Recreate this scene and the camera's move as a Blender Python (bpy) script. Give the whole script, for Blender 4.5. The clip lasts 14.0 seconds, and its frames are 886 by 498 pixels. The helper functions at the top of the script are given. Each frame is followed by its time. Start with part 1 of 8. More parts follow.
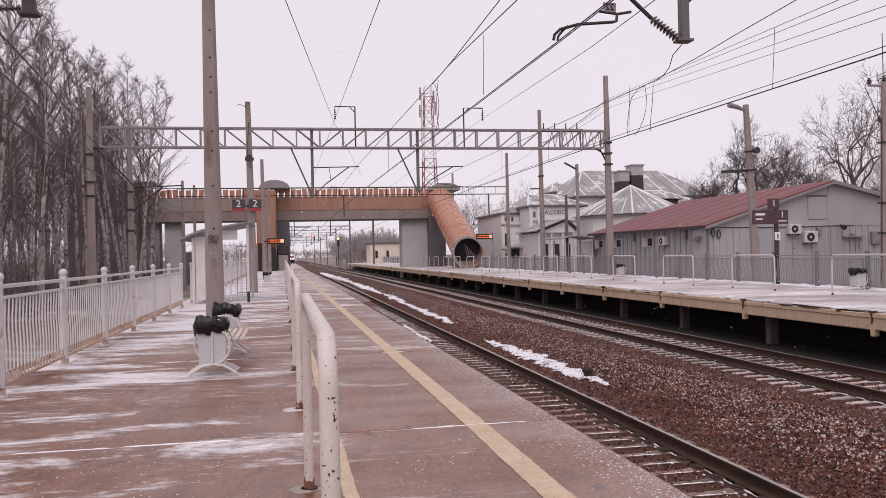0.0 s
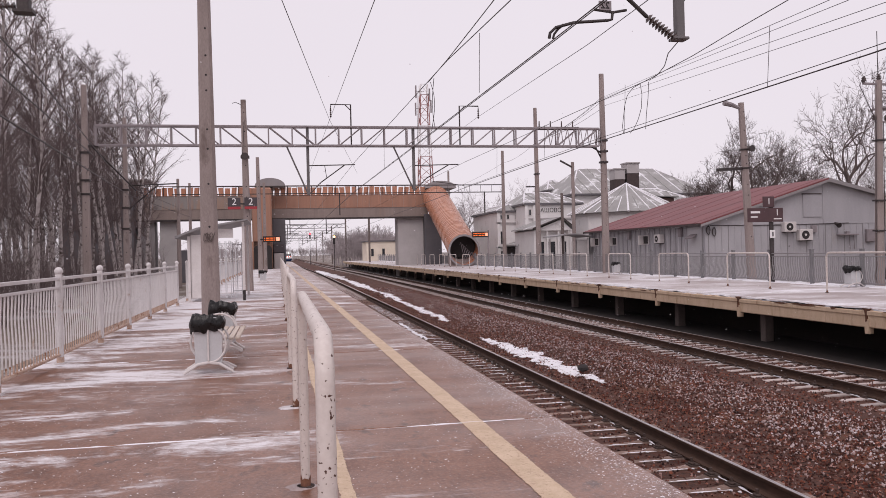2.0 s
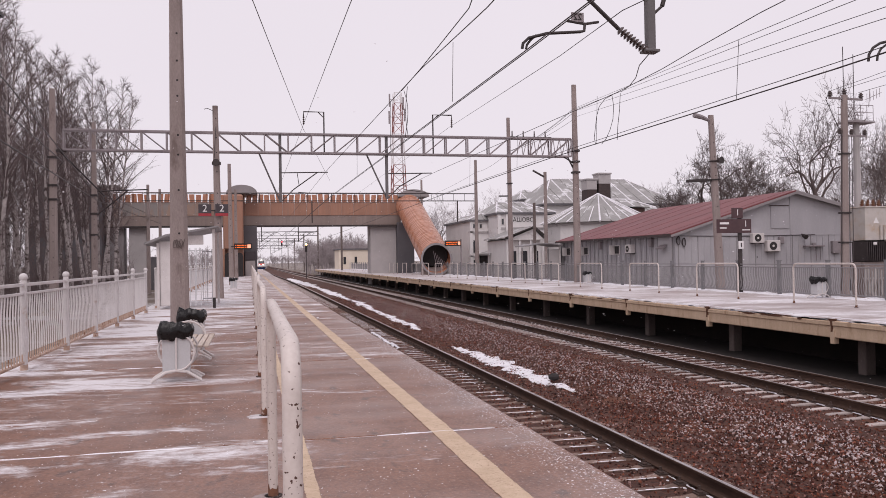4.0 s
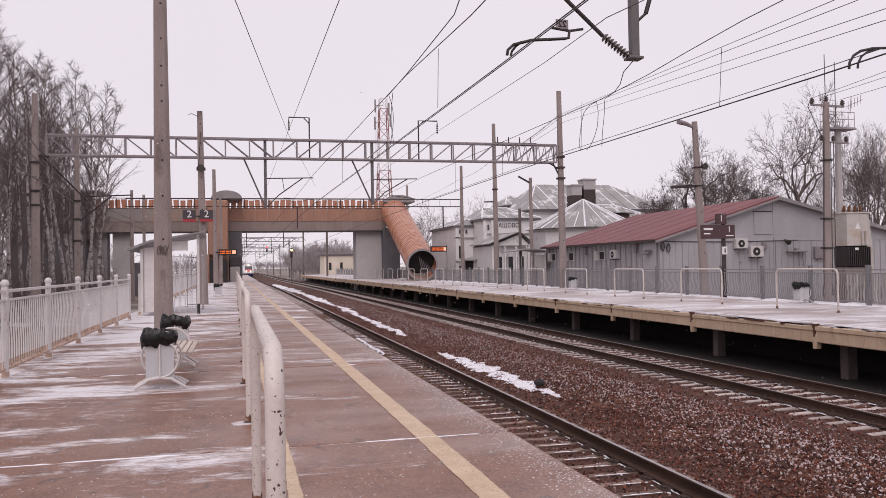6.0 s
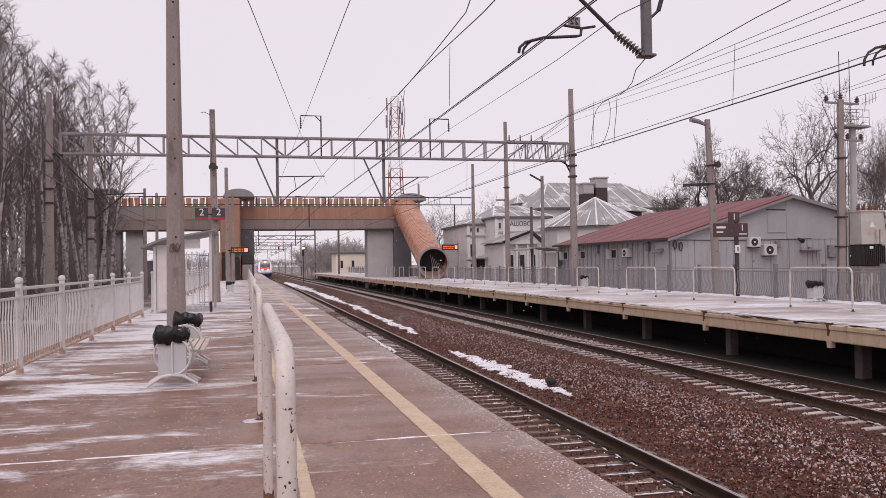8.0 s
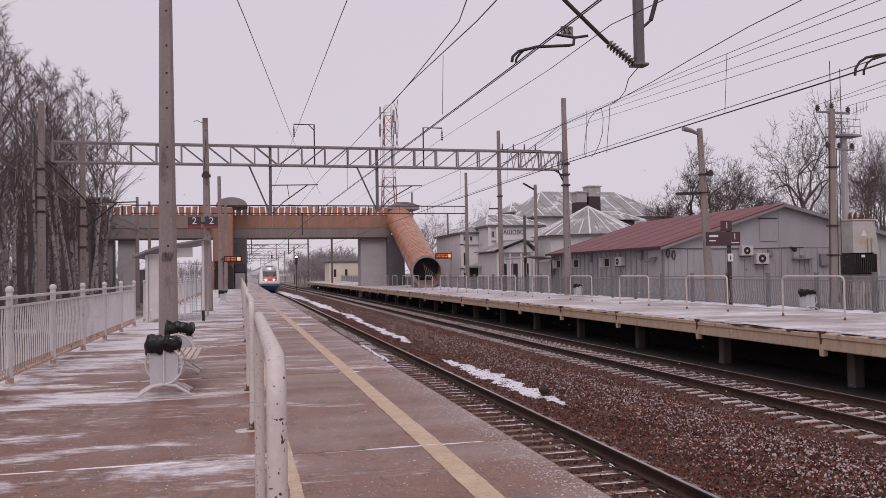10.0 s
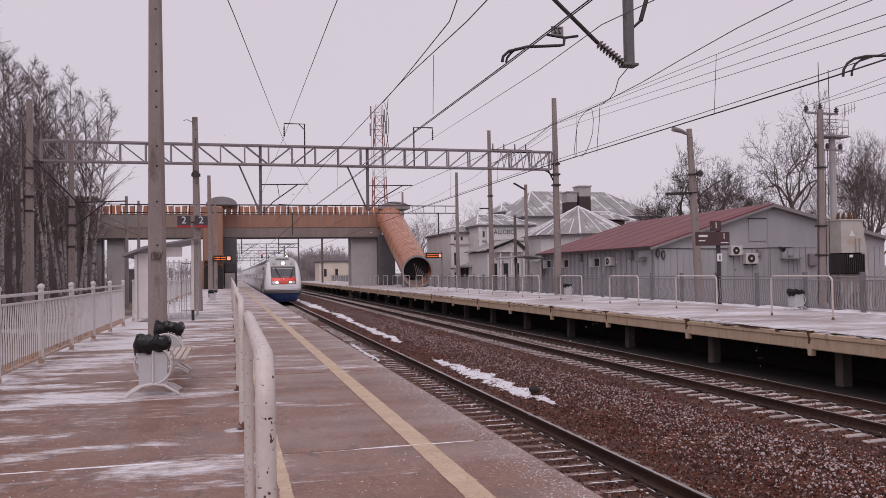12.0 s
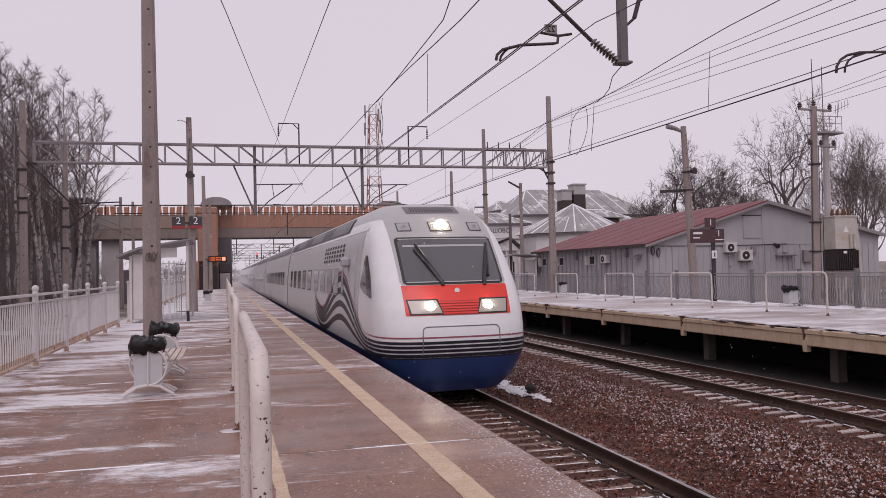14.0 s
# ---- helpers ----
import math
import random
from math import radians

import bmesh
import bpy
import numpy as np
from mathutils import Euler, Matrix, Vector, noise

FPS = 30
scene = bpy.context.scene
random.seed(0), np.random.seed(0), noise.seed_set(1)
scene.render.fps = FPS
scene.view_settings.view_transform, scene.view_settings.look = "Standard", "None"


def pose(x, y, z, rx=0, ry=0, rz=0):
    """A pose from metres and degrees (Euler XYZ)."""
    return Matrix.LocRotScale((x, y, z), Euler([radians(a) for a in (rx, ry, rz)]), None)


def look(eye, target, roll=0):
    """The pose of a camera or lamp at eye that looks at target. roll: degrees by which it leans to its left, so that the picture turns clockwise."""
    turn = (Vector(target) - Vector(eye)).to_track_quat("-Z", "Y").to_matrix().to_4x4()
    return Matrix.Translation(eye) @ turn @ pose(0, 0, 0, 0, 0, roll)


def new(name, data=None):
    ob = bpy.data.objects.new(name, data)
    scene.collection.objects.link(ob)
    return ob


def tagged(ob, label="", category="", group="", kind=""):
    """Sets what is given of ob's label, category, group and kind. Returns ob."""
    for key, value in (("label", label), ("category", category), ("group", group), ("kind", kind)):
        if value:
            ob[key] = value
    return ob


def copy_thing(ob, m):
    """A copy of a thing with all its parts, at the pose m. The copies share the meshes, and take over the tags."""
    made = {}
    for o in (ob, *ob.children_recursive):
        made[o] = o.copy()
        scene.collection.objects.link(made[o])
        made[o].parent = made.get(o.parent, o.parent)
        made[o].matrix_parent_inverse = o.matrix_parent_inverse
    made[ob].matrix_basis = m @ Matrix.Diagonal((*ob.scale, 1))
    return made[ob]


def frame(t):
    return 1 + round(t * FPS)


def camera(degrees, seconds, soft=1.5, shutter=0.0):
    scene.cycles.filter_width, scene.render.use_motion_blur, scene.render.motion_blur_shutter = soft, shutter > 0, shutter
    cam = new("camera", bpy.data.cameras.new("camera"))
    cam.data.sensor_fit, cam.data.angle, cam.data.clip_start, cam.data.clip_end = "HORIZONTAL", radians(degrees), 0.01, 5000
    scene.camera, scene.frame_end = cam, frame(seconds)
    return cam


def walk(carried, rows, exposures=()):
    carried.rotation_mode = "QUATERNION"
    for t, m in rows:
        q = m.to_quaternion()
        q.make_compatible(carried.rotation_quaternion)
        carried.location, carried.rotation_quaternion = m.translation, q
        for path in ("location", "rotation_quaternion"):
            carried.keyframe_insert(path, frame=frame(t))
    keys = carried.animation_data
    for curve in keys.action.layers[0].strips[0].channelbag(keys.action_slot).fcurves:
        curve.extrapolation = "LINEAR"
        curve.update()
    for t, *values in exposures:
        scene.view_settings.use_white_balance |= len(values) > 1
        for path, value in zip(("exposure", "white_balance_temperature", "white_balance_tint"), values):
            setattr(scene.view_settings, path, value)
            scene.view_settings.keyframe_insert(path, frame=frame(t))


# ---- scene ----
# camera and its path: a hand-held phone on the platform, eye 1.62 m above it
cam = camera(57.0, 14.0, soft=0.55)
walk(cam, [
    (0, pose(-0.001, 0.002, 1.620, 90.34, 1.30, -10.94)),
    (0.5, pose(0.002, -0.006, 1.621, 90.26, 1.14, -11.29)),
    (1, pose(-0.005, -0.009, 1.622, 90.14, 0.88, -11.72)),
    (1.5, pose(-0.005, 0.005, 1.620, 90.13, 0.99, -11.49)),
    (2, pose(-0.004, -0.015, 1.622, 90.19, 1.34, -11.23)),
    (2.5, pose(0.000, -0.006, 1.623, 90.16, 1.26, -11.23)),
    (3, pose(0.003, -0.007, 1.619, 90.30, 1.13, -11.73)),
    (5.5, pose(0.016, -0.010, 1.620, 91.17, 0.89, -14.32)),
    (6, pose(0.016, -0.018, 1.622, 91.14, 1.00, -14.15)),
    (6.5, pose(0.025, -0.003, 1.620, 91.06, 1.51, -14.04)),
    (7, pose(0.018, -0.014, 1.619, 91.02, 1.33, -13.80)),
    (7.5, pose(0.018, 0.004, 1.618, 90.94, 1.13, -13.56)),
    (8, pose(0.019, -0.007, 1.620, 91.03, 0.93, -13.35)),
    (10.5, pose(0.026, 0.012, 1.620, 91.68, 0.95, -13.89)),
    (11, pose(0.026, 0.000, 1.620, 91.62, 1.01, -13.97)),
    (11.5, pose(0.032, -0.007, 1.620, 91.67, 1.03, -14.42)),
    (12, pose(0.029, 0.005, 1.618, 91.60, 0.92, -14.48)),
    (12.5, pose(0.026, -0.013, 1.622, 91.53, 0.73, -14.23)),
    (13, pose(0.026, 0.009, 1.618, 91.54, 0.66, -14.00)),
    (13.5, pose(0.020, -0.008, 1.621, 91.35, 0.97, -13.73)),
    (14, pose(0.033, 0.011, 1.616, 91.52, 1.32, -14.80)),
], exposures=[(0.0, 0.03, 6550, 15), (3.0, 0.03, 6550, 15), (7.5, 0.03, 6550, 15), (8.3, 0.02, 6550, 15), (10.3, -0.32, 6440, 19), (13.0, -0.30, 6440, 19), (14.0, -0.25, 6440, 19)])

# world: an overcast winter sky, a pale cloud layer over a weak clear sky
world = bpy.data.worlds.new("winter_sky")
scene.world = world
world.use_nodes = True
wt = world.node_tree
wt.nodes.clear()
w_out = wt.nodes.new("ShaderNodeOutputWorld")
w_bg = wt.nodes.new("ShaderNodeBackground")
w_sky = wt.nodes.new("ShaderNodeTexSky")
w_sky.sky_type = "NISHITA"
w_sky.sun_disc = False
w_sky.sun_elevation = radians(22)
w_sky.sun_rotation = radians(200)
w_bg.inputs["Strength"].default_value = 0.10
wt.links.new(w_sky.outputs[0], w_bg.inputs["Color"])
w_cloud = wt.nodes.new("ShaderNodeBackground")
w_cloud.inputs["Strength"].default_value = 0.92
w_noise = wt.nodes.new("ShaderNodeTexNoise")
w_noise.inputs["Scale"].default_value = 1.3
w_noise.inputs["Detail"].default_value = 3
w_ramp = wt.nodes.new("ShaderNodeValToRGB")
w_ramp.color_ramp.elements[0].position, w_ramp.color_ramp.elements[1].position = 0.3, 0.75
w_ramp.color_ramp.elements[0].color = (0.862, 0.812, 0.866, 1)
w_ramp.color_ramp.elements[1].color = (0.900, 0.852, 0.903, 1)
wt.links.new(w_noise.outputs["Fac"], w_ramp.inputs["Fac"])
wt.links.new(w_ramp.outputs["Color"], w_cloud.inputs["Color"])
w_mix = wt.nodes.new("ShaderNodeMixShader")
w_mix.inputs["Fac"].default_value = 0.96
wt.links.new(w_bg.outputs[0], w_mix.inputs[1])
wt.links.new(w_cloud.outputs[0], w_mix.inputs[2])
wt.links.new(w_mix.outputs[0], w_out.inputs["Surface"])

sun_data = bpy.data.lights.new("sun", "SUN")
sun_data.energy = 1.25
sun_data.angle = radians(40)
sun_data.color = (1.0, 0.94, 0.92)
sun = new("sun", sun_data)
sun.matrix_world = look((0, 0, 0), (0.35, 0.9, -1.3))

# ---------------------------------------------------------------- materials
MATS = {}


def surf(name, c1, c2, scale=3.0, rough=0.7, bump=0.15, metal=0.0, stain=None, stain_scale=0.6, stain_amount=0.5,
         grain=40.0, stretch=(1, 1, 1), spec=0.5, random_tint=0.0, rough_var=0.1, coords="Object", bump_dist=0.01, stain_detail=8, stain_edge=0.1):
    """Two colours mixed by coarse and fine noise, optional stains, fine relief."""
    if name in MATS:
        return MATS[name]
    m = bpy.data.materials.new(name)
    m.use_nodes = True
    nt = m.node_tree
    bsdf = nt.nodes["Principled BSDF"]
    link = nt.links.new
    tc = nt.nodes.new("ShaderNodeTexCoord")
    mp = nt.nodes.new("ShaderNodeMapping")
    mp.inputs["Scale"].default_value = stretch
    link(tc.outputs[coords], mp.inputs["Vector"])
    oi = nt.nodes.new("ShaderNodeObjectInfo")
    mul = nt.nodes.new("ShaderNodeMath")
    mul.operation = "MULTIPLY"
    mul.inputs[1].default_value = 37.0 if coords == "Object" else 0.0
    link(oi.outputs["Random"], mul.inputs[0])
    add = nt.nodes.new("ShaderNodeVectorMath")
    add.operation = "ADD"
    link(mp.outputs[0], add.inputs[0])
    link(mul.outputs[0], add.inputs[1])
    n1 = nt.nodes.new("ShaderNodeTexNoise")
    n1.inputs["Scale"].default_value = scale
    n1.inputs["Detail"].default_value = 6
    n1.inputs["Roughness"].default_value = 0.65
    link(add.outputs[0], n1.inputs["Vector"])
    n2 = nt.nodes.new("ShaderNodeTexNoise")
    n2.inputs["Scale"].default_value = grain
    n2.inputs["Detail"].default_value = 3
    link(add.outputs[0], n2.inputs["Vector"])
    mixf = nt.nodes.new("ShaderNodeMix")
    mixf.inputs[0].default_value = 0.35
    link(n1.outputs["Fac"], mixf.inputs[2])
    link(n2.outputs["Fac"], mixf.inputs[3])
    ramp = nt.nodes.new("ShaderNodeValToRGB")
    ramp.color_ramp.elements[0].position, ramp.color_ramp.elements[1].position = 0.34, 0.68
    ramp.color_ramp.elements[0].color, ramp.color_ramp.elements[1].color = (*c1, 1), (*c2, 1)
    link(mixf.outputs[0], ramp.inputs["Fac"])
    col = ramp.outputs["Color"]
    if stain:
        n3 = nt.nodes.new("ShaderNodeTexNoise")
        n3.inputs["Scale"].default_value = stain_scale
        n3.inputs["Detail"].default_value = stain_detail
        n3.inputs["Roughness"].default_value = 0.7
        link(add.outputs[0], n3.inputs["Vector"])
        r3 = nt.nodes.new("ShaderNodeValToRGB")
        edge = 0.72 - 0.35 * stain_amount
        r3.color_ramp.elements[0].position, r3.color_ramp.elements[1].position = edge, edge + stain_edge
        link(n3.outputs["Fac"], r3.inputs["Fac"])
        mx = nt.nodes.new("ShaderNodeMix")
        mx.data_type = "RGBA"
        link(r3.outputs["Color"], mx.inputs[0])
        link(col, mx.inputs[6])
        mx.inputs[7].default_value = (*stain, 1)
        col = mx.outputs[2]
    if random_tint:
        hsv = nt.nodes.new("ShaderNodeHueSaturation")
        mr = nt.nodes.new("ShaderNodeMapRange")
        mr.inputs[3].default_value, mr.inputs[4].default_value = 1 - random_tint, 1 + random_tint
        link(oi.outputs["Random"], mr.inputs[0])
        link(mr.outputs[0], hsv.inputs["Value"])
        link(col, hsv.inputs["Color"])
        col = hsv.outputs["Color"]
    link(col, bsdf.inputs["Base Color"])
    rr = nt.nodes.new("ShaderNodeMapRange")
    rr.inputs[3].default_value, rr.inputs[4].default_value = max(0.02, rough - rough_var), min(1, rough + rough_var)
    link(mixf.outputs[0], rr.inputs[0])
    link(rr.outputs[0], bsdf.inputs["Roughness"])
    bsdf.inputs["Metallic"].default_value = metal
    bsdf.inputs["Specular IOR Level"].default_value = spec
    if bump:
        bp = nt.nodes.new("ShaderNodeBump")
        bp.inputs["Strength"].default_value = bump
        bp.inputs["Distance"].default_value = bump_dist
        link(mixf.outputs[0], bp.inputs["Height"])
        link(bp.outputs[0], bsdf.inputs["Normal"])
    MATS[name] = m
    return m


def glow(name, colour, strength):
    if name in MATS:
        return MATS[name]
    m = bpy.data.materials.new(name)
    m.use_nodes = True
    b = m.node_tree.nodes["Principled BSDF"]
    b.inputs["Base Color"].default_value = (*colour, 1)
    b.inputs["Emission Color"].default_value = (*colour, 1)
    b.inputs["Emission Strength"].default_value = strength
    MATS[name] = m
    return m


def glassy(name, colour, rough=0.05, spec=0.6):
    if name in MATS:
        return MATS[name]
    m = bpy.data.materials.new(name)
    m.use_nodes = True
    nt = m.node_tree
    b = nt.nodes["Principled BSDF"]
    n = nt.nodes.new("ShaderNodeTexNoise")
    n.inputs["Scale"].default_value = 2.0
    tc = nt.nodes.new("ShaderNodeTexCoord")
    nt.links.new(tc.outputs["Object"], n.inputs["Vector"])
    r = nt.nodes.new("ShaderNodeMapRange")
    r.inputs[3].default_value, r.inputs[4].default_value = rough, rough + 0.08
    nt.links.new(n.outputs["Fac"], r.inputs[0])
    nt.links.new(r.outputs[0], b.inputs["Roughness"])
    b.inputs["Base Color"].default_value = (*colour, 1)
    b.inputs["Specular IOR Level"].default_value = spec
    b.inputs["Coat Weight"].default_value = 0.4
    b.inputs["Coat Roughness"].default_value = 0.05
    MATS[name] = m
    return m


def snowy(name, c1, c2, scale, rough, snow_amount, snow_scale, snow_stretch, bump=0.3, up_only=False, wet=0.0, snow_col=(0.78, 0.77, 0.80), soft_edge=0.12, far=None, cover=0.9, speck=0.0, edge_frost=None, damp=None):
    """A surface with drifted snow on it, in streaks; far=(y0, y1, extra) thickens the drift along the platform."""
    m = surf(name, c1, c2, scale=scale, rough=rough, bump=bump, coords="Object", grain=30, stain=damp, stain_scale=2.6, stain_amount=0.42, stretch=(1.3, 0.75, 1))
    nt = m.node_tree
    bsdf = nt.nodes["Principled BSDF"]
    link = nt.links.new
    geo = nt.nodes.new("ShaderNodeNewGeometry")
    mp = nt.nodes.new("ShaderNodeMapping")
    mp.inputs["Scale"].default_value = snow_stretch
    mp.inputs["Rotation"].default_value = (0, 0, radians(-7))
    mp.inputs["Location"].default_value = (3.7, 1.3, 0)
    link(geo.outputs["Position"], mp.inputs["Vector"])
    n = nt.nodes.new("ShaderNodeTexNoise")
    n.inputs["Scale"].default_value = snow_scale
    n.inputs["Detail"].default_value = 12
    n.inputs["Roughness"].default_value = 0.68
    n.inputs["Distortion"].default_value = 0.7
    link(mp.outputs[0], n.inputs["Vector"])
    fac = n.outputs["Fac"]
    if far:
        sep = nt.nodes.new("ShaderNodeSeparateXYZ")
        link(geo.outputs["Position"], sep.inputs[0])
        mr = nt.nodes.new("ShaderNodeMapRange")
        mr.inputs[1].default_value, mr.inputs[2].default_value = far[0], far[1]
        mr.inputs[3].default_value, mr.inputs[4].default_value = 0.0, far[2]
        link(sep.outputs["Y"], mr.inputs[0])
        mx = nt.nodes.new("ShaderNodeMapRange")
        mx.inputs[1].default_value, mx.inputs[2].default_value = far[3], far[4]
        mx.inputs[3].default_value, mx.inputs[4].default_value = 0.0, far[5]
        link(sep.outputs["X"], mx.inputs[0])
        ad = nt.nodes.new("ShaderNodeMath")
        link(fac, ad.inputs[0])
        link(mr.outputs[0], ad.inputs[1])
        ad2 = nt.nodes.new("ShaderNodeMath")
        link(ad.outputs[0], ad2.inputs[0])
        link(mx.outputs[0], ad2.inputs[1])
        fac = ad2.outputs[0]
    # ragged, crumbly edges round solid patches
    n2 = nt.nodes.new("ShaderNodeTexNoise")
    n2.inputs["Scale"].default_value = 7
    n2.inputs["Detail"].default_value = 10
    n2.inputs["Roughness"].default_value = 0.78
    link(mp.outputs[0], n2.inputs["Vector"])
    g = nt.nodes.new("ShaderNodeMapRange")
    g.inputs[3].default_value, g.inputs[4].default_value = -0.20, 0.20
    link(n2.outputs["Fac"], g.inputs[0])
    ad3 = nt.nodes.new("ShaderNodeMath")
    link(fac, ad3.inputs[0])
    link(g.outputs[0], ad3.inputs[1])
    ramp = nt.nodes.new("ShaderNodeMapRange")
    edge = 0.78 - 0.4 * snow_amount
    ramp.inputs[1].default_value, ramp.inputs[2].default_value = edge, edge + soft_edge
    ramp.inputs[4].default_value = cover
    link(ad3.outputs[0], ramp.inputs[0])
    f = ramp.outputs[0]
    if speck:
        n6 = nt.nodes.new("ShaderNodeTexNoise")
        n6.inputs["Scale"].default_value = 34
        n6.inputs["Detail"].default_value = 6
        n6.inputs["Roughness"].default_value = 0.8
        link(geo.outputs["Position"], n6.inputs["Vector"])
        r6 = nt.nodes.new("ShaderNodeMapRange")
        r6.inputs[1].default_value, r6.inputs[2].default_value = 0.56, 0.70
        r6.inputs[4].default_value = speck
        grit = n6.outputs["Fac"]
        if edge_frost:
            mf = nt.nodes.new("ShaderNodeMapRange")
            mf.inputs[1].default_value, mf.inputs[2].default_value, mf.inputs[4].default_value = edge_frost
            link(sep.outputs["X"], mf.inputs[0])
            af = nt.nodes.new("ShaderNodeMath")
            link(grit, af.inputs[0])
            link(mf.outputs[0], af.inputs[1])
            grit = af.outputs[0]
        link(grit, r6.inputs[0])
        mxs = nt.nodes.new("ShaderNodeMath")
        mxs.operation = "MAXIMUM"
        link(f, mxs.inputs[0])
        link(r6.outputs[0], mxs.inputs[1])
        f = mxs.outputs[0]
    old = bsdf.inputs["Base Color"].links[0].from_socket
    mx2 = nt.nodes.new("ShaderNodeMix")
    mx2.data_type = "RGBA"
    link(f, mx2.inputs[0])
    link(old, mx2.inputs[6])
    mx2.inputs[7].default_value = (*snow_col, 1)
    link(mx2.outputs[2], bsdf.inputs["Base Color"])
    if wet:
        n4 = nt.nodes.new("ShaderNodeTexNoise")
        n4.inputs["Scale"].default_value = 0.5
        n4.inputs["Detail"].default_value = 5
        link(mp.outputs[0], n4.inputs["Vector"])
        r4 = nt.nodes.new("ShaderNodeMapRange")
        r4.inputs[1].default_value, r4.inputs[2].default_value = 0.4, 0.6
        r4.inputs[3].default_value, r4.inputs[4].default_value = rough, rough - wet
        link(n4.outputs["Fac"], r4.inputs[0])
        m5 = nt.nodes.new("ShaderNodeMix")
        link(f, m5.inputs[0])
        link(r4.outputs[0], m5.inputs[2])
        m5.inputs[3].default_value = 0.85
        link(m5.outputs[0], bsdf.inputs["Roughness"])
    return m


M_platform = snowy("platform_concrete", (0.102, 0.038, 0.020), (0.292, 0.139, 0.086), 2.6, 0.46, 0.45, 0.62, (0.62, 1.6, 1), bump=0.6, wet=0.17, far=(8, 34, 0.13, 1.2, -2.4, 0.12), soft_edge=0.12, cover=0.84, speck=0.45, damp=(0.085, 0.038, 0.024), edge_frost=(1.85, 2.57, 0.075))
M_platform2 = snowy("far_platform_concrete", (0.28, 0.22, 0.21), (0.42, 0.36, 0.35), 1.5, 0.6, 0.86, 0.5, (0.5, 1.0, 1), bump=0.25, wet=0.2, soft_edge=0.2)
M_fascia = surf("fascia_concrete", (0.48, 0.345, 0.232), (0.65, 0.505, 0.375), scale=1.6, rough=0.85, bump=0.5, stain=(0.30, 0.165, 0.09), stain_scale=2.6, stain_amount=0.46, stain_edge=0.2, stretch=(1, 1.6, 0.45))
M_fascia_near = surf("edge_concrete", (0.30, 0.22, 0.19), (0.42, 0.33, 0.29), scale=2.0, rough=0.85, bump=0.4)
M_yellow = surf("yellow_line_paint", (0.46, 0.335, 0.222), (0.64, 0.50, 0.37), scale=5.0, rough=0.7, bump=0.3, stain=(0.36, 0.24, 0.17), stain_scale=34.0, stain_amount=0.5, grain=90)
M_ballast = surf("ballast_bed", (0.026, 0.009, 0.006), (0.120, 0.044, 0.027), scale=11.0, rough=0.95, bump=1.0, grain=26, stain=(0.115, 0.045, 0.024), stain_scale=0.7, stain_amount=0.55, bump_dist=0.05)
M_stone = surf("ballast_stone", (0.55, 0.52, 0.52), (0.95, 0.92, 0.92), scale=9.0, rough=0.9, bump=0.3, grain=50)
M_rail_side = surf("rail_side_rust", (0.034, 0.020, 0.015), (0.092, 0.052, 0.038), scale=4.0, rough=0.85, spec=0.25, bump=0.25, stretch=(1, 0.2, 1))
M_rail_top = surf("rail_head_steel", (0.30, 0.26, 0.26), (0.45, 0.41, 0.41), scale=3.0, rough=0.28, metal=0.9, bump=0.03, stretch=(3, 0.1, 1))
M_sleeper = surf("sleeper_concrete", (0.33, 0.265, 0.245), (0.52, 0.46, 0.445), scale=4.0, rough=0.9, bump=0.4, random_tint=0.25, stain=(0.10, 0.07, 0.06), stain_scale=2.2, stain_amount=0.25)
M_sleeper_near = surf("sleeper_stained", (0.11, 0.066, 0.050), (0.31, 0.215, 0.18), scale=5.0, rough=0.9, bump=0.5, random_tint=0.3, stain=(0.50, 0.45, 0.45), stain_scale=6.0, stain_amount=0.36)
M_clip = surf("fastener_iron", (0.035, 0.025, 0.022), (0.09, 0.055, 0.045), scale=9, rough=0.8, bump=0.2)
M_concrete = surf("pole_concrete", (0.22, 0.175, 0.165), (0.35, 0.29, 0.275), scale=1.3, rough=0.9, bump=0.3, stretch=(1, 1, 0.35), stain=(0.17, 0.13, 0.12), stain_scale=1.5, stain_amount=0.4)
M_concrete_d = surf("pole_concrete_dark", (0.10, 0.078, 0.072), (0.185, 0.148, 0.138), scale=1.3, rough=0.9, bump=0.3, stretch=(1, 1, 0.35))
M_steel = surf("galvanised_steel", (0.22, 0.19, 0.20), (0.34, 0.30, 0.31), scale=2.0, rough=0.6, metal=0.3, bump=0.1, stain=(0.20, 0.13, 0.11), stain_scale=1.5, stain_amount=0.25)
M_dark_steel = surf("dark_steel", (0.030, 0.024, 0.024), (0.075, 0.060, 0.060), scale=3.0, rough=0.6, metal=0.3, bump=0.1)
M_post_paint = surf("grey_post_paint", (0.10, 0.092, 0.095), (0.17, 0.155, 0.158), scale=2.0, rough=0.6, bump=0.1, stain=(0.10, 0.06, 0.045), stain_scale=2.0, stain_amount=0.3)
M_wire = surf("copper_wire", (0.05, 0.04, 0.042), (0.09, 0.075, 0.075), scale=5.0, rough=0.6, metal=0.3, bump=0.0)
M_insul = surf("insulator_porcelain", (0.05, 0.035, 0.035), (0.10, 0.07, 0.065), scale=6.0, rough=0.3, bump=0.05)
M_white = surf("white_paint", (0.52, 0.48, 0.47), (0.68, 0.64, 0.63), scale=1.6, rough=0.55, bump=0.12, stain=(0.30, 0.15, 0.09), stain_scale=4.0, stain_amount=0.24)
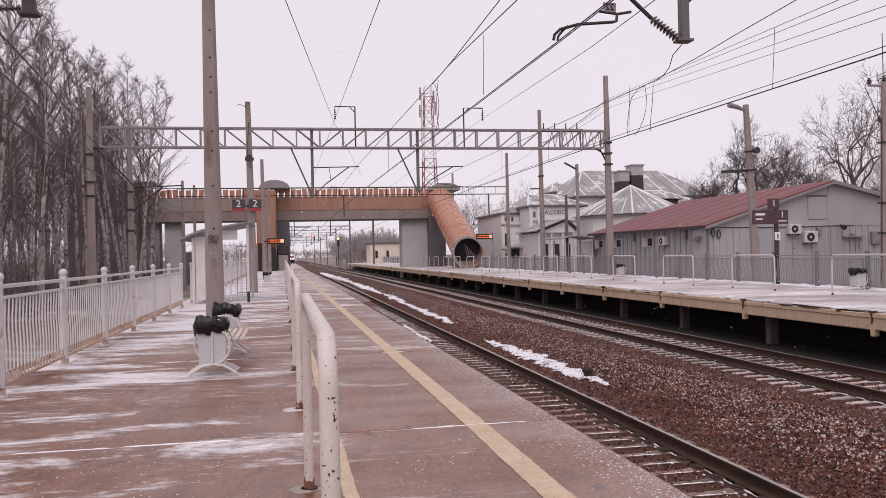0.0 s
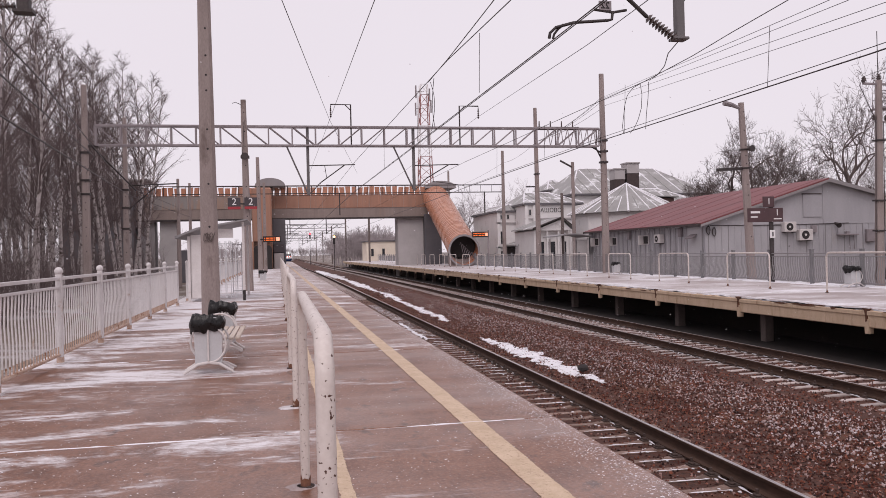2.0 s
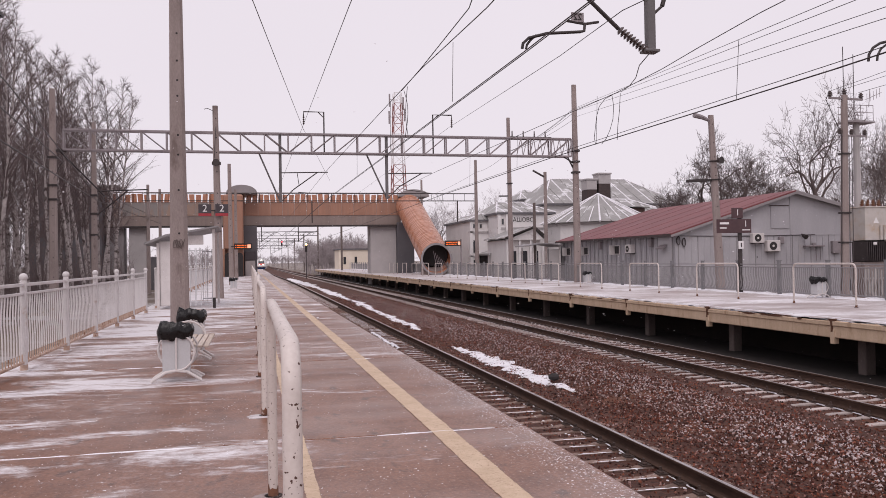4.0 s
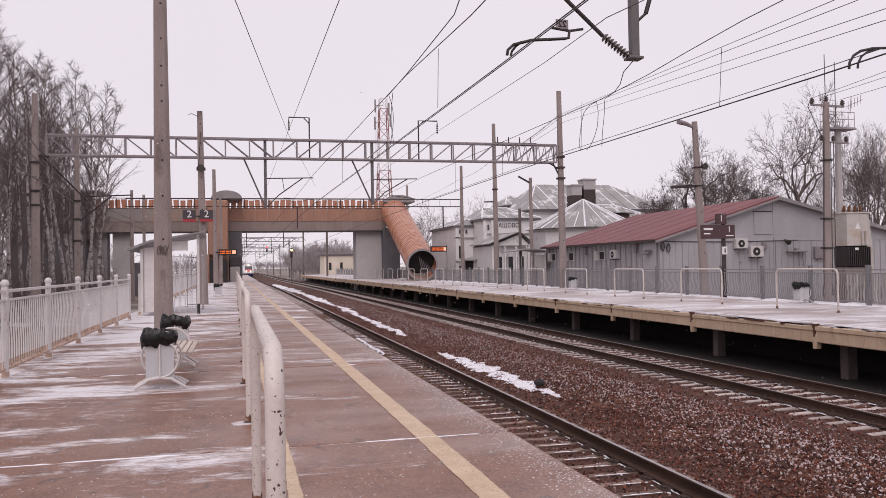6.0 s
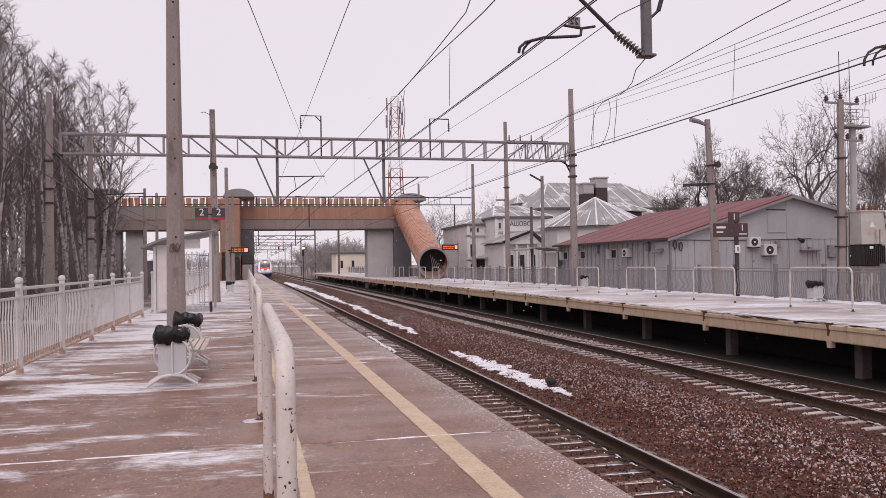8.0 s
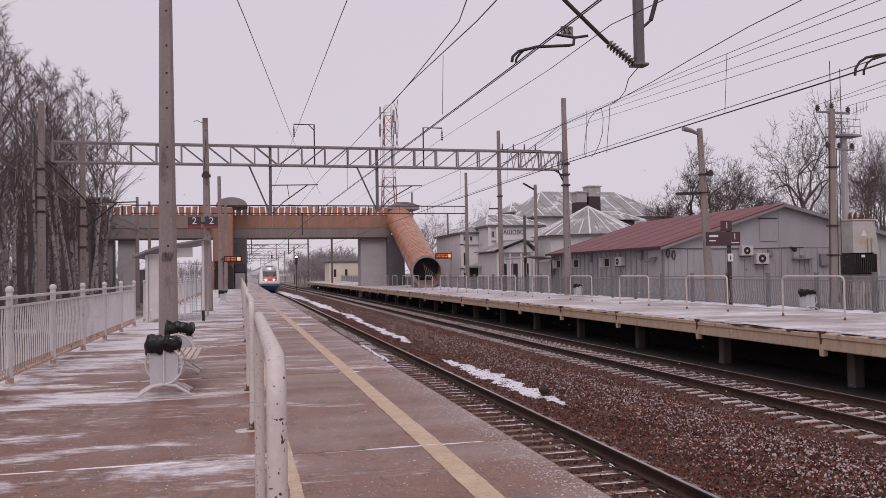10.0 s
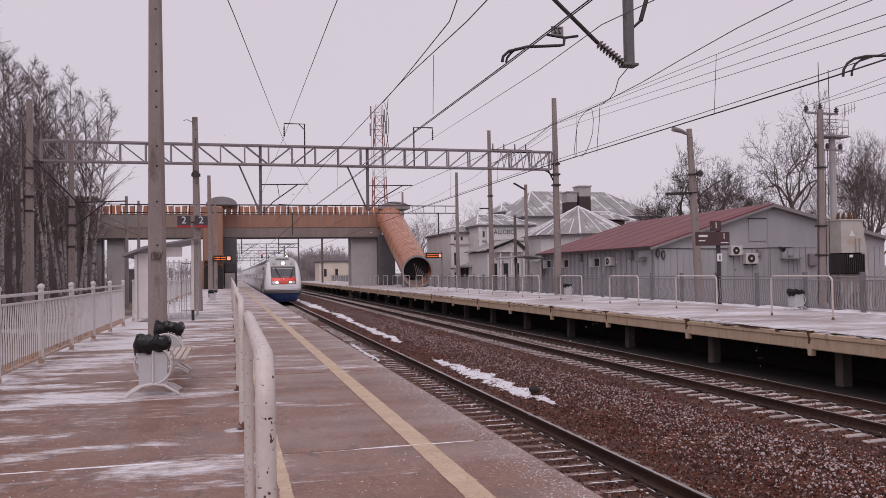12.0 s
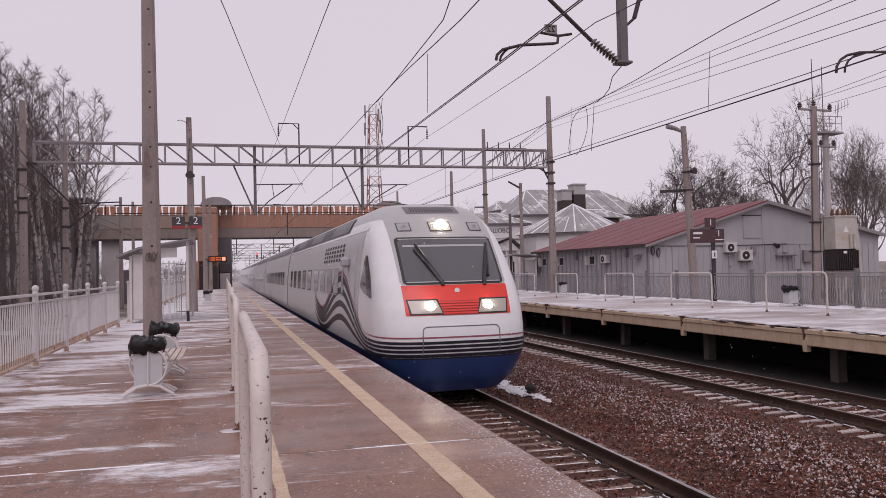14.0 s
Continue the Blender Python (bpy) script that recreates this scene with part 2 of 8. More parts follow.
M_bin = surf("bin_grey_paint", (0.44, 0.44, 0.455), (0.54, 0.54, 0.555), scale=1.6, rough=0.45, bump=0.12, stain=(0.30, 0.19, 0.13), stain_scale=4.0, stain_amount=0.22)
M_fence = surf("fence_paint", (0.54, 0.51, 0.51), (0.68, 0.65, 0.65), scale=1.4, rough=0.6, bump=0.12, stain=(0.36, 0.22, 0.15), stain_scale=3.0, stain_amount=0.28)
M_barrier = surf("barrier_paint", (0.54, 0.475, 0.44), (0.66, 0.60, 0.57), scale=2.2, rough=0.5, bump=0.25, stain=(0.075, 0.030, 0.020), stain_scale=52.0, stain_amount=0.17, grain=60, stain_detail=1.5, stain_edge=0.025)
M_fence_rust = surf("fence_rust", (0.34, 0.20, 0.13), (0.58, 0.46, 0.40), scale=3.0, rough=0.8, bump=0.3, stain=(0.20, 0.085, 0.045), stain_scale=9.0, stain_amount=0.5)
M_rust = surf("flaking_rust", (0.10, 0.042, 0.026), (0.24, 0.11, 0.065), scale=12.0, rough=0.9, bump=0.5, stain=(0.50, 0.42, 0.37), stain_scale=18.0, stain_amount=0.35)
M_gash = surf("broken_joint", (0.055, 0.022, 0.014), (0.17, 0.075, 0.042), scale=9.0, rough=0.95, bump=0.6)
M_fence_r = surf("fence_grey_paint", (0.20, 0.19, 0.195), (0.29, 0.275, 0.28), scale=1.4, rough=0.6, bump=0.12)
M_fence_post = surf("fence_post_paint", (0.15, 0.148, 0.155), (0.22, 0.215, 0.222), scale=1.4, rough=0.6, bump=0.12)
M_bag = surf("black_plastic_bag", (0.006, 0.0055, 0.006), (0.016, 0.015, 0.016), scale=7, rough=0.28, bump=0.8, grain=24, rough_var=0.12, spec=0.3)
M_wood = surf("bench_slat_wood", (0.44, 0.36, 0.30), (0.60, 0.52, 0.46), scale=2.0, rough=0.7, bump=0.2, stretch=(1, 0.2, 1))
M_snow = surf("snow", (0.70, 0.69, 0.73), (0.84, 0.83, 0.86), scale=4.0, rough=0.8, bump=0.6, grain=30, bump_dist=0.03, stain=(0.44, 0.36, 0.345), stain_scale=3.0, stain_amount=0.40)
M_ground = snowy("winter_ground", (0.10, 0.075, 0.06), (0.20, 0.155, 0.125), 0.9, 0.95, 0.68, 0.12, (1, 1, 1), bump=0.5, soft_edge=0.2)
# near-black soil: shade below the far deck put into the colour
M_under = surf("shaded_soil", (0.009, 0.006, 0.0055), (0.022, 0.015, 0.013), scale=2.5, rough=0.95, bump=0.5)
M_orange = surf("orange_polycarbonate", (0.36, 0.150, 0.090), (0.52, 0.245, 0.155), scale=0.6, rough=0.28, bump=0.08, stretch=(1, 1, 0.4), stain=(0.44, 0.29, 0.23), stain_scale=0.8, stain_amount=0.35, stain_edge=0.25)
M_orange2 = surf("orange_cladding_panel", (0.28, 0.145, 0.098), (0.42, 0.215, 0.145), scale=0.5, rough=0.45, bump=0.08, stretch=(1.6, 1, 0.16), stain=(0.25, 0.185, 0.155), stain_scale=0.7, stain_amount=0.55, stain_edge=0.3)
M_orange3 = surf("weathered_orange_panel", (0.27, 0.185, 0.145), (0.36, 0.25, 0.20), scale=0.35, rough=0.6, bump=0.1, stretch=(1, 1, 0.3), stain=(0.25, 0.225, 0.215), stain_scale=0.6, stain_amount=0.75)
M_grey_panel = surf("grey_cladding_panel", (0.22, 0.20, 0.205), (0.31, 0.285, 0.29), scale=0.5, rough=0.6, bump=0.1, stretch=(1, 1, 0.4))
M_rail_paint = surf("brown_rail_paint", (0.13, 0.075, 0.06), (0.20, 0.12, 0.10), scale=2, rough=0.6, bump=0.05)
M_girder = surf("girder_panel", (0.20, 0.155, 0.14), (0.31, 0.245, 0.22), scale=0.6, rough=0.5, bump=0.1, stretch=(1.6, 1, 0.2), stain=(0.30, 0.195, 0.15), stain_scale=0.5, stain_amount=0.5, stain_edge=0.3)
M_dgrey_panel = surf("dark_grey_cladding", (0.085, 0.08, 0.09), (0.14, 0.13, 0.14), scale=0.4, rough=0.6, bump=0.1)
M_lgrey_panel = surf("pale_concrete_wall", (0.36, 0.335, 0.335), (0.47, 0.44, 0.44), scale=0.5, rough=0.85, bump=0.2)
# near-black for dark parts, and for shade painted into openings
M_dark = surf("dark_parts_and_shade", (0.02, 0.017, 0.017), (0.045, 0.038, 0.038), scale=1.0, rough=0.9, bump=0.1)
M_shed = surf("shed_metal_siding", (0.33, 0.318, 0.338), (0.43, 0.415, 0.435), scale=0.8, rough=0.55, bump=0.08, stretch=(1, 1, 0.3), stain=(0.36, 0.33, 0.32), stain_scale=1.0, stain_amount=0.3)
M_shed_pale = surf("pale_metal_sheet", (0.42, 0.405, 0.42), (0.53, 0.515, 0.53), scale=0.8, rough=0.55, bump=0.08, stretch=(1, 1, 0.3))
M_redroof = surf("red_metal_roof", (0.125, 0.030, 0.034), (0.215, 0.062, 0.066), scale=0.5, rough=0.6, bump=0.1, stain=(0.50, 0.42, 0.43), stain_scale=0.45, stain_amount=0.36, stain_edge=0.3, stretch=(0.35, 1.3, 1))
M_plaster = surf("station_plaster", (0.64, 0.615, 0.615), (0.76, 0.735, 0.73), scale=0.7, rough=0.9, bump=0.15, stain=(0.48, 0.44, 0.43), stain_scale=0.6, stain_amount=0.3)
M_sroof = surf("station_metal_roof", (0.22, 0.212, 0.208), (0.34, 0.33, 0.32), scale=0.5, rough=0.5, bump=0.1, stain=(0.70, 0.70, 0.72), stain_scale=0.5, stain_amount=0.52, stretch=(1, 1, 1))
M_brickdark = surf("chimney_brick", (0.04, 0.030, 0.030), (0.085, 0.060, 0.058), scale=4, rough=0.9, bump=0.4)
M_brown_boards = surf("brown_boarding", (0.10, 0.062, 0.055), (0.17, 0.11, 0.10), scale=2.0, rough=0.85, bump=0.2, stretch=(4, 1, 0.3))
M_maroon = surf("maroon_paint", (0.055, 0.026, 0.030), (0.085, 0.042, 0.046), scale=2, rough=0.5, bump=0.05)
M_signdark = surf("sign_dark_panel", (0.045, 0.036, 0.042), (0.07, 0.057, 0.063), scale=2, rough=0.4, bump=0.03)
M_signred = surf("sign_red_stripe", (0.30, 0.025, 0.035), (0.38, 0.04, 0.05), scale=2, rough=0.4, bump=0.03)
M_sign_white = surf("sign_white_lettering", (0.70, 0.68, 0.68), (0.78, 0.76, 0.76), scale=3, rough=0.5, bump=0.0)
M_window = glassy("window_glass", (0.035, 0.035, 0.04))
M_birch = surf("birch_bark", (0.22, 0.185, 0.18), (0.56, 0.51, 0.50), scale=2.2, rough=0.9, bump=0.3, stretch=(1, 1, 1.2), stain=(0.07, 0.05, 0.045), stain_scale=2.6, stain_amount=0.60)
M_bark = surf("tree_bark", (0.080, 0.060, 0.058), (0.165, 0.125, 0.120), scale=2.0, rough=0.95, bump=0.4)
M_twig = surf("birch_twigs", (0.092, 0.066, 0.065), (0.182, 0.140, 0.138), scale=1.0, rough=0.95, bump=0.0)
# pale grey twigs: frost, with distance haze put into the colour
M_frost_haze = surf("frost_haze_twigs", (0.26, 0.225, 0.23), (0.40, 0.355, 0.36), scale=0.5, rough=0.95, bump=0.0)
M_led = glow("amber_led", (1.0, 0.17, 0.02), 0.55)
M_box = surf("transformer_paint", (0.42, 0.385, 0.36), (0.56, 0.52, 0.49), scale=1.5, rough=0.55, bump=0.1, stain=(0.40, 0.255, 0.14), stain_scale=0.9, stain_amount=0.62, stain_edge=0.22)
M_weathered = surf("weathered_boards", (0.26, 0.235, 0.225), (0.40, 0.37, 0.355), scale=2.0, rough=0.9, bump=0.3, stretch=(3, 1, 0.3), random_tint=0.25)
# mast red, greyed and paled: distance haze put into the colour
M_red_band = surf("hazed_red_mast_paint", (0.27, 0.115, 0.11), (0.35, 0.16, 0.15), scale=2, rough=0.6, bump=0.05)
M_cream = surf("cream_wall", (0.60, 0.52, 0.43), (0.72, 0.64, 0.54), scale=0.5, rough=0.9, bump=0.1)

# ---------------------------------------------------------------- mesh building


class Geo:
    """Vertices and faces gathered piece by piece."""

    def __init__(self):
        self.v, self.f = [], []

    def add(self, vs, fs):
        o = len(self.v)
        self.v += [tuple(p) for p in vs]
        self.f += [tuple(i + o for i in f) for f in fs]
        return self

    def box(self, x0, y0, z0, x1, y1, z1, b=0.0):
        if b <= 0:
            vs = [(x, y, z) for z in (z0, z1) for y in (y0, y1) for x in (x0, x1)]
            return self.add(vs, [(0, 2, 3, 1), (4, 5, 7, 6), (0, 1, 5, 4), (2, 6, 7, 3), (0, 4, 6, 2), (1, 3, 7, 5)])
        b = min(b, (x1 - x0) * 0.45, (y1 - y0) * 0.45, (z1 - z0) * 0.45)
        vs, ids = [], {}
        for sx in (0, 1):
            for sy in (0, 1):
                for sz in (0, 1):
                    c = ((x0, x1)[sx], (y0, y1)[sy], (z0, z1)[sz])
                    inn = (b if not sx else -b, b if not sy else -b, b if not sz else -b)
                    for ax in range(3):
                        p = [c[k] + (0 if k == ax else inn[k]) for k in range(3)]
                        ids[sx, sy, sz, ax] = len(vs)
                        vs.append(p)
        fs = []
        for ax in range(3):
            for s in (0, 1):
                o = [k for k in range(3) if k != ax]
                ring = []
                for a, c in ((0, 0), (1, 0), (1, 1), (0, 1)):
                    key = [0, 0, 0]
                    key[ax], key[o[0]], key[o[1]] = s, a, c
                    ring.append(ids[(*key, ax)])
                fs.append(ring if (s == 1) == (ax != 1) else ring[::-1])
        for ax in range(3):
            o = [k for k in range(3) if k != ax]
            for a in (0, 1):
                for c in (0, 1):
                    k0, k1 = [0, 0, 0], [0, 0, 0]
                    k0[o[0]], k0[o[1]], k1[o[0]], k1[o[1]] = a, c, a, c
                    k1[ax] = 1
                    fs.append((ids[(*k0, o[0])], ids[(*k1, o[0])], ids[(*k1, o[1])], ids[(*k0, o[1])]))
        for sx in (0, 1):
            for sy in (0, 1):
                for sz in (0, 1):
                    fs.append(tuple(ids[sx, sy, sz, ax] for ax in range(3)))
        return self.add(vs, fs)

    def cyl(self, p, q, r0, r1=None, n=8, caps=True):
        r1 = r0 if r1 is None else r1
        p, q = Vector(p), Vector(q)
        d = (q - p).normalized()
        a = d.orthogonal().normalized()
        c = d.cross(a)
        vs = []
        for base, r in ((p, r0), (q, r1)):
            for i in range(n):
                t = 2 * math.pi * i / n
                vs.append(base + a * (r * math.cos(t)) + c * (r * math.sin(t)))
        fs = [(i, (i + 1) % n, n + (i + 1) % n, n + i) for i in range(n)]
        if caps:
            fs += [tuple(range(n))[::-1], tuple(range(n, 2 * n))]
        return self.add(vs, fs)

    def tube(self, pts, r, n=8, closed=False, caps=True):
        pts = [Vector(p) for p in pts]
        m = len(pts)
        rs = r if isinstance(r, (list, tuple)) else [r] * m
        vs, up = [], None
        for i, p in enumerate(pts):
            d = (pts[(i + 1) % m] - pts[i - 1]) if closed else (pts[min(i + 1, m - 1)] - pts[max(i - 1, 0)])
            d.normalize()
            up = d.orthogonal().normalized() if up is None else (up - d * up.dot(d)).normalized()
            s = d.cross(up)
            for k in range(n):
                t = 2 * math.pi * k / n
                vs.append(p + up * (rs[i] * math.cos(t)) + s * (rs[i] * math.sin(t)))
        fs = []
        for i in range(m if closed else m - 1):
            j = (i + 1) % m
            for k in range(n):
                fs.append((i * n + k, i * n + (k + 1) % n, j * n + (k + 1) % n, j * n + k))
        if not closed and caps:
            fs += [tuple(range(n))[::-1], tuple(range((m - 1) * n, m * n))]
        return self.add(vs, fs)

    def extrude(self, prof, y0, y1, axis="y"):
        n = len(prof)
        if axis == "y":
            vs = [(a, y0, b) for a, b in prof] + [(a, y1, b) for a, b in prof]
        elif axis == "x":
            vs = [(y0, a, b) for a, b in prof] + [(y1, a, b) for a, b in prof]
        else:
            vs = [(a, b, y0) for a, b in prof] + [(a, b, y1) for a, b in prof]
        fs = [(i, (i + 1) % n, n + (i + 1) % n, n + i) for i in range(n)]
        return self.add(vs, fs + [tuple(range(n))[::-1], tuple(range(n, 2 * n))])

    def ball(self, c, r, n=10, squash=1.0):
        rows = n // 2
        vs = [(c[0], c[1], c[2] - r * squash)]
        for i in range(1, rows):
            a = -math.pi / 2 + math.pi * i / rows
            for k in range(n):
                t = 2 * math.pi * k / n
                vs.append((c[0] + r * math.cos(a) * math.cos(t), c[1] + r * math.cos(a) * math.sin(t), c[2] + r * math.sin(a) * squash))
        vs.append((c[0], c[1], c[2] + r * squash))
        fs = [(0, 1 + (k + 1) % n, 1 + k) for k in range(n)]
        for i in range(rows - 2):
            for k in range(n):
                fs.append((1 + i * n + k, 1 + i * n + (k + 1) % n, 1 + (i + 1) * n + (k + 1) % n, 1 + (i + 1) * n + k))
        o = 1 + (rows - 2) * n
        fs += [(o + k, o + (k + 1) % n, len(vs) - 1) for k in range(n)]
        return self.add(vs, fs)

    def mesh(self, name, material, smooth=False):
        me = bpy.data.meshes.new(name)
        me.from_pydata(self.v, [], self.f)
        me.materials.append(material)
        bm = bmesh.new()
        bm.from_mesh(me)
        bmesh.ops.recalc_face_normals(bm, faces=bm.faces)
        bm.to_mesh(me)
        bm.free()
        if smooth:
            me.shade_smooth()
            me.set_sharp_from_angle(angle=radians(38))
        return me


def part(name, geo, material, parent=None, label="", smooth=False):
    me = geo if isinstance(geo, bpy.types.Mesh) else geo.mesh(name, material, smooth)
    ob = new(name, me)
    if parent:
        ob.parent = parent
    if label:
        ob["label"] = label
    return ob


def thing(name, label, category, at=(0, 0, 0), rz=0, group="", kind=""):
    ob = new(name)
    ob.empty_display_size = 0.2
    ob.matrix_basis = pose(*at, 0, 0, rz)
    return tagged(ob, label, category, group, kind)


def solid(name, geo, material, label, category="", kind="", group="", smooth=False):
    """A thing that is one mesh."""
    return tagged(part(name, geo, material, None, "", smooth), label, category, group, kind)


def lettering(name, body, size, material, parent, m, label="", align="CENTER"):
    cu = bpy.data.curves.new(name, "FONT")
    cu.body, cu.size, cu.align_x, cu.align_y = body, size, align, "CENTER"
    cu.extrude = 0.004
    cu.materials.append(material)
    ob = new(name, cu)
    ob.parent = parent
    ob.matrix_basis = m
    if label:
        ob["label"] = label
    return ob


FACE = (90, 0, 0)  # turns flat lettering upright, readable from the south
M_joint = surf("joint_mortar_and_snow", (0.50, 0.46, 0.46), (0.74, 0.72, 0.74), scale=5.0, rough=0.9, bump=0.5, stain=(0.13, 0.08, 0.065), stain_scale=2.2, stain_amount=0.62)

# ---------------------------------------------------------------- plan (metres): x across the tracks, y along them, z = 0 on the platforms
RAIL_Z = -1.05
TRACK_1, TRACK_2 = 4.57, 11.38
EDGE_1, EDGE_2 = 2.57, 14.0
rng = random.Random(7)

# ---------------------------------------------------------------- ground, ballast, tracks
g = Geo()
xs = [-2500, -600, -150, -60, -30, -14, -4.2, 2.2, 15.5, 24, 40, 70, 160, 600, 2500]
ys = [-300, -40, 0, 20, 40, 70, 110, 170, 260, 420, 800, 1800, 3500]
vs = [(x, y, -1.5 + (0.15 * noise.noise((x * 0.05, y * 0.05, 0)) if abs(x) < 500 else 0)) for y in ys for x in xs]
nx = len(xs)
g.add(vs, [(j * nx + i, j * nx + i + 1, (j + 1) * nx + i + 1, (j + 1) * nx + i) for j in range(len(ys) - 1) for i in range(nx - 1)])
solid("ground", g, M_ground, "snow-dusted brown winter ground round the station", kind="structure")


def bed_height(x, y):
    """The ballast: level under the tracks, a low ridge between them."""
    inside = sum(1 / (1 + math.exp((abs(x - c) - 1.42) * 14)) for c in (TRACK_1, TRACK_2))
    ridge = math.exp(-((x - 8.0) / 1.15) ** 2) * 0.13 + 0.031 * inside
    edge = -0.25 * max(0, (x - 13.2)) - 0.12 * max(0, 3.0 - x)
    return -1.315 + ridge + edge + (0.035 - 0.029 * inside) * noise.noise((x * 1.3, y * 1.3, 0)) + (0.02 - 0.012 * inside) * noise.noise((x * 5, y * 5, 3))


g = Geo()
bx = [2.0 + 0.2 * i for i in range(66)]
by = [-8 + 0.3 * j for j in range(200)] + [52 + 2.0 * j for j in range(1, 40)] + [150, 220, 320, 480, 700]
vs = [(x, y, bed_height(x, y)) for y in by for x in bx]
n = len(bx)
g.add(vs, [(j * n + i, j * n + i + 1, (j + 1) * n + i + 1, (j + 1) * n + i) for j in range(len(by) - 1) for i in range(n - 1)])
solid("ballast_bed", g, M_ballast, "brown crushed-stone ballast under the tracks", kind="structure")

# loose stones, far too many to count
rs = np.random.RandomState(3)
count = 215000
sx = rs.uniform(2.9, 13.9, count)
sy = 6 + 60 * rs.uniform(0, 1, count) ** 1.7
keep = np.ones(count, bool)
for tr in (TRACK_1, TRACK_2):
    inside = np.abs(sx - tr) < 1.30
    keep &= ~(inside & (rs.uniform(0, 1, count) < 0.80))
keep &= ~((sx > 9.35) & (sx < 10.05) & (rs.uniform(0, 1, count) < 0.65))
keep &= ~((sx > 5.8) & (sx < 6.5) & (rs.uniform(0, 1, count) < 0.4))
sx, sy = sx[keep], sy[keep]
count = len(sx)
octa = np.array([(1, 0, 0), (0, 1, 0), (-1, 0, 0), (0, -1, 0), (0, 0, 1), (0, 0, -1)], float)
size = rs.uniform(0.012, 0.028, (count, 1, 1)) * rs.uniform(0.6, 1.25, (count, 1, 3))
vv = octa[None] * size * rs.uniform(0.6, 1.2, (count, 6, 3)) + rs.uniform(-0.35, 0.35, (count, 6, 3)) * size
ang = rs.uniform(0, 6.28, count)
tilt = rs.uniform(-0.7, 0.7, count)
ca, sa, ct, st = np.cos(ang)[:, None], np.sin(ang)[:, None], np.cos(tilt)[:, None], np.sin(tilt)[:, None]
y1, z1 = vv[..., 1] * ct - vv[..., 2] * st, vv[..., 1] * st + vv[..., 2] * ct
x2, y2 = vv[..., 0] * ca - y1 * sa, vv[..., 0] * sa + y1 * ca
hz = np.array([bed_height(a, b) for a, b in zip(sx, sy)]) + 0.008
vv = np.stack([x2 + sx[:, None], y2 + sy[:, None], z1 + hz[:, None]], -1).reshape(-1, 3)
tri = np.array([(0, 1, 4), (1, 2, 4), (2, 3, 4), (3, 0, 4), (1, 0, 5), (2, 1, 5), (3, 2, 5), (0, 3, 5)])
ff = (tri[None] + 6 * np.arange(count)[:, None, None]).reshape(-1, 3)
me = bpy.data.meshes.new("ballast_stones")
me.from_pydata(vv.tolist(), [], ff.tolist())
me.materials.append(M_stone)
# each stone its own shade: dark rust, pinkish granite, frosted
nt = M_stone.node_tree
gi = nt.nodes.new("ShaderNodeNewGeometry")
ramp = nt.nodes.new("ShaderNodeValToRGB")
els = ramp.color_ramp.elements
els[0].position, els[0].color = 0.0, (0.022, 0.008, 0.006, 1)
els[1].position, els[1].color = 1.0, (0.80, 0.74, 0.77, 1)
for at, c in ((0.44, (0.130, 0.033, 0.018, 1)), (0.64, (0.33, 0.115, 0.068, 1)), (0.76, (0.52, 0.42, 0.405, 1))):
    e = els.new(at)
    e.color = c
mm = nt.nodes.new("ShaderNodeMix")
mm.data_type, mm.blend_type = "RGBA", "MULTIPLY"
mm.inputs[0].default_value = 1.0
bs = nt.nodes["Principled BSDF"]
src = bs.inputs["Base Color"].links[0].from_socket
sp = nt.nodes.new("ShaderNodeSeparateXYZ")
nt.links.new(gi.outputs["Position"], sp.inputs[0])
away = nt.nodes.new("ShaderNodeMath")
away.operation = "SUBTRACT"
away.inputs[1].default_value = 8.1
nt.links.new(sp.outputs["X"], away.inputs[0])
dist = nt.nodes.new("ShaderNodeMath")
dist.operation = "ABSOLUTE"
nt.links.new(away.outputs[0], dist.inputs[0])
drift_n = nt.nodes.new("ShaderNodeTexNoise")
drift_n.inputs["Scale"].default_value = 0.55
drift_n.inputs["Detail"].default_value = 4
nt.links.new(gi.outputs["Position"], drift_n.inputs["Vector"])
wide = nt.nodes.new("ShaderNodeMath")
wide.operation = "MULTIPLY_ADD"
wide.inputs[1].default_value = 2.6
nt.links.new(drift_n.outputs["Fac"], wide.inputs[0])
nt.links.new(dist.outputs[0], wide.inputs[2])
frosted = nt.nodes.new("ShaderNodeMapRange")
frosted.inputs[1].default_value, frosted.inputs[2].default_value = 1.9, 2.9
frosted.inputs[3].default_value, frosted.inputs[4].default_value = 1.0, 0.76
nt.links.new(wide.outputs[0], frosted.inputs[0])
shade = nt.nodes.new("ShaderNodeMath")
shade.operation = "MULTIPLY"
nt.links.new(gi.outputs["Random Per Island"], shade.inputs[0])
nt.links.new(frosted.outputs[0], shade.inputs[1])
nt.links.new(shade.outputs[0], ramp.inputs["Fac"])
nt.links.new(ramp.outputs["Color"], mm.inputs[6])
nt.links.new(src, mm.inputs[7])
nt.links.new(mm.outputs[2], bs.inputs["Base Color"])
tagged(new("ballast_stones", me), "loose crushed stones with a dusting of frost", "gravel", kind="stuff")

RAIL = [(-0.075, 0), (-0.075, 0.012), (-0.02, 0.03), (-0.010, 0.05), (-0.010, 0.135), (-0.036, 0.15), (-0.036, 0.176), (-0.028, 0.180),
        (0.028, 0.180), (0.036, 0.176), (0.036, 0.15), (0.010, 0.135), (0.010, 0.05), (0.02, 0.03), (0.075, 0.012), (0.075, 0)]


def bend(y):
    """The line swings a little to the west beyond the footbridge."""
    u = min(1.0, max(0.0, (y - 95) / 140))
    return -1.25 * u * u * (3 - 2 * u)


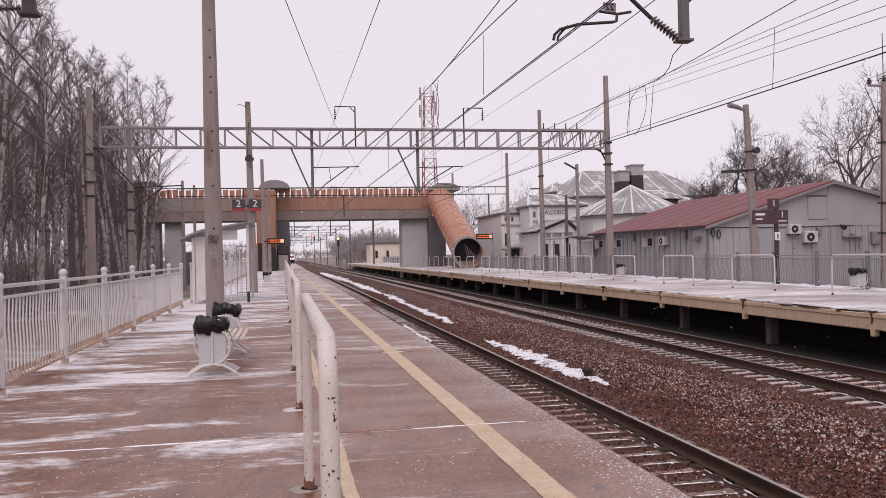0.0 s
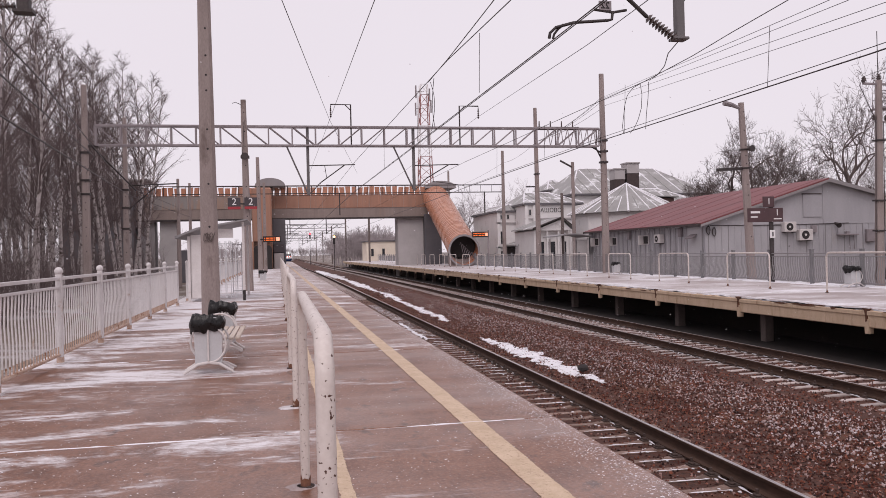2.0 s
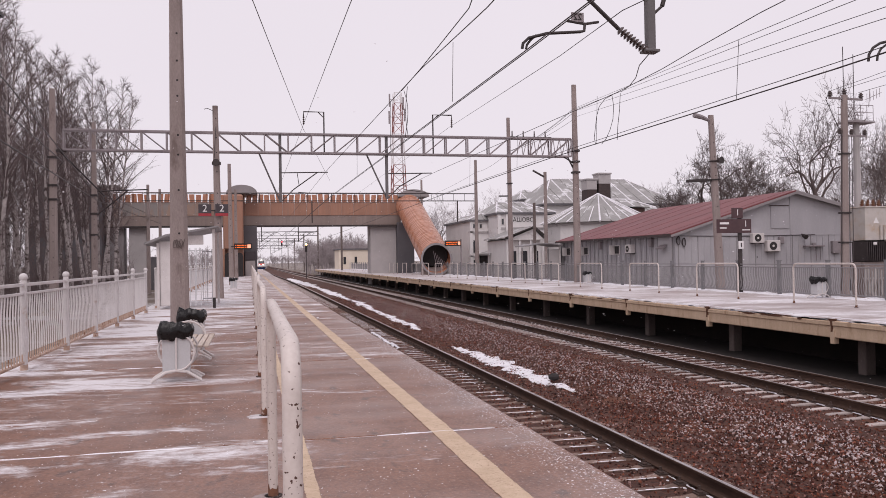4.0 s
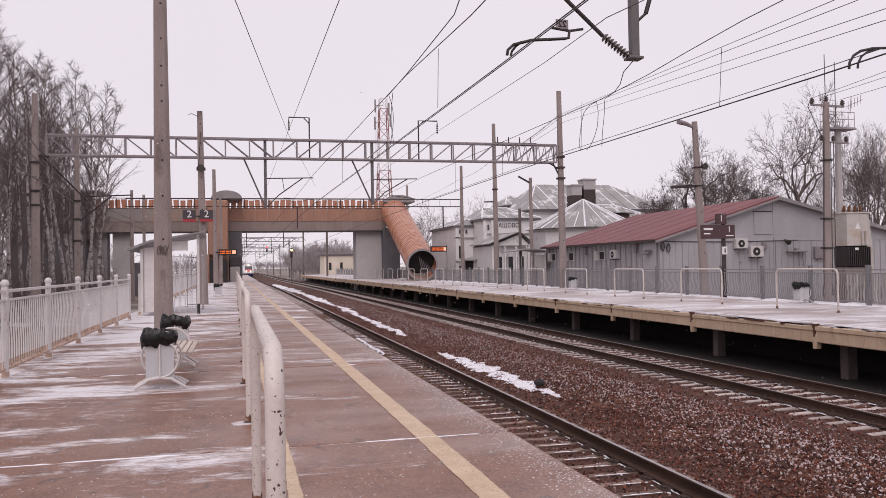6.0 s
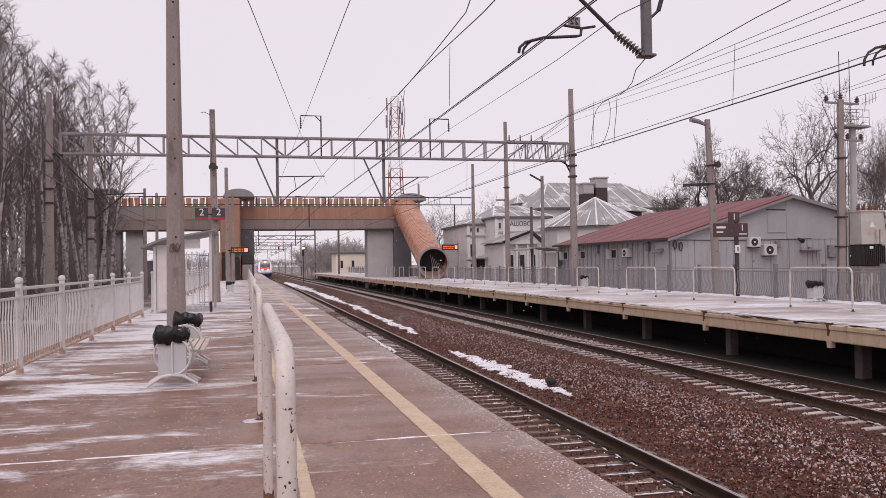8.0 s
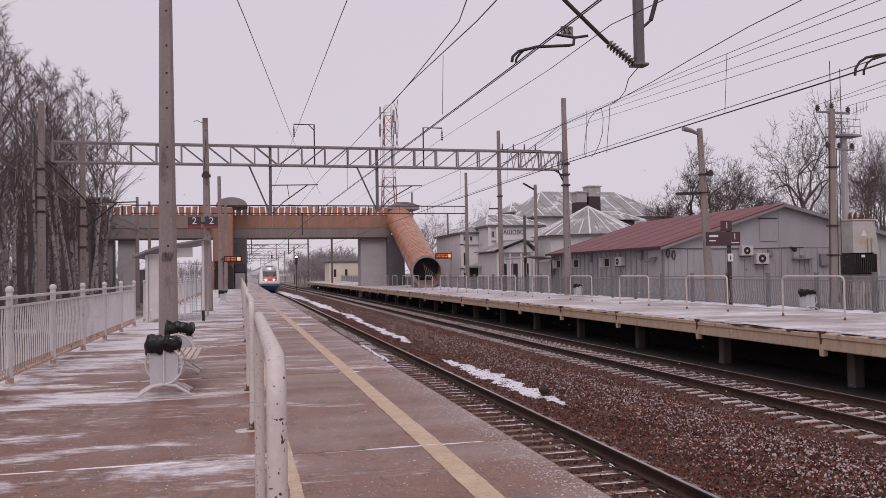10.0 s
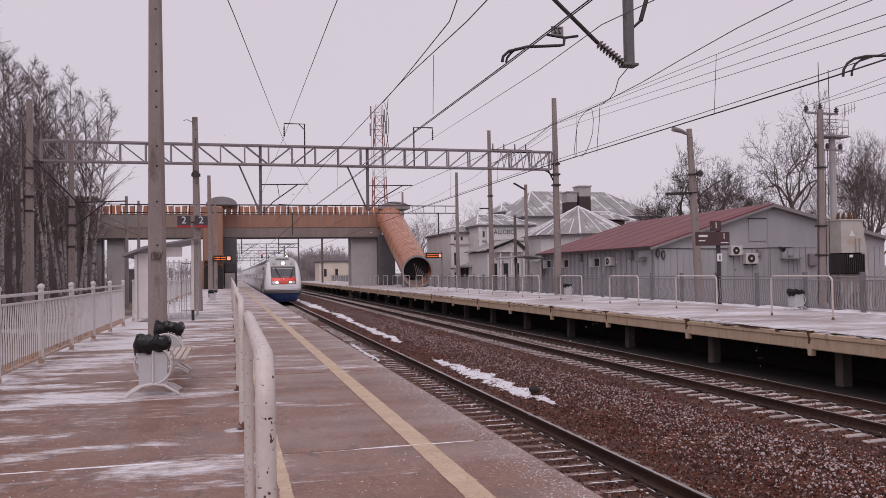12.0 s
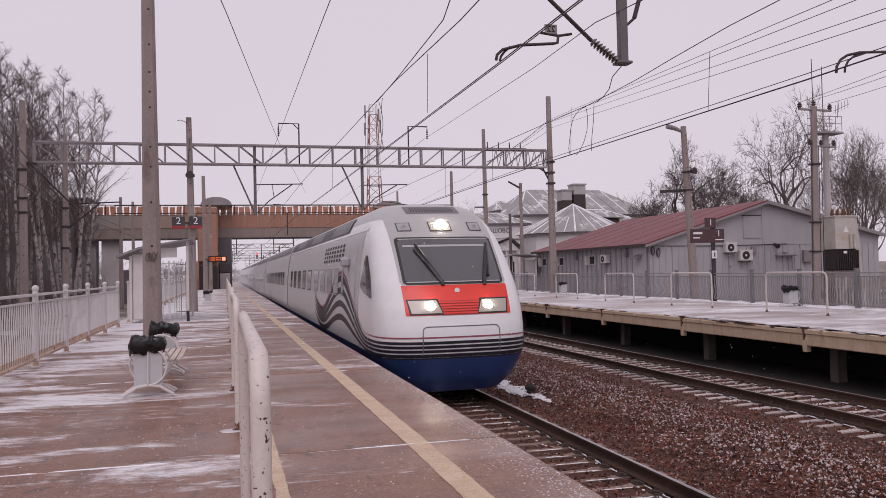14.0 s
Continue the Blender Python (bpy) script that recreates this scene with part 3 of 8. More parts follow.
def rail(parent, x):
    g = Geo()
    ys_, n = [-10, 95, 110, 125, 140, 155, 170, 185, 200, 215, 235, 620], len(RAIL)
    g.add([(x + bend(y) + a, y, RAIL_Z - 0.18 + b) for y in ys_ for a, b in RAIL], [(k * n + i, k * n + (i + 1) % n, (k + 1) * n + (i + 1) % n, (k + 1) * n + i) for k in range(len(ys_) - 1) for i in range(n)])
    me = g.mesh("rail", M_rail_side)
    me.materials.append(M_rail_top)
    for p in me.polygons:
        c = p.center
        if p.normal.z > 0.9 and c.z > RAIL_Z - 0.01:
            p.material_index = 1
    part("rail", me, M_rail_side, parent, "rusty rail with a polished head")


def sleeper_geo(g, x, y, z):
    w, l = 0.088, 1.35
    prof = [(-l, -0.15), (l, -0.15), (l, -0.004), (l - 0.04, 0.010), (1.05, 0.014), (0.88, 0.026), (0.62, 0.028), (0.45, 0.0), (-0.45, 0.0), (-0.62, 0.028), (-0.88, 0.028), (-1.05, 0.014), (-l + 0.04, 0.010), (-l, -0.004)]
    vs = [(x + a, y - w * (1.0 if b < 0 else 0.82), z + b) for a, b in prof] + [(x + a, y + w * (1.0 if b < 0 else 0.82), z + b) for a, b in prof]
    k = len(prof)
    g.add(vs, [(i, (i + 1) % k, k + (i + 1) % k, k + i) for i in range(k)] + [tuple(range(k))[::-1], tuple(range(k, 2 * k))])


def clips_geo(g, x, y, z):
    for s in (-0.76, 0.76):
        g.box(x + s - 0.17, y - 0.075, z + 0.026, x + s + 0.17, y + 0.075, z + 0.045)
        for d in (-0.115, 0.115):
            g.box(x + s + d - 0.035, y - 0.05, z + 0.04, x + s + d + 0.035, y + 0.05, z + 0.075, 0.012)
            g.cyl((x + s + d, y, z + 0.07), (x + s + d, y, z + 0.125), 0.020, n=6)


gs, gc = Geo(), Geo()
sleeper_geo(gs, 0, 0, 0)
clips_geo(gc, 0, 0, 0)
ME_SLEEPER, ME_CLIP = gs.mesh("sleeper", M_sleeper), gc.mesh("fastener", M_clip)
ME_SLEEPER_NEAR = gs.mesh("sleeper", M_sleeper_near)
SLEEPER_Z = RAIL_Z - 0.18 - 0.045


def track(name, x):
    t = thing(name, "railway track of rusty steel rails on concrete sleepers", "railway track", kind="structure")
    rail(t, x - 0.796)
    rail(t, x + 0.796)
    far, fc = Geo(), Geo()
    y, k = 5.0 - 0.485 * 24, 0
    while y < 360:
        if k < 120:
            s = part("sleeper", ME_SLEEPER if x > 8 else ME_SLEEPER_NEAR, None, t)
            s.location = (x + rng.uniform(-0.02, 0.02), y + rng.uniform(-0.015, 0.015), SLEEPER_Z)
            s.rotation_euler = (0, 0, rng.uniform(-0.01, 0.01))
            c = part("fastener", ME_CLIP, None, s)
        else:
            sleeper_geo(far, x + bend(y), y, SLEEPER_Z)
        y += 0.485
        k += 1
    tagged(part("far_sleepers", far, M_sleeper, t), kind="stuff")
    return t


track("track_1", TRACK_1)
track("track_2", TRACK_2)

# thin rims of snow left on the sleepers and along the rail feet
rim = random.Random(23)
g = Geo()


def snow_rim(g, a, b, w, h, steps):
    """A narrow ragged ridge from a to b."""
    a, b = Vector(a), Vector(b)
    side = Vector((0, 0, 1)).cross(b - a).normalized()
    vs = []
    for i in range(steps + 1):
        c = a.lerp(b, i / steps)
        k = rim.uniform(0.3, 1.0) if 0 < i < steps else 0.15
        vs += [c - side * w * k, c + Vector((0, 0, h * k)), c + side * w * k * rim.uniform(0.4, 1.0)]
    g.add(vs, [(3 * i + j, 3 * i + j + 1, 3 * i + j + 4, 3 * i + j + 3) for i in range(steps) for j in (0, 1)])


for tr in (TRACK_1, TRACK_2):
    y = 5.0
    while y < 46:
        z = SLEEPER_Z + 0.004
        if tr == TRACK_1:
            for x0, x1 in ((tr - 0.6, tr - 0.05), (tr + 0.0, tr + 0.62)):
                if rim.random() < 0.82:
                    snow_rim(g, (x0 + rim.uniform(0, 0.15), y - 0.10, z + 0.012), (x1 - rim.uniform(0, 0.1), y - 0.10 + rim.uniform(-0.01, 0.01), z + 0.006), 0.012, 0.012, 12)
        for r in (-0.796, 0.796):
            for d in (-0.10, 0.10):
                if rim.random() < 0.9:
                    snow_rim(g, (tr + r + d, y + 0.07 + rim.uniform(0, 0.05), z + 0.012), (tr + r + d + rim.uniform(-0.015, 0.015), y + 0.45 - rim.uniform(0, 0.06), z + 0.022), 0.014, 0.022, 6)
        y += 0.485
tagged(part("snow_rims", g, M_snow), "thin rims of snow on sleepers and rail feet", "snow", kind="stuff")


def snow_patch(x0, y0, x1, y1, half, seed, z=-1.21):
    """A thin, ragged strip of old snow."""
    g = Geo()
    m, c = 90, 13
    vs = []
    for j in range(m):
        t = j / (m - 1)
        y = y0 + (y1 - y0) * t
        x = x0 + (x1 - x0) * t
        w = half * (math.sin(math.pi * min(1, max(0.0, t))) ** 0.45) * (0.45 + 1.1 * abs(noise.noise((seed, y * 0.9, 0))) + 0.35 * noise.noise((seed, y * 3.1, 4))) + 0.01
        for i in range(c):
            u = -1 + 2 * i / (c - 1)
            px = x + w * u + 0.10 * noise.noise((seed + 5, y * 2.6, u * 2)) + 0.16 * noise.noise((seed, y * 0.35, 9)) + 0.16 * u * noise.noise((seed, y * 6.5, u * 3))
            h = 0.030 * (1 - u * u) ** 0.5 + 0.022 * noise.noise((px * 4, y * 2.2, seed)) + 0.014 * noise.noise((px * 14, y * 10, seed))
            vs.append((px, y, bed_height(px, y) + h - 0.004 if abs(u) < 0.99 else bed_height(px, y) - 0.03))
    g.add(vs, [(j * c + i, j * c + i + 1, (j + 1) * c + i + 1, (j + 1) * c + i) for j in range(m - 1) for i in range(c - 1)])
    return solid("snow_patch", g, M_snow, "ragged strip of old snow on the ballast", "snow", group="snow strips between the tracks", smooth=True)


snow_patch(6.75, 16.4, 6.55, 26.5, 0.34, 1.3)
snow_patch(6.75, 33, 6.85, 47, 0.36, 4.1)
snow_patch(6.85, 46, 7.1, 60, 0.42, 6.4)
snow_patch(7.0, 60, 7.0, 92, 0.55, 8.9)
snow_patch(7.0, 90, 6.2, 150, 1.0, 11.2)
snow_patch(4.6, 26.5, 4.75, 33, 0.10, 13.0)
snow_patch(4.2, 12.5, 4.3, 17.0, 0.05, 15.0)
g = Geo()
g.ball((0, 0, 0), 0.15, 10, 0.8)
g.v = [(x * 1.25 * (1 + 0.35 * noise.noise((x * 9, y * 9, z * 9))), y * (1 + 0.4 * noise.noise((y * 9, x * 9, z * 7))), z * (1 + 0.4 * noise.noise((z * 11, y * 9, 2)))) for x, y, z in g.v]
lump = solid("dark_stone", g, M_dark, "dark lump of coal or stone lying on the snow strip", "stone")
lump.location = (6.84, 18.0, -1.16)
lump.scale = (0.75, 0.75, 0.75)

# ---------------------------------------------------------------- platforms
plat = thing("platform_near", "wet brown concrete platform with frost and snow streaks", "platform", kind="structure")
joint0 = 7.53
slab = Geo()
slab.box(-3.92, -2.982, -0.22, EDGE_1, 2.982, 0.0, 0.012)
ME_SLAB = slab.mesh("slab", M_platform)
for k in range(-2, 34):
    s = part("slab", ME_SLAB, None, plat)
    s.location = (0, joint0 + 3.0 + 6.0 * k, rng.uniform(-0.0008, 0.0008))
g = Geo()
g.box(-3.9, -8, -0.30, EDGE_1 - 0.02, 208, -0.008)
part("joint_filler", g, M_joint, plat)
g = Geo()
g.box(EDGE_1 - 0.45, -8, -1.6, EDGE_1 - 0.35, 208, -0.3)
g.box(-3.8, -8, -1.6, -3.7, 208, -0.3)
part("platform_wall", g, M_fascia_near, plat)


g = Geo()
for k in range(0, 8):
    y, x = joint0 + 6.0 * k, -3.5
    while x < EDGE_1 - 0.1:
        l = rim.uniform(0.25, 1.3)
        if rim.random() < 0.72:
            snow_rim(g, (x, y + rim.uniform(-0.012, 0.012), 0.0), (min(EDGE_1 - 0.05, x + l), y + rim.uniform(-0.012, 0.012), 0.0), 0.030, 0.008, max(5, int(l * 14)))
        x += l + rim.uniform(0.0, 0.35)
tagged(part("joint_snow", g, M_snow), "blown snow caught in the platform joints", "snow", kind="stuff")


def painted_line(x, w, y0, y1, name="yellow_line"):
    g = Geo()
    y, vs, fs = y0, [], []
    while y < y1:
        drift = -0.0050 * max(0.0, y - 8) - 0.000012 * max(0.0, y - 60) ** 2
        for s in (-1, 1):
            vs.append((x + drift + s * (w / 2 + 0.008 * noise.noise((y * 3, s * 7.0, x)) + 0.006 * noise.noise((y * 19, s * 5.0, x)) + 0.006 * noise.noise((y * 47, s * 3.0, x))), y, 0.0042))
        y += 0.02 if y < 14 else 0.08 if y < 40 else 4.0
    for i in range(len(vs) // 2 - 1):
        fs.append((2 * i, 2 * i + 1, 2 * i + 3, 2 * i + 2))
    g.add(vs, fs)
    ob = solid(name, g, M_yellow, "worn yellow safety line painted on the platform", "line marking", kind="structure")
    return ob


painted_line(1.735, 0.21, -8, 200)
painted_line(0.40, 0.10, -8, 200)

plat2 = thing("platform_far", "opposite platform with a cream concrete edge and thin snow", "platform", kind="structure")
deck = Geo()
deck.box(EDGE_2, -2.985, -0.16, 21.5, 2.985, 0.0, 0.015)
ME_DECK = deck.mesh("slab", M_platform2)
beam = Geo()
beam.box(EDGE_2 - 0.02, -2.98, -0.465, EDGE_2 + 0.22, 2.98, -0.03, 0.02)
beam.box(EDGE_2 - 0.05, -2.97, -0.17, EDGE_2 + 0.02, 2.97, -0.05, 0.015)
ME_BEAM = beam.mesh("edge_beam", M_fascia)
tab = Geo()
tab.extrude([(-0.09, 0), (0.09, 0), (0.06, -0.36), (-0.06, -0.36)], EDGE_2 - 0.045, EDGE_2 + 0.1, "x")
ME_TAB = tab.mesh("joint_bracket", M_fascia)
gash = Geo()
gash.extrude([(-0.17, 0.002), (0.15, 0.002), (0.07, -0.05), (0.03, -0.17), (0.035, -0.33), (-0.03, -0.31), (-0.035, -0.15), (-0.10, -0.06)], EDGE_2 - 0.056, EDGE_2 + 0.12, "x")
ME_GASH = gash.mesh("joint_gash", M_gash)
# columns in the dark concrete: shade below the deck put into their colour
col = Geo()
col.box(EDGE_2 + 0.78, -0.14, -1.7, EDGE_2 + 1.08, 0.14, -0.16, 0.02)
ME_COL = col.mesh("support_column", M_concrete_d)
for k in range(-3, 30):
    y = 17.5 + 5.70 * k
    s = part("slab", ME_DECK, None, plat2)
    s.location, s.scale = (0, y + 2.85, rng.uniform(-0.004, 0.004)), (1, 0.95, 1)
    b = part("edge_beam", ME_BEAM, None, plat2)
    b.location, b.scale = (rng.uniform(-0.012, 0.012), y + 2.85, rng.uniform(-0.012, 0.012)), (1, 0.95, 1)
    part("joint_bracket", ME_TAB, None, plat2).location = (0, y, -0.26)
    part("joint_gash", ME_GASH, None, plat2, "rust-brown broken joint").location = (0, y, 0)
    part("support_column", ME_COL, None, plat2).location = (0, y - 0.02, 0)
# added dark wall and soil strip that stand in for the deck's shade
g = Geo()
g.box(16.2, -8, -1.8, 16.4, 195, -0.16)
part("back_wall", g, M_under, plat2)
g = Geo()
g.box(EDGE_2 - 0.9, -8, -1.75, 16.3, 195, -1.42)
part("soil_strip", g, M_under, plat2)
# frozen snow along the far platform's edge
g = Geo()
vs = []
for j in range(420):
    y = -4 + j * 0.45
    a, w = 0.22 + 0.05 * noise.noise((y * 0.7, 1, 5)), max(0.01, 0.05 + 0.11 * noise.noise((y * 0.9, 3, 8)))
    vs += [(EDGE_2 + a, y, 0.003), (EDGE_2 + a + w * 0.5, y, 0.012), (EDGE_2 + a + w, y, 0.003)]
g.add(vs, [(3 * j + i, 3 * j + i + 1, 3 * j + i + 4, 3 * j + i + 3) for j in range(419) for i in (0, 1)])
solid("snow_strip", g, M_snow, "thin frozen strip of snow along the platform edge", "snow", smooth=True)
chip = random.Random(47)
for nm, mat, lab, n in (("edge_chips", M_gash, "broken chips along the concrete edge", 120), ("edge_crust", M_snow, "crust of snow on the broken edge", 220)):
    g = Geo()
    for k in range(n):
        y = 12 + 70 * chip.random() ** 1.6
        l, h = chip.uniform(0.06, 0.42), chip.uniform(0.012, 0.05)
        z = chip.uniform(-0.075, -0.03) if mat is M_gash else chip.uniform(-0.035, -0.005)
        x = EDGE_2 - 0.056 if z - h > -0.17 and z < -0.05 else EDGE_2 - 0.026
        pts_ = [(y - l, z), (y - l * 0.5, z - h * chip.uniform(0.5, 1)), (y, z - h * chip.uniform(0.3, 1)), (y + l * 0.6, z - h * chip.uniform(0.4, 1)), (y + l, z), (y + l * 0.3, z + 0.012), (y - l * 0.4, z + 0.01)]
        g.extrude(pts_, x, x + 0.05, "x")
    tagged(part(nm, g, mat), lab, "concrete edge" if mat is M_gash else "snow", kind="stuff")
# low snow drift along the far fence
g = Geo()
vs = []
for j in range(420):
    y = -4 + j * 0.45
    for i in range(5):
        u = i / 4
        vs.append((20.25 + u * (0.95 + 0.3 * noise.noise((y * 0.8, 5, 2))), y, (0.035 + 0.11 * noise.noise((y * 0.9, 0, 4)) + 0.10 * noise.noise((y * 2.7, u * 3, 6))) * math.sin(math.pi * u) - 0.006))
g.add(vs, [(j * 5 + i, j * 5 + i + 1, (j + 1) * 5 + i + 1, (j + 1) * 5 + i) for j in range(419) for i in range(4)])
solid("snow_drift", g, M_snow, "low drift of snow along the far fence", "snow", smooth=True)

# ---------------------------------------------------------------- fences


def fence_bar(g, x, y, z0, z1, belly, r=0.0128):
    pts = []
    for i in range(9):
        t = i / 8
        pts.append((x - belly * math.sin(math.pi * min(1, t * 1.5)) ** 2 * (1 if t < 0.67 else 0), y, z1 + (z0 - z1) * t))
    g.tube(pts, r, 4)


def rust_feet(me):
    """Bare rust on the lowest stretch of the bars."""
    me.materials.append(M_fence_rust)
    for p in me.polygons:
        if p.center.z < 0.30:
            p.material_index = 1


def fence_near():
    length = 2.97
    gp = Geo()
    gp.box(-0.045, -0.045, -0.02, 0.045, 0.045, 1.40, 0.008)
    gp.box(-0.075, -0.075, -0.004, 0.075, 0.075, 0.02)
    me_post = gp.mesh("post", M_fence)
    gb = Geo()
    gb.ball((0, 0, 1.455), 0.066, 14)
    gb.cyl((0, 0, 1.385), (0, 0, 1.41), 0.05, n=12)
    me_ball = gb.mesh("ball_finial", M_fence, True)
    me_rails = []
    for nm, h, z in (("top_rail", 0.025, 1.34), ("middle_rail", 0.02, 1.20), ("bottom_rail", 0.02, 0.14)):
        gr = Geo()
        gr.box(-h, 0.05, z - h, h, length - 0.05, z + h, 0.006)
        me_rails.append((nm, gr.mesh(nm, M_fence_rust if z < 0.5 else M_fence)))
    gf = Geo()
    gf.box(-0.048, -0.048, 0.0, 0.048, 0.048, 0.11, 0.006)
    me_foot = gf.mesh("rusted_foot", M_fence_rust)
    g1 = Geo()
    fence_bar(g1, 0, 0, 0.14, 1.20, 0.014)
    me_bar = g1.mesh("bar", M_fence)
    rust_feet(me_bar)
    gall = Geo()
    nb = 20
    for i in range(nb):
        fence_bar(gall, 0, 0.1 + (length - 0.2) * i / (nb - 1), 0.14, 1.20, 0.014)
    me_all = gall.mesh("infill", M_fence)
    rust_feet(me_all)
    for k in range(-3, 58):
        y = 10.82 + length * k
        f = thing("fence_panel", "white-painted metal platform fence with ball-topped posts", "fence", (-3.45, y, 0), group="near platform fence")
        part("post", me_post, None, f)
        part("ball_finial", me_ball, None, f)
        part("rusted_foot", me_foot, None, f)
        if 6 <= k <= 7:
            continue
        for nm, mm in me_rails:
            part(nm, mm, None, f)
        if -1 <= k <= 14:
            for i in range(nb):
                part("bar", me_bar, None, f).location = (0, 0.1 + (length - 0.2) * i / (nb - 1), 0)
        else:
            tagged(part("infill", me_all, None, f), kind="stuff")


fence_near()


def fence_far():
    length = 2.86
    gp = Geo()
    gp.box(-0.065, -0.065, -0.02, 0.065, 0.065, 1.36, 0.008)
    gp.box(-0.075, -0.075, 1.355, 0.075, 0.075, 1.38)
    me_post = gp.mesh("post", M_fence_post)
    me_rails = []
    for nm, z in (("top_rail", 1.22), ("middle_rail", 1.10), ("bottom_rail", 0.12)):
        gr = Geo()
        gr.box(-0.018, 0.045, z - 0.02, 0.018, length - 0.045, z + 0.02, 0.005)
        me_rails.append((nm, gr.mesh(nm, M_fence_r)))
    nb = 24

    def bar(g, y):
        pts = []
        for i in range(7):
            t = i / 6
            pts.append((-0.06 * math.sin(math.pi * max(0, (t - 0.4) / 0.6)) if t > 0.4 else 0, y, 1.10 - 0.98 * t))
        g.tube(pts, 0.0135, 4)
    g1, gall = Geo(), Geo()
    bar(g1, 0)
    me_bar = g1.mesh("bar", M_fence_r)
    for i in range(nb):
        bar(gall, 0.1 + (length - 0.2) * i / (nb - 1))
    me_all = gall.mesh("infill", M_fence_r)
    for k in range(-3, 56):
        y = 26.0 + length * k
        f = thing("fence_panel", "grey-painted metal fence with bowed bars behind the opposite platform", "fence", (20.62, y, 0), group="far platform fence")
        part("post", me_post, None, f)
        for nm, mm in me_rails:
            part(nm, mm, None, f)
        if -3 <= k <= 12:
            for i in range(nb):
                part("bar", me_bar, None, f).location = (0, 0.1 + (length - 0.2) * i / (nb - 1), 0)
        else:
            tagged(part("infill", me_all, None, f), kind="stuff")


fence_far()

# ---------------------------------------------------------------- bent-tube barriers


def barrier(name, label, x, y, length, height, r, material, group):
    t = thing(name, label, "barrier", (x, y, 0), group=group)
    g = Geo()
    c = 0.16
    pts = [(0, 0, 0.0), (0, 0, height - c)]
    for i in range(1, 7):
        a = math.pi / 2 * i / 6
        pts.append((0, c - c * math.cos(a), height - c + c * math.sin(a)))
    for i in range(7):
        a = math.pi / 2 * i / 6
        pts.append((0, length - c + c * math.sin(a), height - c + c * math.cos(a)))
    pts.append((0, length, 0.0))
    g.tube(pts, r, 14)
    part("bent_tube", g, material, t, smooth=True)
    for yy in (0, length):
        b = Geo()
        b.cyl((0, yy, 0), (0, yy, 0.012), r * 1.9, n=14)
        part("base_flange", b, M_clip, t)
        b = Geo()
        n, vs = 14, []
        for h in (0.0, 1.0):
            for i in range(n):
                a = 2 * math.pi * i / n
                top = 0.07 + 0.05 * noise.noise((i * 0.9, yy, length)) + 0.04 * noise.noise((i * 2.3, yy, 4))
                vs.append(((r + 0.0025) * math.cos(a), yy + (r + 0.0025) * math.sin(a), 0.006 + h * top))
        b.add(vs, [(i, (i + 1) % n, n + (i + 1) % n, n + i) for i in range(n)])
        part("rusted_foot", b, M_rust, t, "paint flaked off to brown rust")
    return t


first = barrier("platform_barrier", "cream-painted bent-tube barrier with rust spots, standing on the platform", 0.13, 2.72, 3.06, 1.345, 0.033, M_barrier, "barriers along the yellow line")
for i in range(0, 22):
    copy_thing(first, pose(0.118 - 0.012 * i, 8.84 + 5.86 * i, 0, 0, 0, rng.uniform(-0.4, 0.4)))
first = barrier("platform_barrier", "pale bent-tube barrier on the opposite platform", 17.4, 20.9 - 5.95, 2.85, 1.3, 0.03, M_barrier, "barriers on the opposite platform")
for i in range(0, 22):
    copy_thing(first, pose(17.4, 20.75 + 6.02 * i, 0, 0, 0, rng.uniform(-0.4, 0.4)))
# old mortar pads under two near posts
for x, y, s in ((0.05, 8.82, 0.12), (0.10, 5.78, 0.11)):
    g = Geo()
    ring = [(x + s * math.cos(a) * (1 + 0.35 * noise.noise((math.cos(a) * 2, math.sin(a) * 2, y))), y + 0.8 * s * math.sin(a) * (1 + 0.35 * noise.noise((math.cos(a) * 2, math.sin(a) * 2, y + 3)))) for a in [2 * math.pi * i / 24 for i in range(24)]]
    g.add([(a, b, 0.001) for a, b in ring] + [(x + (a - x) * 0.8, y + (b - y) * 0.8, 0.012) for a, b in ring],
          [(i, (i + 1) % 24, 24 + (i + 1) % 24, 24 + i) for i in range(24)] + [tuple(range(24, 48))])
    solid("mortar_pad", g, M_platform2, "small frosted mortar pad round a barrier post", "pad")

# crumbs of snow caught along the rail feet and the platform edge
crumb = random.Random(17)
g = Geo()
for k in range(420):
    y = 6 + 34 * crumb.random() ** 1.4
    x = crumb.choice((TRACK_1 + 0.796 - 0.13, TRACK_1 + 0.796 + 0.12, TRACK_1 + 0.45, TRACK_2 - 0.796 - 0.14, TRACK_2 + 0.5)) + crumb.gauss(0, 0.05)
    r0 = crumb.uniform(0.010, 0.026)
    z = bed_height(x, y) + 0.010
    g.ball((0, 0, 0), r0, 6, 0.45)
    for i in range(len(g.v) - 14, len(g.v)):
        a, b, c = g.v[i]
        g.v[i] = (x + a * crumb.uniform(0.8, 1.3), y + b * 1.7, z + c)
tagged(part("snow_crumbs", g, M_snow), "crumbs of snow along the rails", "snow", kind="stuff")

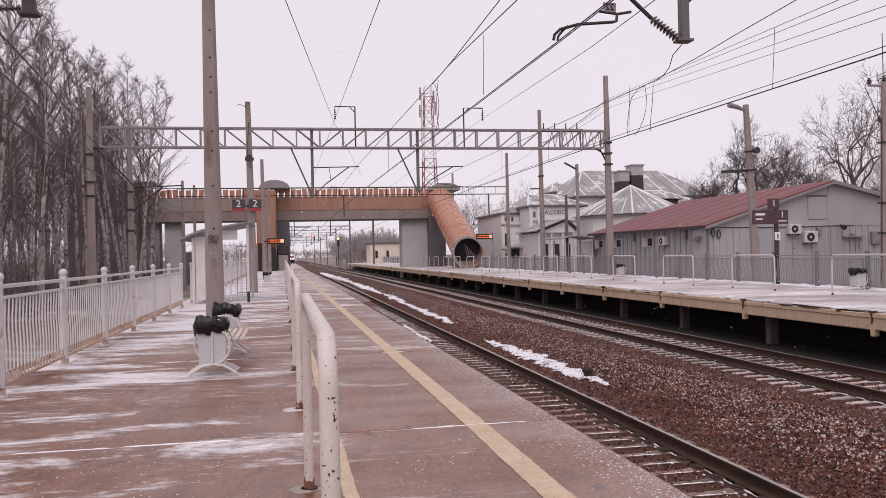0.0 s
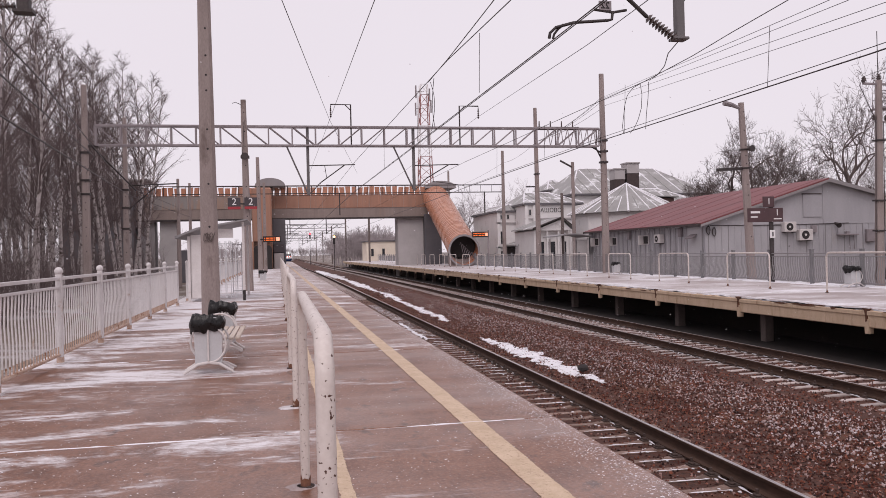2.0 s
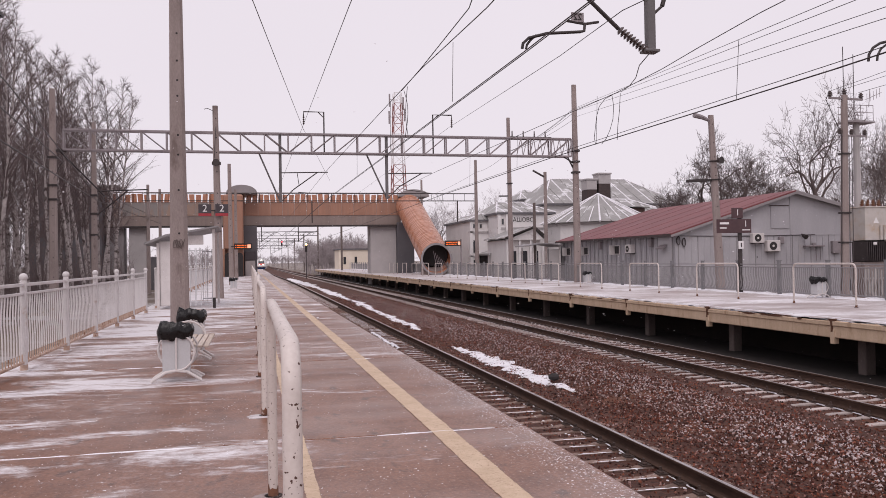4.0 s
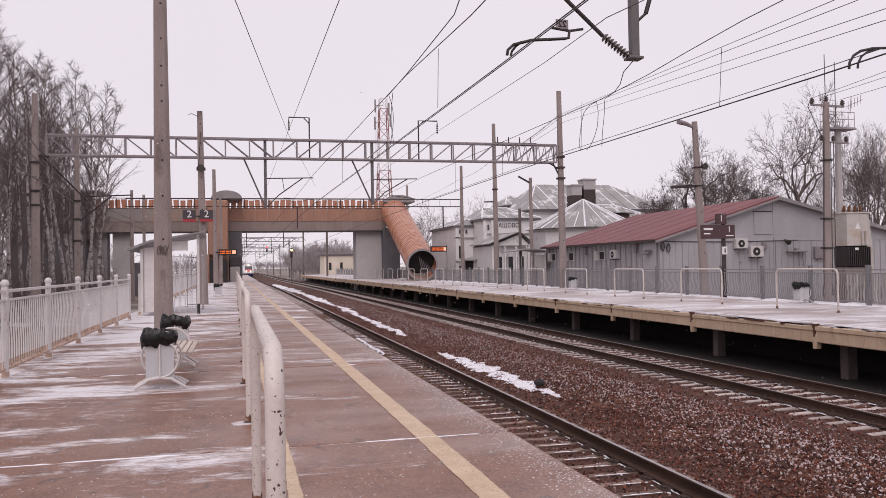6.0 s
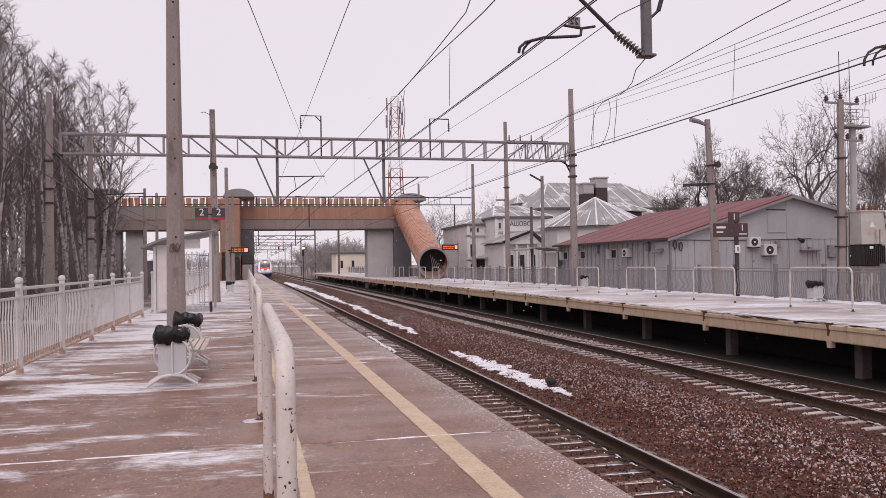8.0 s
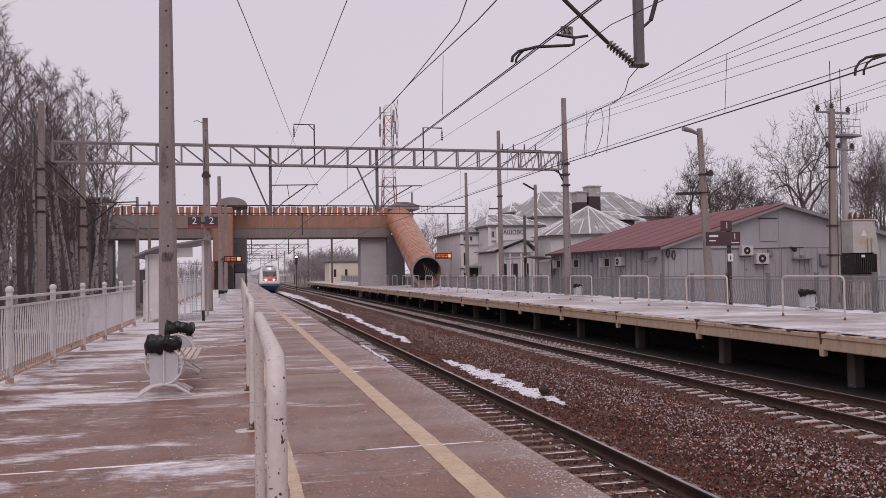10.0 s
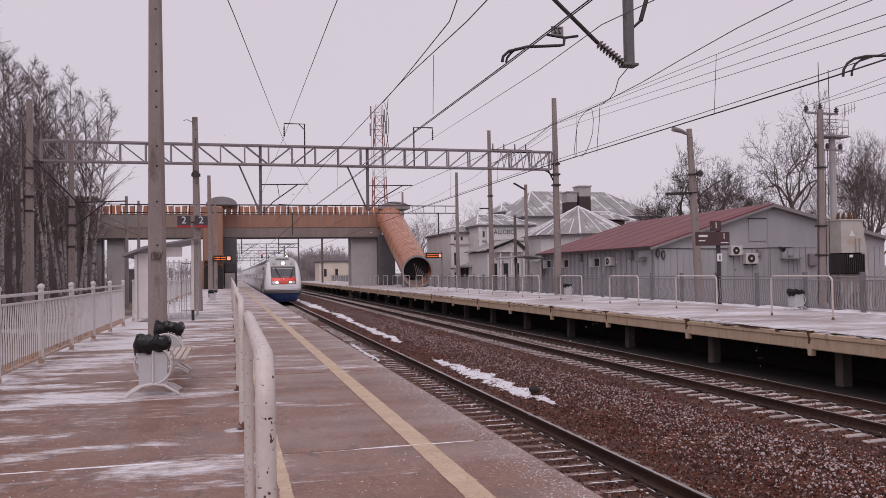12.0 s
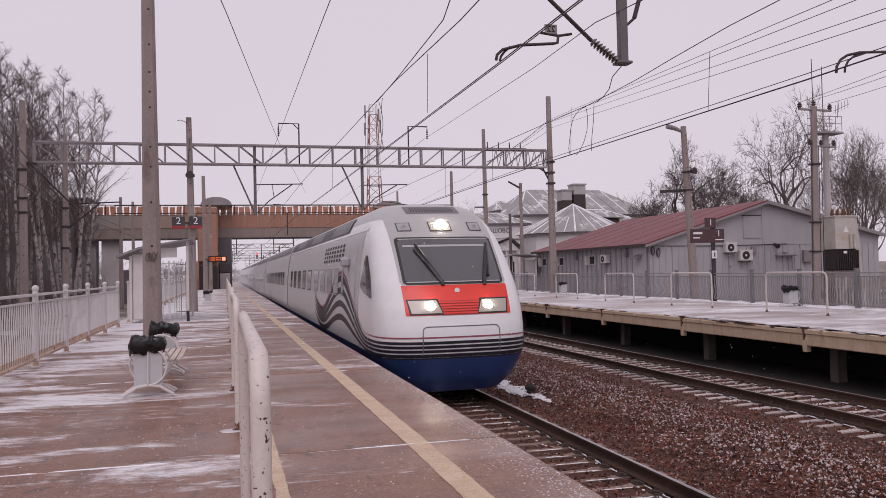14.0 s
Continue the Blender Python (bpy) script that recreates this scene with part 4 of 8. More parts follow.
# snow grit trodden and blown over the platform, past counting
gr = np.random.RandomState(29)
ng = 15000
gx = gr.uniform(-3.4, EDGE_1 - 0.03, ng)
gy = 3.0 + 17 * gr.uniform(0, 1, ng) ** 1.5
edge_pull = gr.uniform(0, 1, ng) < 0.22
gx = np.where(edge_pull, EDGE_1 - 0.03 - np.abs(gr.normal(0, 0.16, ng)), gx)
drift = np.array([noise.noise((a * 0.9, b * 0.7, 21)) for a, b in zip(gx, gy)])
ok = (drift > gr.uniform(-0.35, 0.75, ng)) | edge_pull
gx, gy = gx[ok], gy[ok]
ng = len(gx)
gs_ = gr.uniform(0.0025, 0.0068, (ng, 1, 1)) * gr.uniform(0.6, 1.5, (ng, 1, 3)) * np.array([1.2, 1.2, 0.45])
gv = (octa[None] * gs_ * gr.uniform(0.6, 1.2, (ng, 6, 3)) + np.stack([gx, gy, np.full(ng, 0.002)], -1)[:, None]).reshape(-1, 3)
gf_ = (tri[None] + 6 * np.arange(ng)[:, None, None]).reshape(-1, 3)
me = bpy.data.meshes.new("snow_grit")
me.from_pydata(gv.tolist(), [], gf_.tolist())
me.materials.append(M_snow)
tagged(new("snow_grit", me), "frozen snow grit scattered over the platform", "snow", kind="stuff")

# ---------------------------------------------------------------- poles and overhead line


def concrete_pole(x, y, z0, z1, w0, w1, label, name="concrete_pole", material=None, lean=(0, 0), holes=True, group=""):
    t = thing(name, label, "pole", (x, y, z0), group=group)
    t.rotation_euler = (radians(lean[0]), radians(lean[1]), 0)
    h = z1 - z0
    g = Geo()
    n, m = 8, 12
    vs = []
    for j in range(m + 1):
        w = (w0 + (w1 - w0) * j / m) / 2
        c = w * 0.62
        for a, b in ((w, -c), (w, c), (c, w), (-c, w), (-w, c), (-w, -c), (-c, -w), (c, -w)):
            vs.append((a, b * 0.8, h * j / m))
    g.add(vs, [(j * n + i, j * n + (i + 1) % n, (j + 1) * n + (i + 1) % n, (j + 1) * n + i) for j in range(m) for i in range(n)] + [tuple(range(n))[::-1], tuple(range(m * n, m * n + n))])
    part("shaft", g, material or M_concrete, t)
    if holes:
        for z in (2.4, 3.5, 4.4, 4.9, 5.9, 6.3, 6.8, 7.5, 8.4, 9.3):
            if z < h - 0.4:
                b = Geo()
                wz = (w0 + (w1 - w0) * z / h) / 2
                b.cyl((0.02, -wz * 0.8 - 0.004, z), (0.02, -wz * 0.8 + 0.02, z), 0.028, n=10)
                part("bolt_hole", b, M_dark, t)
    return t


def pole_band(t, z, r, h=0.07):
    g = Geo()
    g.box(-r, -r * 0.85, z - h / 2, r, r * 0.85, z + h / 2, 0.01)
    return part("steel_band", g, M_dark_steel, t)


near_pole = concrete_pole(-1.80, 21.8, 0, 12.5, 0.46, 0.24, "tapered grey concrete pole with bolt holes and scrawled paint", lean=(0, -0.1))
g = Geo()  # illegible scrawl
g.tube([(-0.13 + 0.27 * (k / 40) + 0.035 * math.sin(k * 0.9), -0.197, 2.13 + 0.11 * math.sin(k * 0.72) + 0.03 * math.sin(k * 2.1)) for k in range(41)], 0.009, 4)
part("scrawl", g, M_concrete_d, near_pole, "illegible dark paint scrawl")

p2 = concrete_pole(-1.50, 39.5, 0, 9.0, 0.40, 0.24, "concrete pole carrying two platform-number plates and a loudspeaker", lean=(0, -0.6))
g = Geo()
g.cyl((0, -0.16, 6.3), (0.0, -0.42, 6.3), 0.06, 0.17, 12)
part("loudspeaker", g, M_dark_steel, p2, "dark horn loudspeaker", True)
g = Geo()
g.tube([(-0.1, -0.1, 8.75), (-0.35, -0.2, 8.85), (-0.5, -0.2, 8.8)], 0.015, 5)
part("bracket", g, M_dark_steel, p2)
pole_band(p2, 6.3, 0.2, 0.12)
g = Geo()
g.cyl((0.02, -0.2, 8.0), (-0.10, -0.22, 6.4), 0.018, n=5)
part("cable", g, M_wire, p2)


def number_plate(x, y, z, digit, w=0.58, h=0.55):
    t = thing("platform_number_sign", "dark square plate with a white platform number and red stripe", "sign", (x, y, z), group="platform number signs")
    g = Geo()
    g.box(-w / 2, -0.02, -h / 2, w / 2, 0.02, h / 2, 0.006)
    part("plate", g, M_signdark, t)
    g = Geo()
    g.box(-w / 2 + 0.002, -0.026, -h / 2 + 0.002, w / 2 - 0.002, -0.0205, -h / 2 + 0.13)
    part("stripe", g, M_signred, t, "red stripe")
    lettering("digit", digit, 0.46, M_sign_white, t, pose(0, -0.027, 0.07, *FACE), "white digit")
    return t


number_plate(-2.10, 39.28, 4.10, "2", 0.58)
number_plate(-1.34, 39.22, 4.10, "2", 0.58)
g = Geo()
g.box(-2.3, 39.31, 4.05, -1.2, 39.35, 4.12)
solid("sign_bracket", g, M_dark_steel, "steel strap that holds the number plates", "bracket")

p3 = concrete_pole(-1.50, 62.5, 0, 9.0, 0.38, 0.24, "slim concrete lamp pole on the platform", lean=(0, -0.5))
concrete_pole(-1.55, 84.0, 0, 9.0, 0.38, 0.24, "slim concrete lamp pole on the platform")


def led_display(x, y, z, w, h):
    t = thing("departure_display", "black hanging departure board with amber LED text", "display", (x, y, z), group="departure displays")
    g = Geo()
    g.box(-w / 2, -0.12, -h / 2, w / 2, 0.12, h / 2, 0.02)
    part("housing", g, M_dark, t)
    k = 0
    for row in range(2):
        xx = -w / 2 + 0.1
        while xx < w / 2 - 0.42:
            ln = 0.06 + 0.07 * ((k * 7) % 4)
            g = Geo()
            zz = h * (0.17 - 0.34 * row)
            g.box(xx, -0.128, zz - h * 0.075, min(xx + ln, w / 2 - 0.4), -0.122, zz + h * 0.075)
            part("text_bar", g, M_led, t)
            xx += ln + 0.05
            k += 1
    g = Geo()
    g.box(w / 2 - 0.33, -0.128, -h * 0.3, w / 2 - 0.08, -0.122, h * 0.3)
    part("clock_panel", g, glow("pale_led", (1.0, 0.45, 0.28), 0.6), t)
    return t


led_display(-0.65, 62.2, 2.86, 1.3, 0.44)
g = Geo()
g.cyl((-1.5, 62.4, 2.86), (-1.28, 62.25, 2.86), 0.04, n=8)
solid("display_bracket", g, M_dark_steel, "steel arm that holds the departure display", "bracket")
dr = led_display(19.75, 80, 3.27, 1.65, 0.56)
g = Geo()
g.cyl((20.62, 80.1, 0), (20.62, 80.1, 3.7), 0.07, n=10)
solid("display_post", g, M_steel, "thin steel post of the departure display", "post")

pb = concrete_pole(20.75, 50.0, -0.4, 12.95, 0.46, 0.28, "tall concrete catenary mast at the end of the lattice beam", lean=(0, -0.25), group="catenary masts")
for z in (7.6, 8.3, 9.0):
    pole_band(pb, z, 0.25, 0.12)
pc = concrete_pole(21.05, 65.0, -0.4, 13.4, 0.42, 0.26, "tall concrete catenary mast beside the station", lean=(0, -0.3), group="catenary masts")
pole_band(pc, 8.3, 0.22, 0.1)
g = Geo()
g.box(-0.95, -0.06, 7.2, 0.1, 0.06, 7.3)
part("bracket", g, M_dark_steel, pc)
pl = concrete_pole(-10.95, 50.0, -1.4, 11.7, 0.50, 0.30, "tall concrete catenary mast at the forest edge", lean=(0, 0.1), group="catenary masts")
for z in (6.8, 7.6, 9.2):
    pole_band(pl, z, 0.25, 0.12)
pl2 = concrete_pole(-10.9, 62.0, -1.4, 11.8, 0.46, 0.28, "weathered concrete mast with a steel cantilever", lean=(0, 0.2), material=M_concrete, group="catenary masts")
for z in (5.2, 6.7, 8.0):
    pole_band(pl2, z, 0.24, 0.14)
g = Geo()
g.cyl((0.2, 0, 8.3), (3.6, 0, 8.45), 0.045, n=6)
g.cyl((0.2, 0, 6.6), (2.3, 0, 8.4), 0.05, n=6)
g.cyl((0.9, 0, 8.35), (1.3, 0, 7.4), 0.03, n=6)
part("cantilever", g, M_dark_steel, pl2)
for x, y, z1 in ((-10.3, 88, 9.8), (-10.4, 100, 10.4), (23.1, 83, 12.1), (24.5, 118, 13.5), (-10.8, 130, 11)):
    concrete_pole(x, y, -1.4, z1, 0.42, 0.26, "concrete catenary mast along the line", holes=False, group="catenary masts")


def insulator(p, q, r=0.055, n=7):
    p, q = Vector(p), Vector(q)
    g = Geo()
    g.cyl(p, q, 0.022, n=8)
    for i in range(n):
        c = p.lerp(q, (i + 0.5) / n)
        d = (q - p).normalized() * ((q - p).length / n * 0.28)
        g.cyl(c - d, c + d, r, r * 0.55, 10)
    return g


def lattice_beam(y, x0, x1, z0, z1, fine=True):
    t = thing("lattice_beam", "galvanised steel lattice beam that spans the tracks", "catenary portal", (0, y, 0), group="catenary portals")
    for z, nm in ((z0, "bottom_chord"), (z1, "top_chord")):
        for dy in (-0.22, 0.22):
            g = Geo()
            g.box(x0, dy - 0.055, z - 0.055, x1, dy + 0.055, z + 0.055, 0.01)
            part(nm, g, M_steel, t)
    k = round((x1 - x0) / 1.42)
    step = (x1 - x0) / k
    mid = k * 0.39
    joined = Geo()
    for i in range(k + 1):
        x = x0 + step * i
        for dy in (-0.22, 0.22):
            if fine and dy < 0:
                g = Geo()
                g.box(x - 0.04, dy - 0.03, z0, x + 0.04, dy + 0.03, z1)
                part("upright", g, M_steel, t)
                if i < k:
                    a, b = ((z1, z0) if i < mid else (z0, z1))
                    g = Geo()
                    g.cyl((x, dy, a), (x + step, dy, b), 0.032, n=6)
                    part("diagonal", g, M_steel, t)
            else:
                joined.box(x - 0.04, dy - 0.03, z0, x + 0.04, dy + 0.03, z1)
                if i < k:
                    a, b = ((z1, z0) if i < mid else (z0, z1))
                    joined.cyl((x, dy, a), (x + step, dy, b), 0.03, n=5)
        joined.cyl((x, -0.22, z0), (x, 0.22, z0), 0.02, n=4)
        joined.cyl((x, -0.22, z1), (x, 0.22, z1), 0.02, n=4)
    tagged(part("rear_bracing", joined, M_steel, t), kind="stuff")
    return t


def hanging_post(t, x, z0, z1, side, track_x, big=0.085):
    """A drop post under the beam, its brace, cantilever and insulator towards the track."""
    g = Geo()
    g.box(x - big, -big, z0, x + big, big, z1, 0.01)
    part("drop_post", g, M_post_paint, t)
    g = Geo()
    g.cyl((x - side * 1.25, 0, 8.2), (x - side * 0.05, 0, z0 + 0.1), 0.05, n=6)
    part("post_brace", g, M_post_paint, t)
    g = Geo()
    g.cyl((x, 0, 7.02), (x + side * 2.85, 0, 7.08), 0.032, n=6)
    part("cantilever", g, M_dark_steel, t)
    g = Geo()
    g.cyl((x + side * 0.75, 0, z0 + 0.75), (x + side * 2.2, 0, 7.05), 0.035, n=6)
    g.cyl((x + side * 1.0, 0, 7.02), (x + side * 1.1, 0, z0 + 1.05), 0.02, n=5)
    part("strut", g, M_dark_steel, t)
    part("insulator", insulator((x + side * 0.1, 0, z0 + 0.08), (x + side * 0.75, 0, z0 + 0.75)), M_insul, t)
    g = Geo()
    g.cyl((x + side * 1.05, 0, z0 + 0.6), (track_x, 0, 5.75), 0.02, n=5)
    g.cyl((track_x, 0, 5.75), (track_x, 0, 5.4), 0.015, n=5)
    part("steady_arm", g, M_dark_steel, t)


def horn(t, x, side):
    g = Geo()
    g.tube([(x, 0, 8.2), (x, 0, 10.75), (x + side * 1.22, 0, 10.75), (x + side * 1.22, 0, 10.45)], 0.045, 6)
    g.cyl((x, 0, 10.4), (x + side * 0.35, 0, 10.75), 0.03, n=5)
    part("horn_frame", g, M_dark_steel, t)
    part("insulator", insulator((x + side * 1.22, 0, 10.45), (x + side * 1.22, 0, 9.95), 0.07, 4), M_insul, t)


portal = lattice_beam(50.0, -10.35, 20.35, 8.22, 9.36)
for k in range(9):
    x = 16.6 + 0.44 * k
    for a, b in (((x, 8.22), (x + 0.30, 9.36)), ((x + 0.30, 9.36), (x + 0.44, 8.22))):
        g = Geo()
        g.cyl((a[0], -0.24, a[1]), (b[0], -0.24, b[1]), 0.026, n=5)
        part("end_lacing", g, M_steel, portal)
hanging_post(portal, 1.72, 5.25, 9.36, 1, TRACK_1)
hanging_post(portal, 8.20, 5.45, 9.36, 1, TRACK_2)
horn(portal, 4.37, -1)
horn(portal, 11.18, 1)
g = Geo()
g.cyl((20.2, 0, 8.15), (20.7, 0, 7.2), 0.05, n=6)
g.cyl((19.9, 0, 8.2), (20.7, 0, 7.75), 0.04, n=6)
g.box(16.2, -0.2, 9.41, 19.0, 0.2, 9.46)
part("end_bracket", g, M_dark_steel, portal)
for k in range(4):
    g = Geo()
    g.cyl((16.4 + 0.75 * k, 0, 9.46), (16.4 + 0.75 * k, 0, 9.85), 0.05, 0.035, 8)
    part("pin_insulator", g, M_insul, portal)
g = Geo()
g.cyl((-10.6, 0, 8.2), (-8.2, 0, 5.6), 0.05, n=6)
g.box(-10.9, -0.08, 8.1, -10.2, 0.08, 8.25)
part("end_bracket", g, M_dark_steel, portal)
# the portal overhead, close to the camera: only its hanging arms come into view
over = lattice_beam(14.0, -10.35, 20.35, 8.22, 9.36, fine=False)
concrete_pole(-10.95, 14.0, -1.4, 11.7, 0.50, 0.30, "tall concrete catenary mast at the forest edge", group="catenary masts")
concrete_pole(20.95, 14.0, -0.4, 12.95, 0.46, 0.28, "tall concrete catenary mast behind the far fence", group="catenary masts")
g = Geo()
g.box(7.28, -0.08, 5.47, 7.44, 0.08, 9.36, 0.012)
g.box(7.20, -0.13, 5.45, 7.50, 0.13, 5.50, 0.01)
part("drop_post", g, M_post_paint, over)
g = Geo()
g.cyl((7.62, 0, 6.35), (8.2, 0, 8.2), 0.045, n=8)
g.cyl((7.45, 0, 6.2), (7.62, 0, 6.35), 0.03, n=6)
part("post_brace", g, M_dark_steel, over)
part("insulator", insulator((7.26, 0, 5.49), (6.72, 0, 5.87), 0.095, 9), M_insul, over)
g = Geo()
g.cyl((6.72, 0, 5.87), (4.77, 0, 7.6), 0.04, n=8)
part("strut", g, M_dark_steel, over)
g = Geo()
g.tube([(6.32, 0, 5.98), (6.05, 0, 5.93), (5.70, 0, 5.97)], 0.025, 6)
g.tube([(6.05, 0, 5.95), (6.03, 0, 5.80), (5.95, 0, 5.78), (5.3, 0, 5.72), (4.95, 0, 5.62), (4.84, 0, 5.52), (4.82, 0, 5.42)], 0.028, 8)
g.tube([(5.1, 0, 5.68), (5.0, 0.02, 5.60), (4.92, 0.02, 5.50), (4.90, 0.02, 5.42)], 0.024, 6)
part("registration_arm", g, M_dark_steel, over)
g = Geo()
g.box(5.78, -0.02, 5.96, 6.02, 0.0, 6.13)
part("number_tag", g, M_steel, over)
lettering("tag_digits", "22", 0.17, M_dark, over, pose(5.90, -0.025, 6.045, 90, 0, 180), "painted number seen from behind")
g = Geo()
g.box(-4.02, -0.09, 5.60, -3.84, 0.09, 9.36, 0.012)
g.box(-4.08, -0.12, 5.57, -3.78, 0.12, 5.62)
part("drop_post", g, M_dark_steel, over)
for z in (5.68, 6.02):
    part("insulator", insulator((-4.05, 0, z), (-4.55, 0, z - 0.02), 0.07, 6), M_insul, over)
    g = Geo()
    g.cyl((-4.55, 0, z - 0.02), (-7.2, 0, z + 0.4), 0.035, n=6)
    part("cantilever", g, M_dark_steel, over)
g = Geo()
g.box(14.9, -0.09, 5.5, 15.08, 0.09, 9.36, 0.012)
part("drop_post", g, M_dark_steel, over)
g = Geo()
g.tube([(14.95, 0, 6.08), (12.75, 0, 5.93), (12.45, 0, 5.86), (12.28, 0, 5.76), (12.18, 0, 5.62), (12.16, 0, 5.48)], 0.028, 8)
g.tube([(12.85, 0, 5.92), (12.6, 0, 5.84), (12.46, 0, 5.74), (12.38, 0, 5.60), (12.37, 0, 5.50)], 0.024, 6)
part("registration_arm", g, M_dark_steel, over)

# further portals down the line
for i, yy in enumerate((150, 205, 262, 320, 380)):
    t = thing("lattice_beam", "lattice beam portal further down the line", "catenary portal", (0, yy, 0), group="catenary portals")
    g = Geo()
    for z in (8.2, 9.2):
        g.box(-6, -0.1, z - 0.06, 16, 0.1, z + 0.06)
    for k in range(19):
        g.cyl((-6 + k * 1.2, 0, 8.2 if k % 2 else 9.2), (-4.8 + k * 1.2, 0, 9.2 if k % 2 else 8.2), 0.05, n=4)
    part("beam", g, M_dark_steel, t)
    for x in (-6, 16):
        g = Geo()
        g.box(x - 0.17, -0.17, -1.45, x + 0.17, 0.17, 10.6)
        part("mast", g, M_concrete_d, t)
    for x in (1.7, 8.2):
        g = Geo()
        g.box(x - 0.08, -0.08, 5.3, x + 0.08, 0.08, 9.2)
        g.cyl((x, 0, 7.0), (x + 2.8, 0, 7.0), 0.05, n=5)
        g.cyl((x, 0, 5.5), (x + 2.2, 0, 7.0), 0.05, n=5)
        part("drop_post", g, M_dark_steel, t)


def wire(pts, r, label="thin overhead line wire", sag=0.0, name="wire"):
    out = []
    for a, b in zip(pts, pts[1:]):
        a, b = Vector(a), Vector(b)
        m = 10 if sag else 1
        for i in range(m):
            p = a.lerp(b, i / m)
            p.z -= sag * 4 * (i / m) * (1 - i / m)
            out.append(p)
    out.append(Vector(pts[-1]))
    g = Geo()
    g.tube(out, r, 5)
    return solid(name, g, M_wire, label, "wire", group="overhead wires")


ZC = 5.33
wire([(4.9, -12, ZC), (4.85, 14, ZC + 0.03), (4.5, 50, 5.45), (4.6, 105, 5.4), (4.57, 400, 5.4)], 0.011, "copper contact wire over the near track", name="contact_wire")
wire([(4.95, -12, ZC + 0.02), (4.92, 14, ZC + 0.05), (4.58, 50, 5.47), (4.65, 105, 5.42)], 0.010, "second copper contact wire over the near track", name="contact_wire")
wire([(4.7, -12, 6.5), (4.6, 15.5, 6.6), (4.6, 21.9, 6.88), (4.6, 50, 7.3), (4.6, 105, 7.3), (4.57, 400, 7.3)], 0.012, "messenger wire over the near track", name="messenger_wire")
wire([(3.3, 10, 6.3), (4.6, 16.8, 7.0), (4.6, 21.9, 6.9), (4.6, 24.9, 6.9)], 0.012, "tensioned anchor wire overhead", name="anchor_wire")
wire([(11.4, -12, 5.25), (11.4, 14, 5.30), (11.4, 30, 5.52), (11.4, 50, 5.6), (11.38, 105, 5.45), (11.38, 400, 5.4)], 0.016, "copper contact wire over the far track", name="contact_wire")
wire([(11.5, -12, 5.36), (11.4, 14, 5.42), (11.4, 28, 5.60), (11.4, 50, 5.65)], 0.009, "auxiliary wire over the far track", name="auxiliary_wire")
wire([(11.4, -12, 7.4), (11.4, 16.43, 7.15), (11.4, 19.0, 7.04), (11.4, 21.0, 6.93), (11.4, 24.0, 6.86), (11.4, 28, 6.92), (11.4, 50, 7.2), (11.38, 105, 7.3), (11.38, 400, 7.3)], 0.012, "messenger wire over the far track", name="messenger_wire")
for a, b in (((11.38, 15, 6.70), (20.6, 50, 11.36)), ((11.85, 15, 6.72), (20.6, 50, 11.29)), ((12.49, 15, 6.62), (20.8, 50, 11.25)), ((12.48, 15, 6.39), (21.0, 50, 10.93))):
    a, b = Vector(a), Vector(b)
    wire([a - (b - a) * 0.5, a, b], 0.008, "feeder wire strung to the mast", name="feeder_wire")
    wire([b, (21.05, 65, 10.6), (23.1, 83, 10.8), (24.5, 118, 10.8)], 0.012, "feeder wire strung along the masts", sag=0.3, name="feeder_wire")
wire([(7.1, 10, 6.0), (7.29, 15, 6.55), (8.9, 22.5, 7.56), (12.26, 50, 10.0), (12.3, 105, 9.6)], 0.010, "wire held by the horn insulator", name="feeder_wire")
wire([(-0.6, 6, 3.9 + 1.2), (0.13, 20, 7.84), (3.10, 50, 9.75), (7.5, 80, 9.5)], 0.011, "wire held by the horn insulator", name="feeder_wire")
wire([(2.1, 6, 6.9), (2.42, 20, 7.92), (3.15, 50, 10.0), (2.76, 90, 9.3), (3, 150, 9.2)], 0.011, "wire held by the horn insulator", name="feeder_wire")
wire([(-4.3, 10, 5.25), (-4.4, 14, 5.31), (-5.3, 20, 5.75), (-11.0, 62, 7.0), (-11, 100, 7.2)], 0.018, "line wire along the forest edge", name="feeder_wire")
wire([(-4.3, 10, 3.9), (-4.4, 14, 4.0), (-10.6, 62, 6.2), (-10.4, 100, 6.4)], 0.020, "line wire along the forest edge", name="feeder_wire")
wire([(-4.45, 14, 4.73), (-7.5, 36, 5.9), (-10.9, 50, 6.6)], 0.018, "line wire along the forest edge", name="feeder_wire")


def dropper(x, y, z0, z1, dx=0.0):
    wire([(x, y, z0), (x + dx, y + 0.15, z1)], 0.007, "thin dropper between messenger and contact wire", name="dropper")


dropper(4.6, 18.25, 6.65, 5.30)
dropper(4.6, 27, 6.95, 5.36)
dropper(4.6, 36, 7.05, 5.4)
dropper(11.4, 17.29, 6.75, 5.33)
dropper(11.4, 25.5, 7.05, 5.45)
dropper(11.4, 34, 7.03, 5.55)
dropper(11.4, 42, 7.1, 5.58)


def loop(x, y, z0, z1, w):
    pts = [(x + 0.05, y + w * math.sin(math.pi * i / 12) * (1 if i < 99 else 0), z0 + (z1 - z0) * i / 12) for i in range(13)]
    wire(pts, 0.010, "slack jumper loop between the wires", name="jumper_wire")


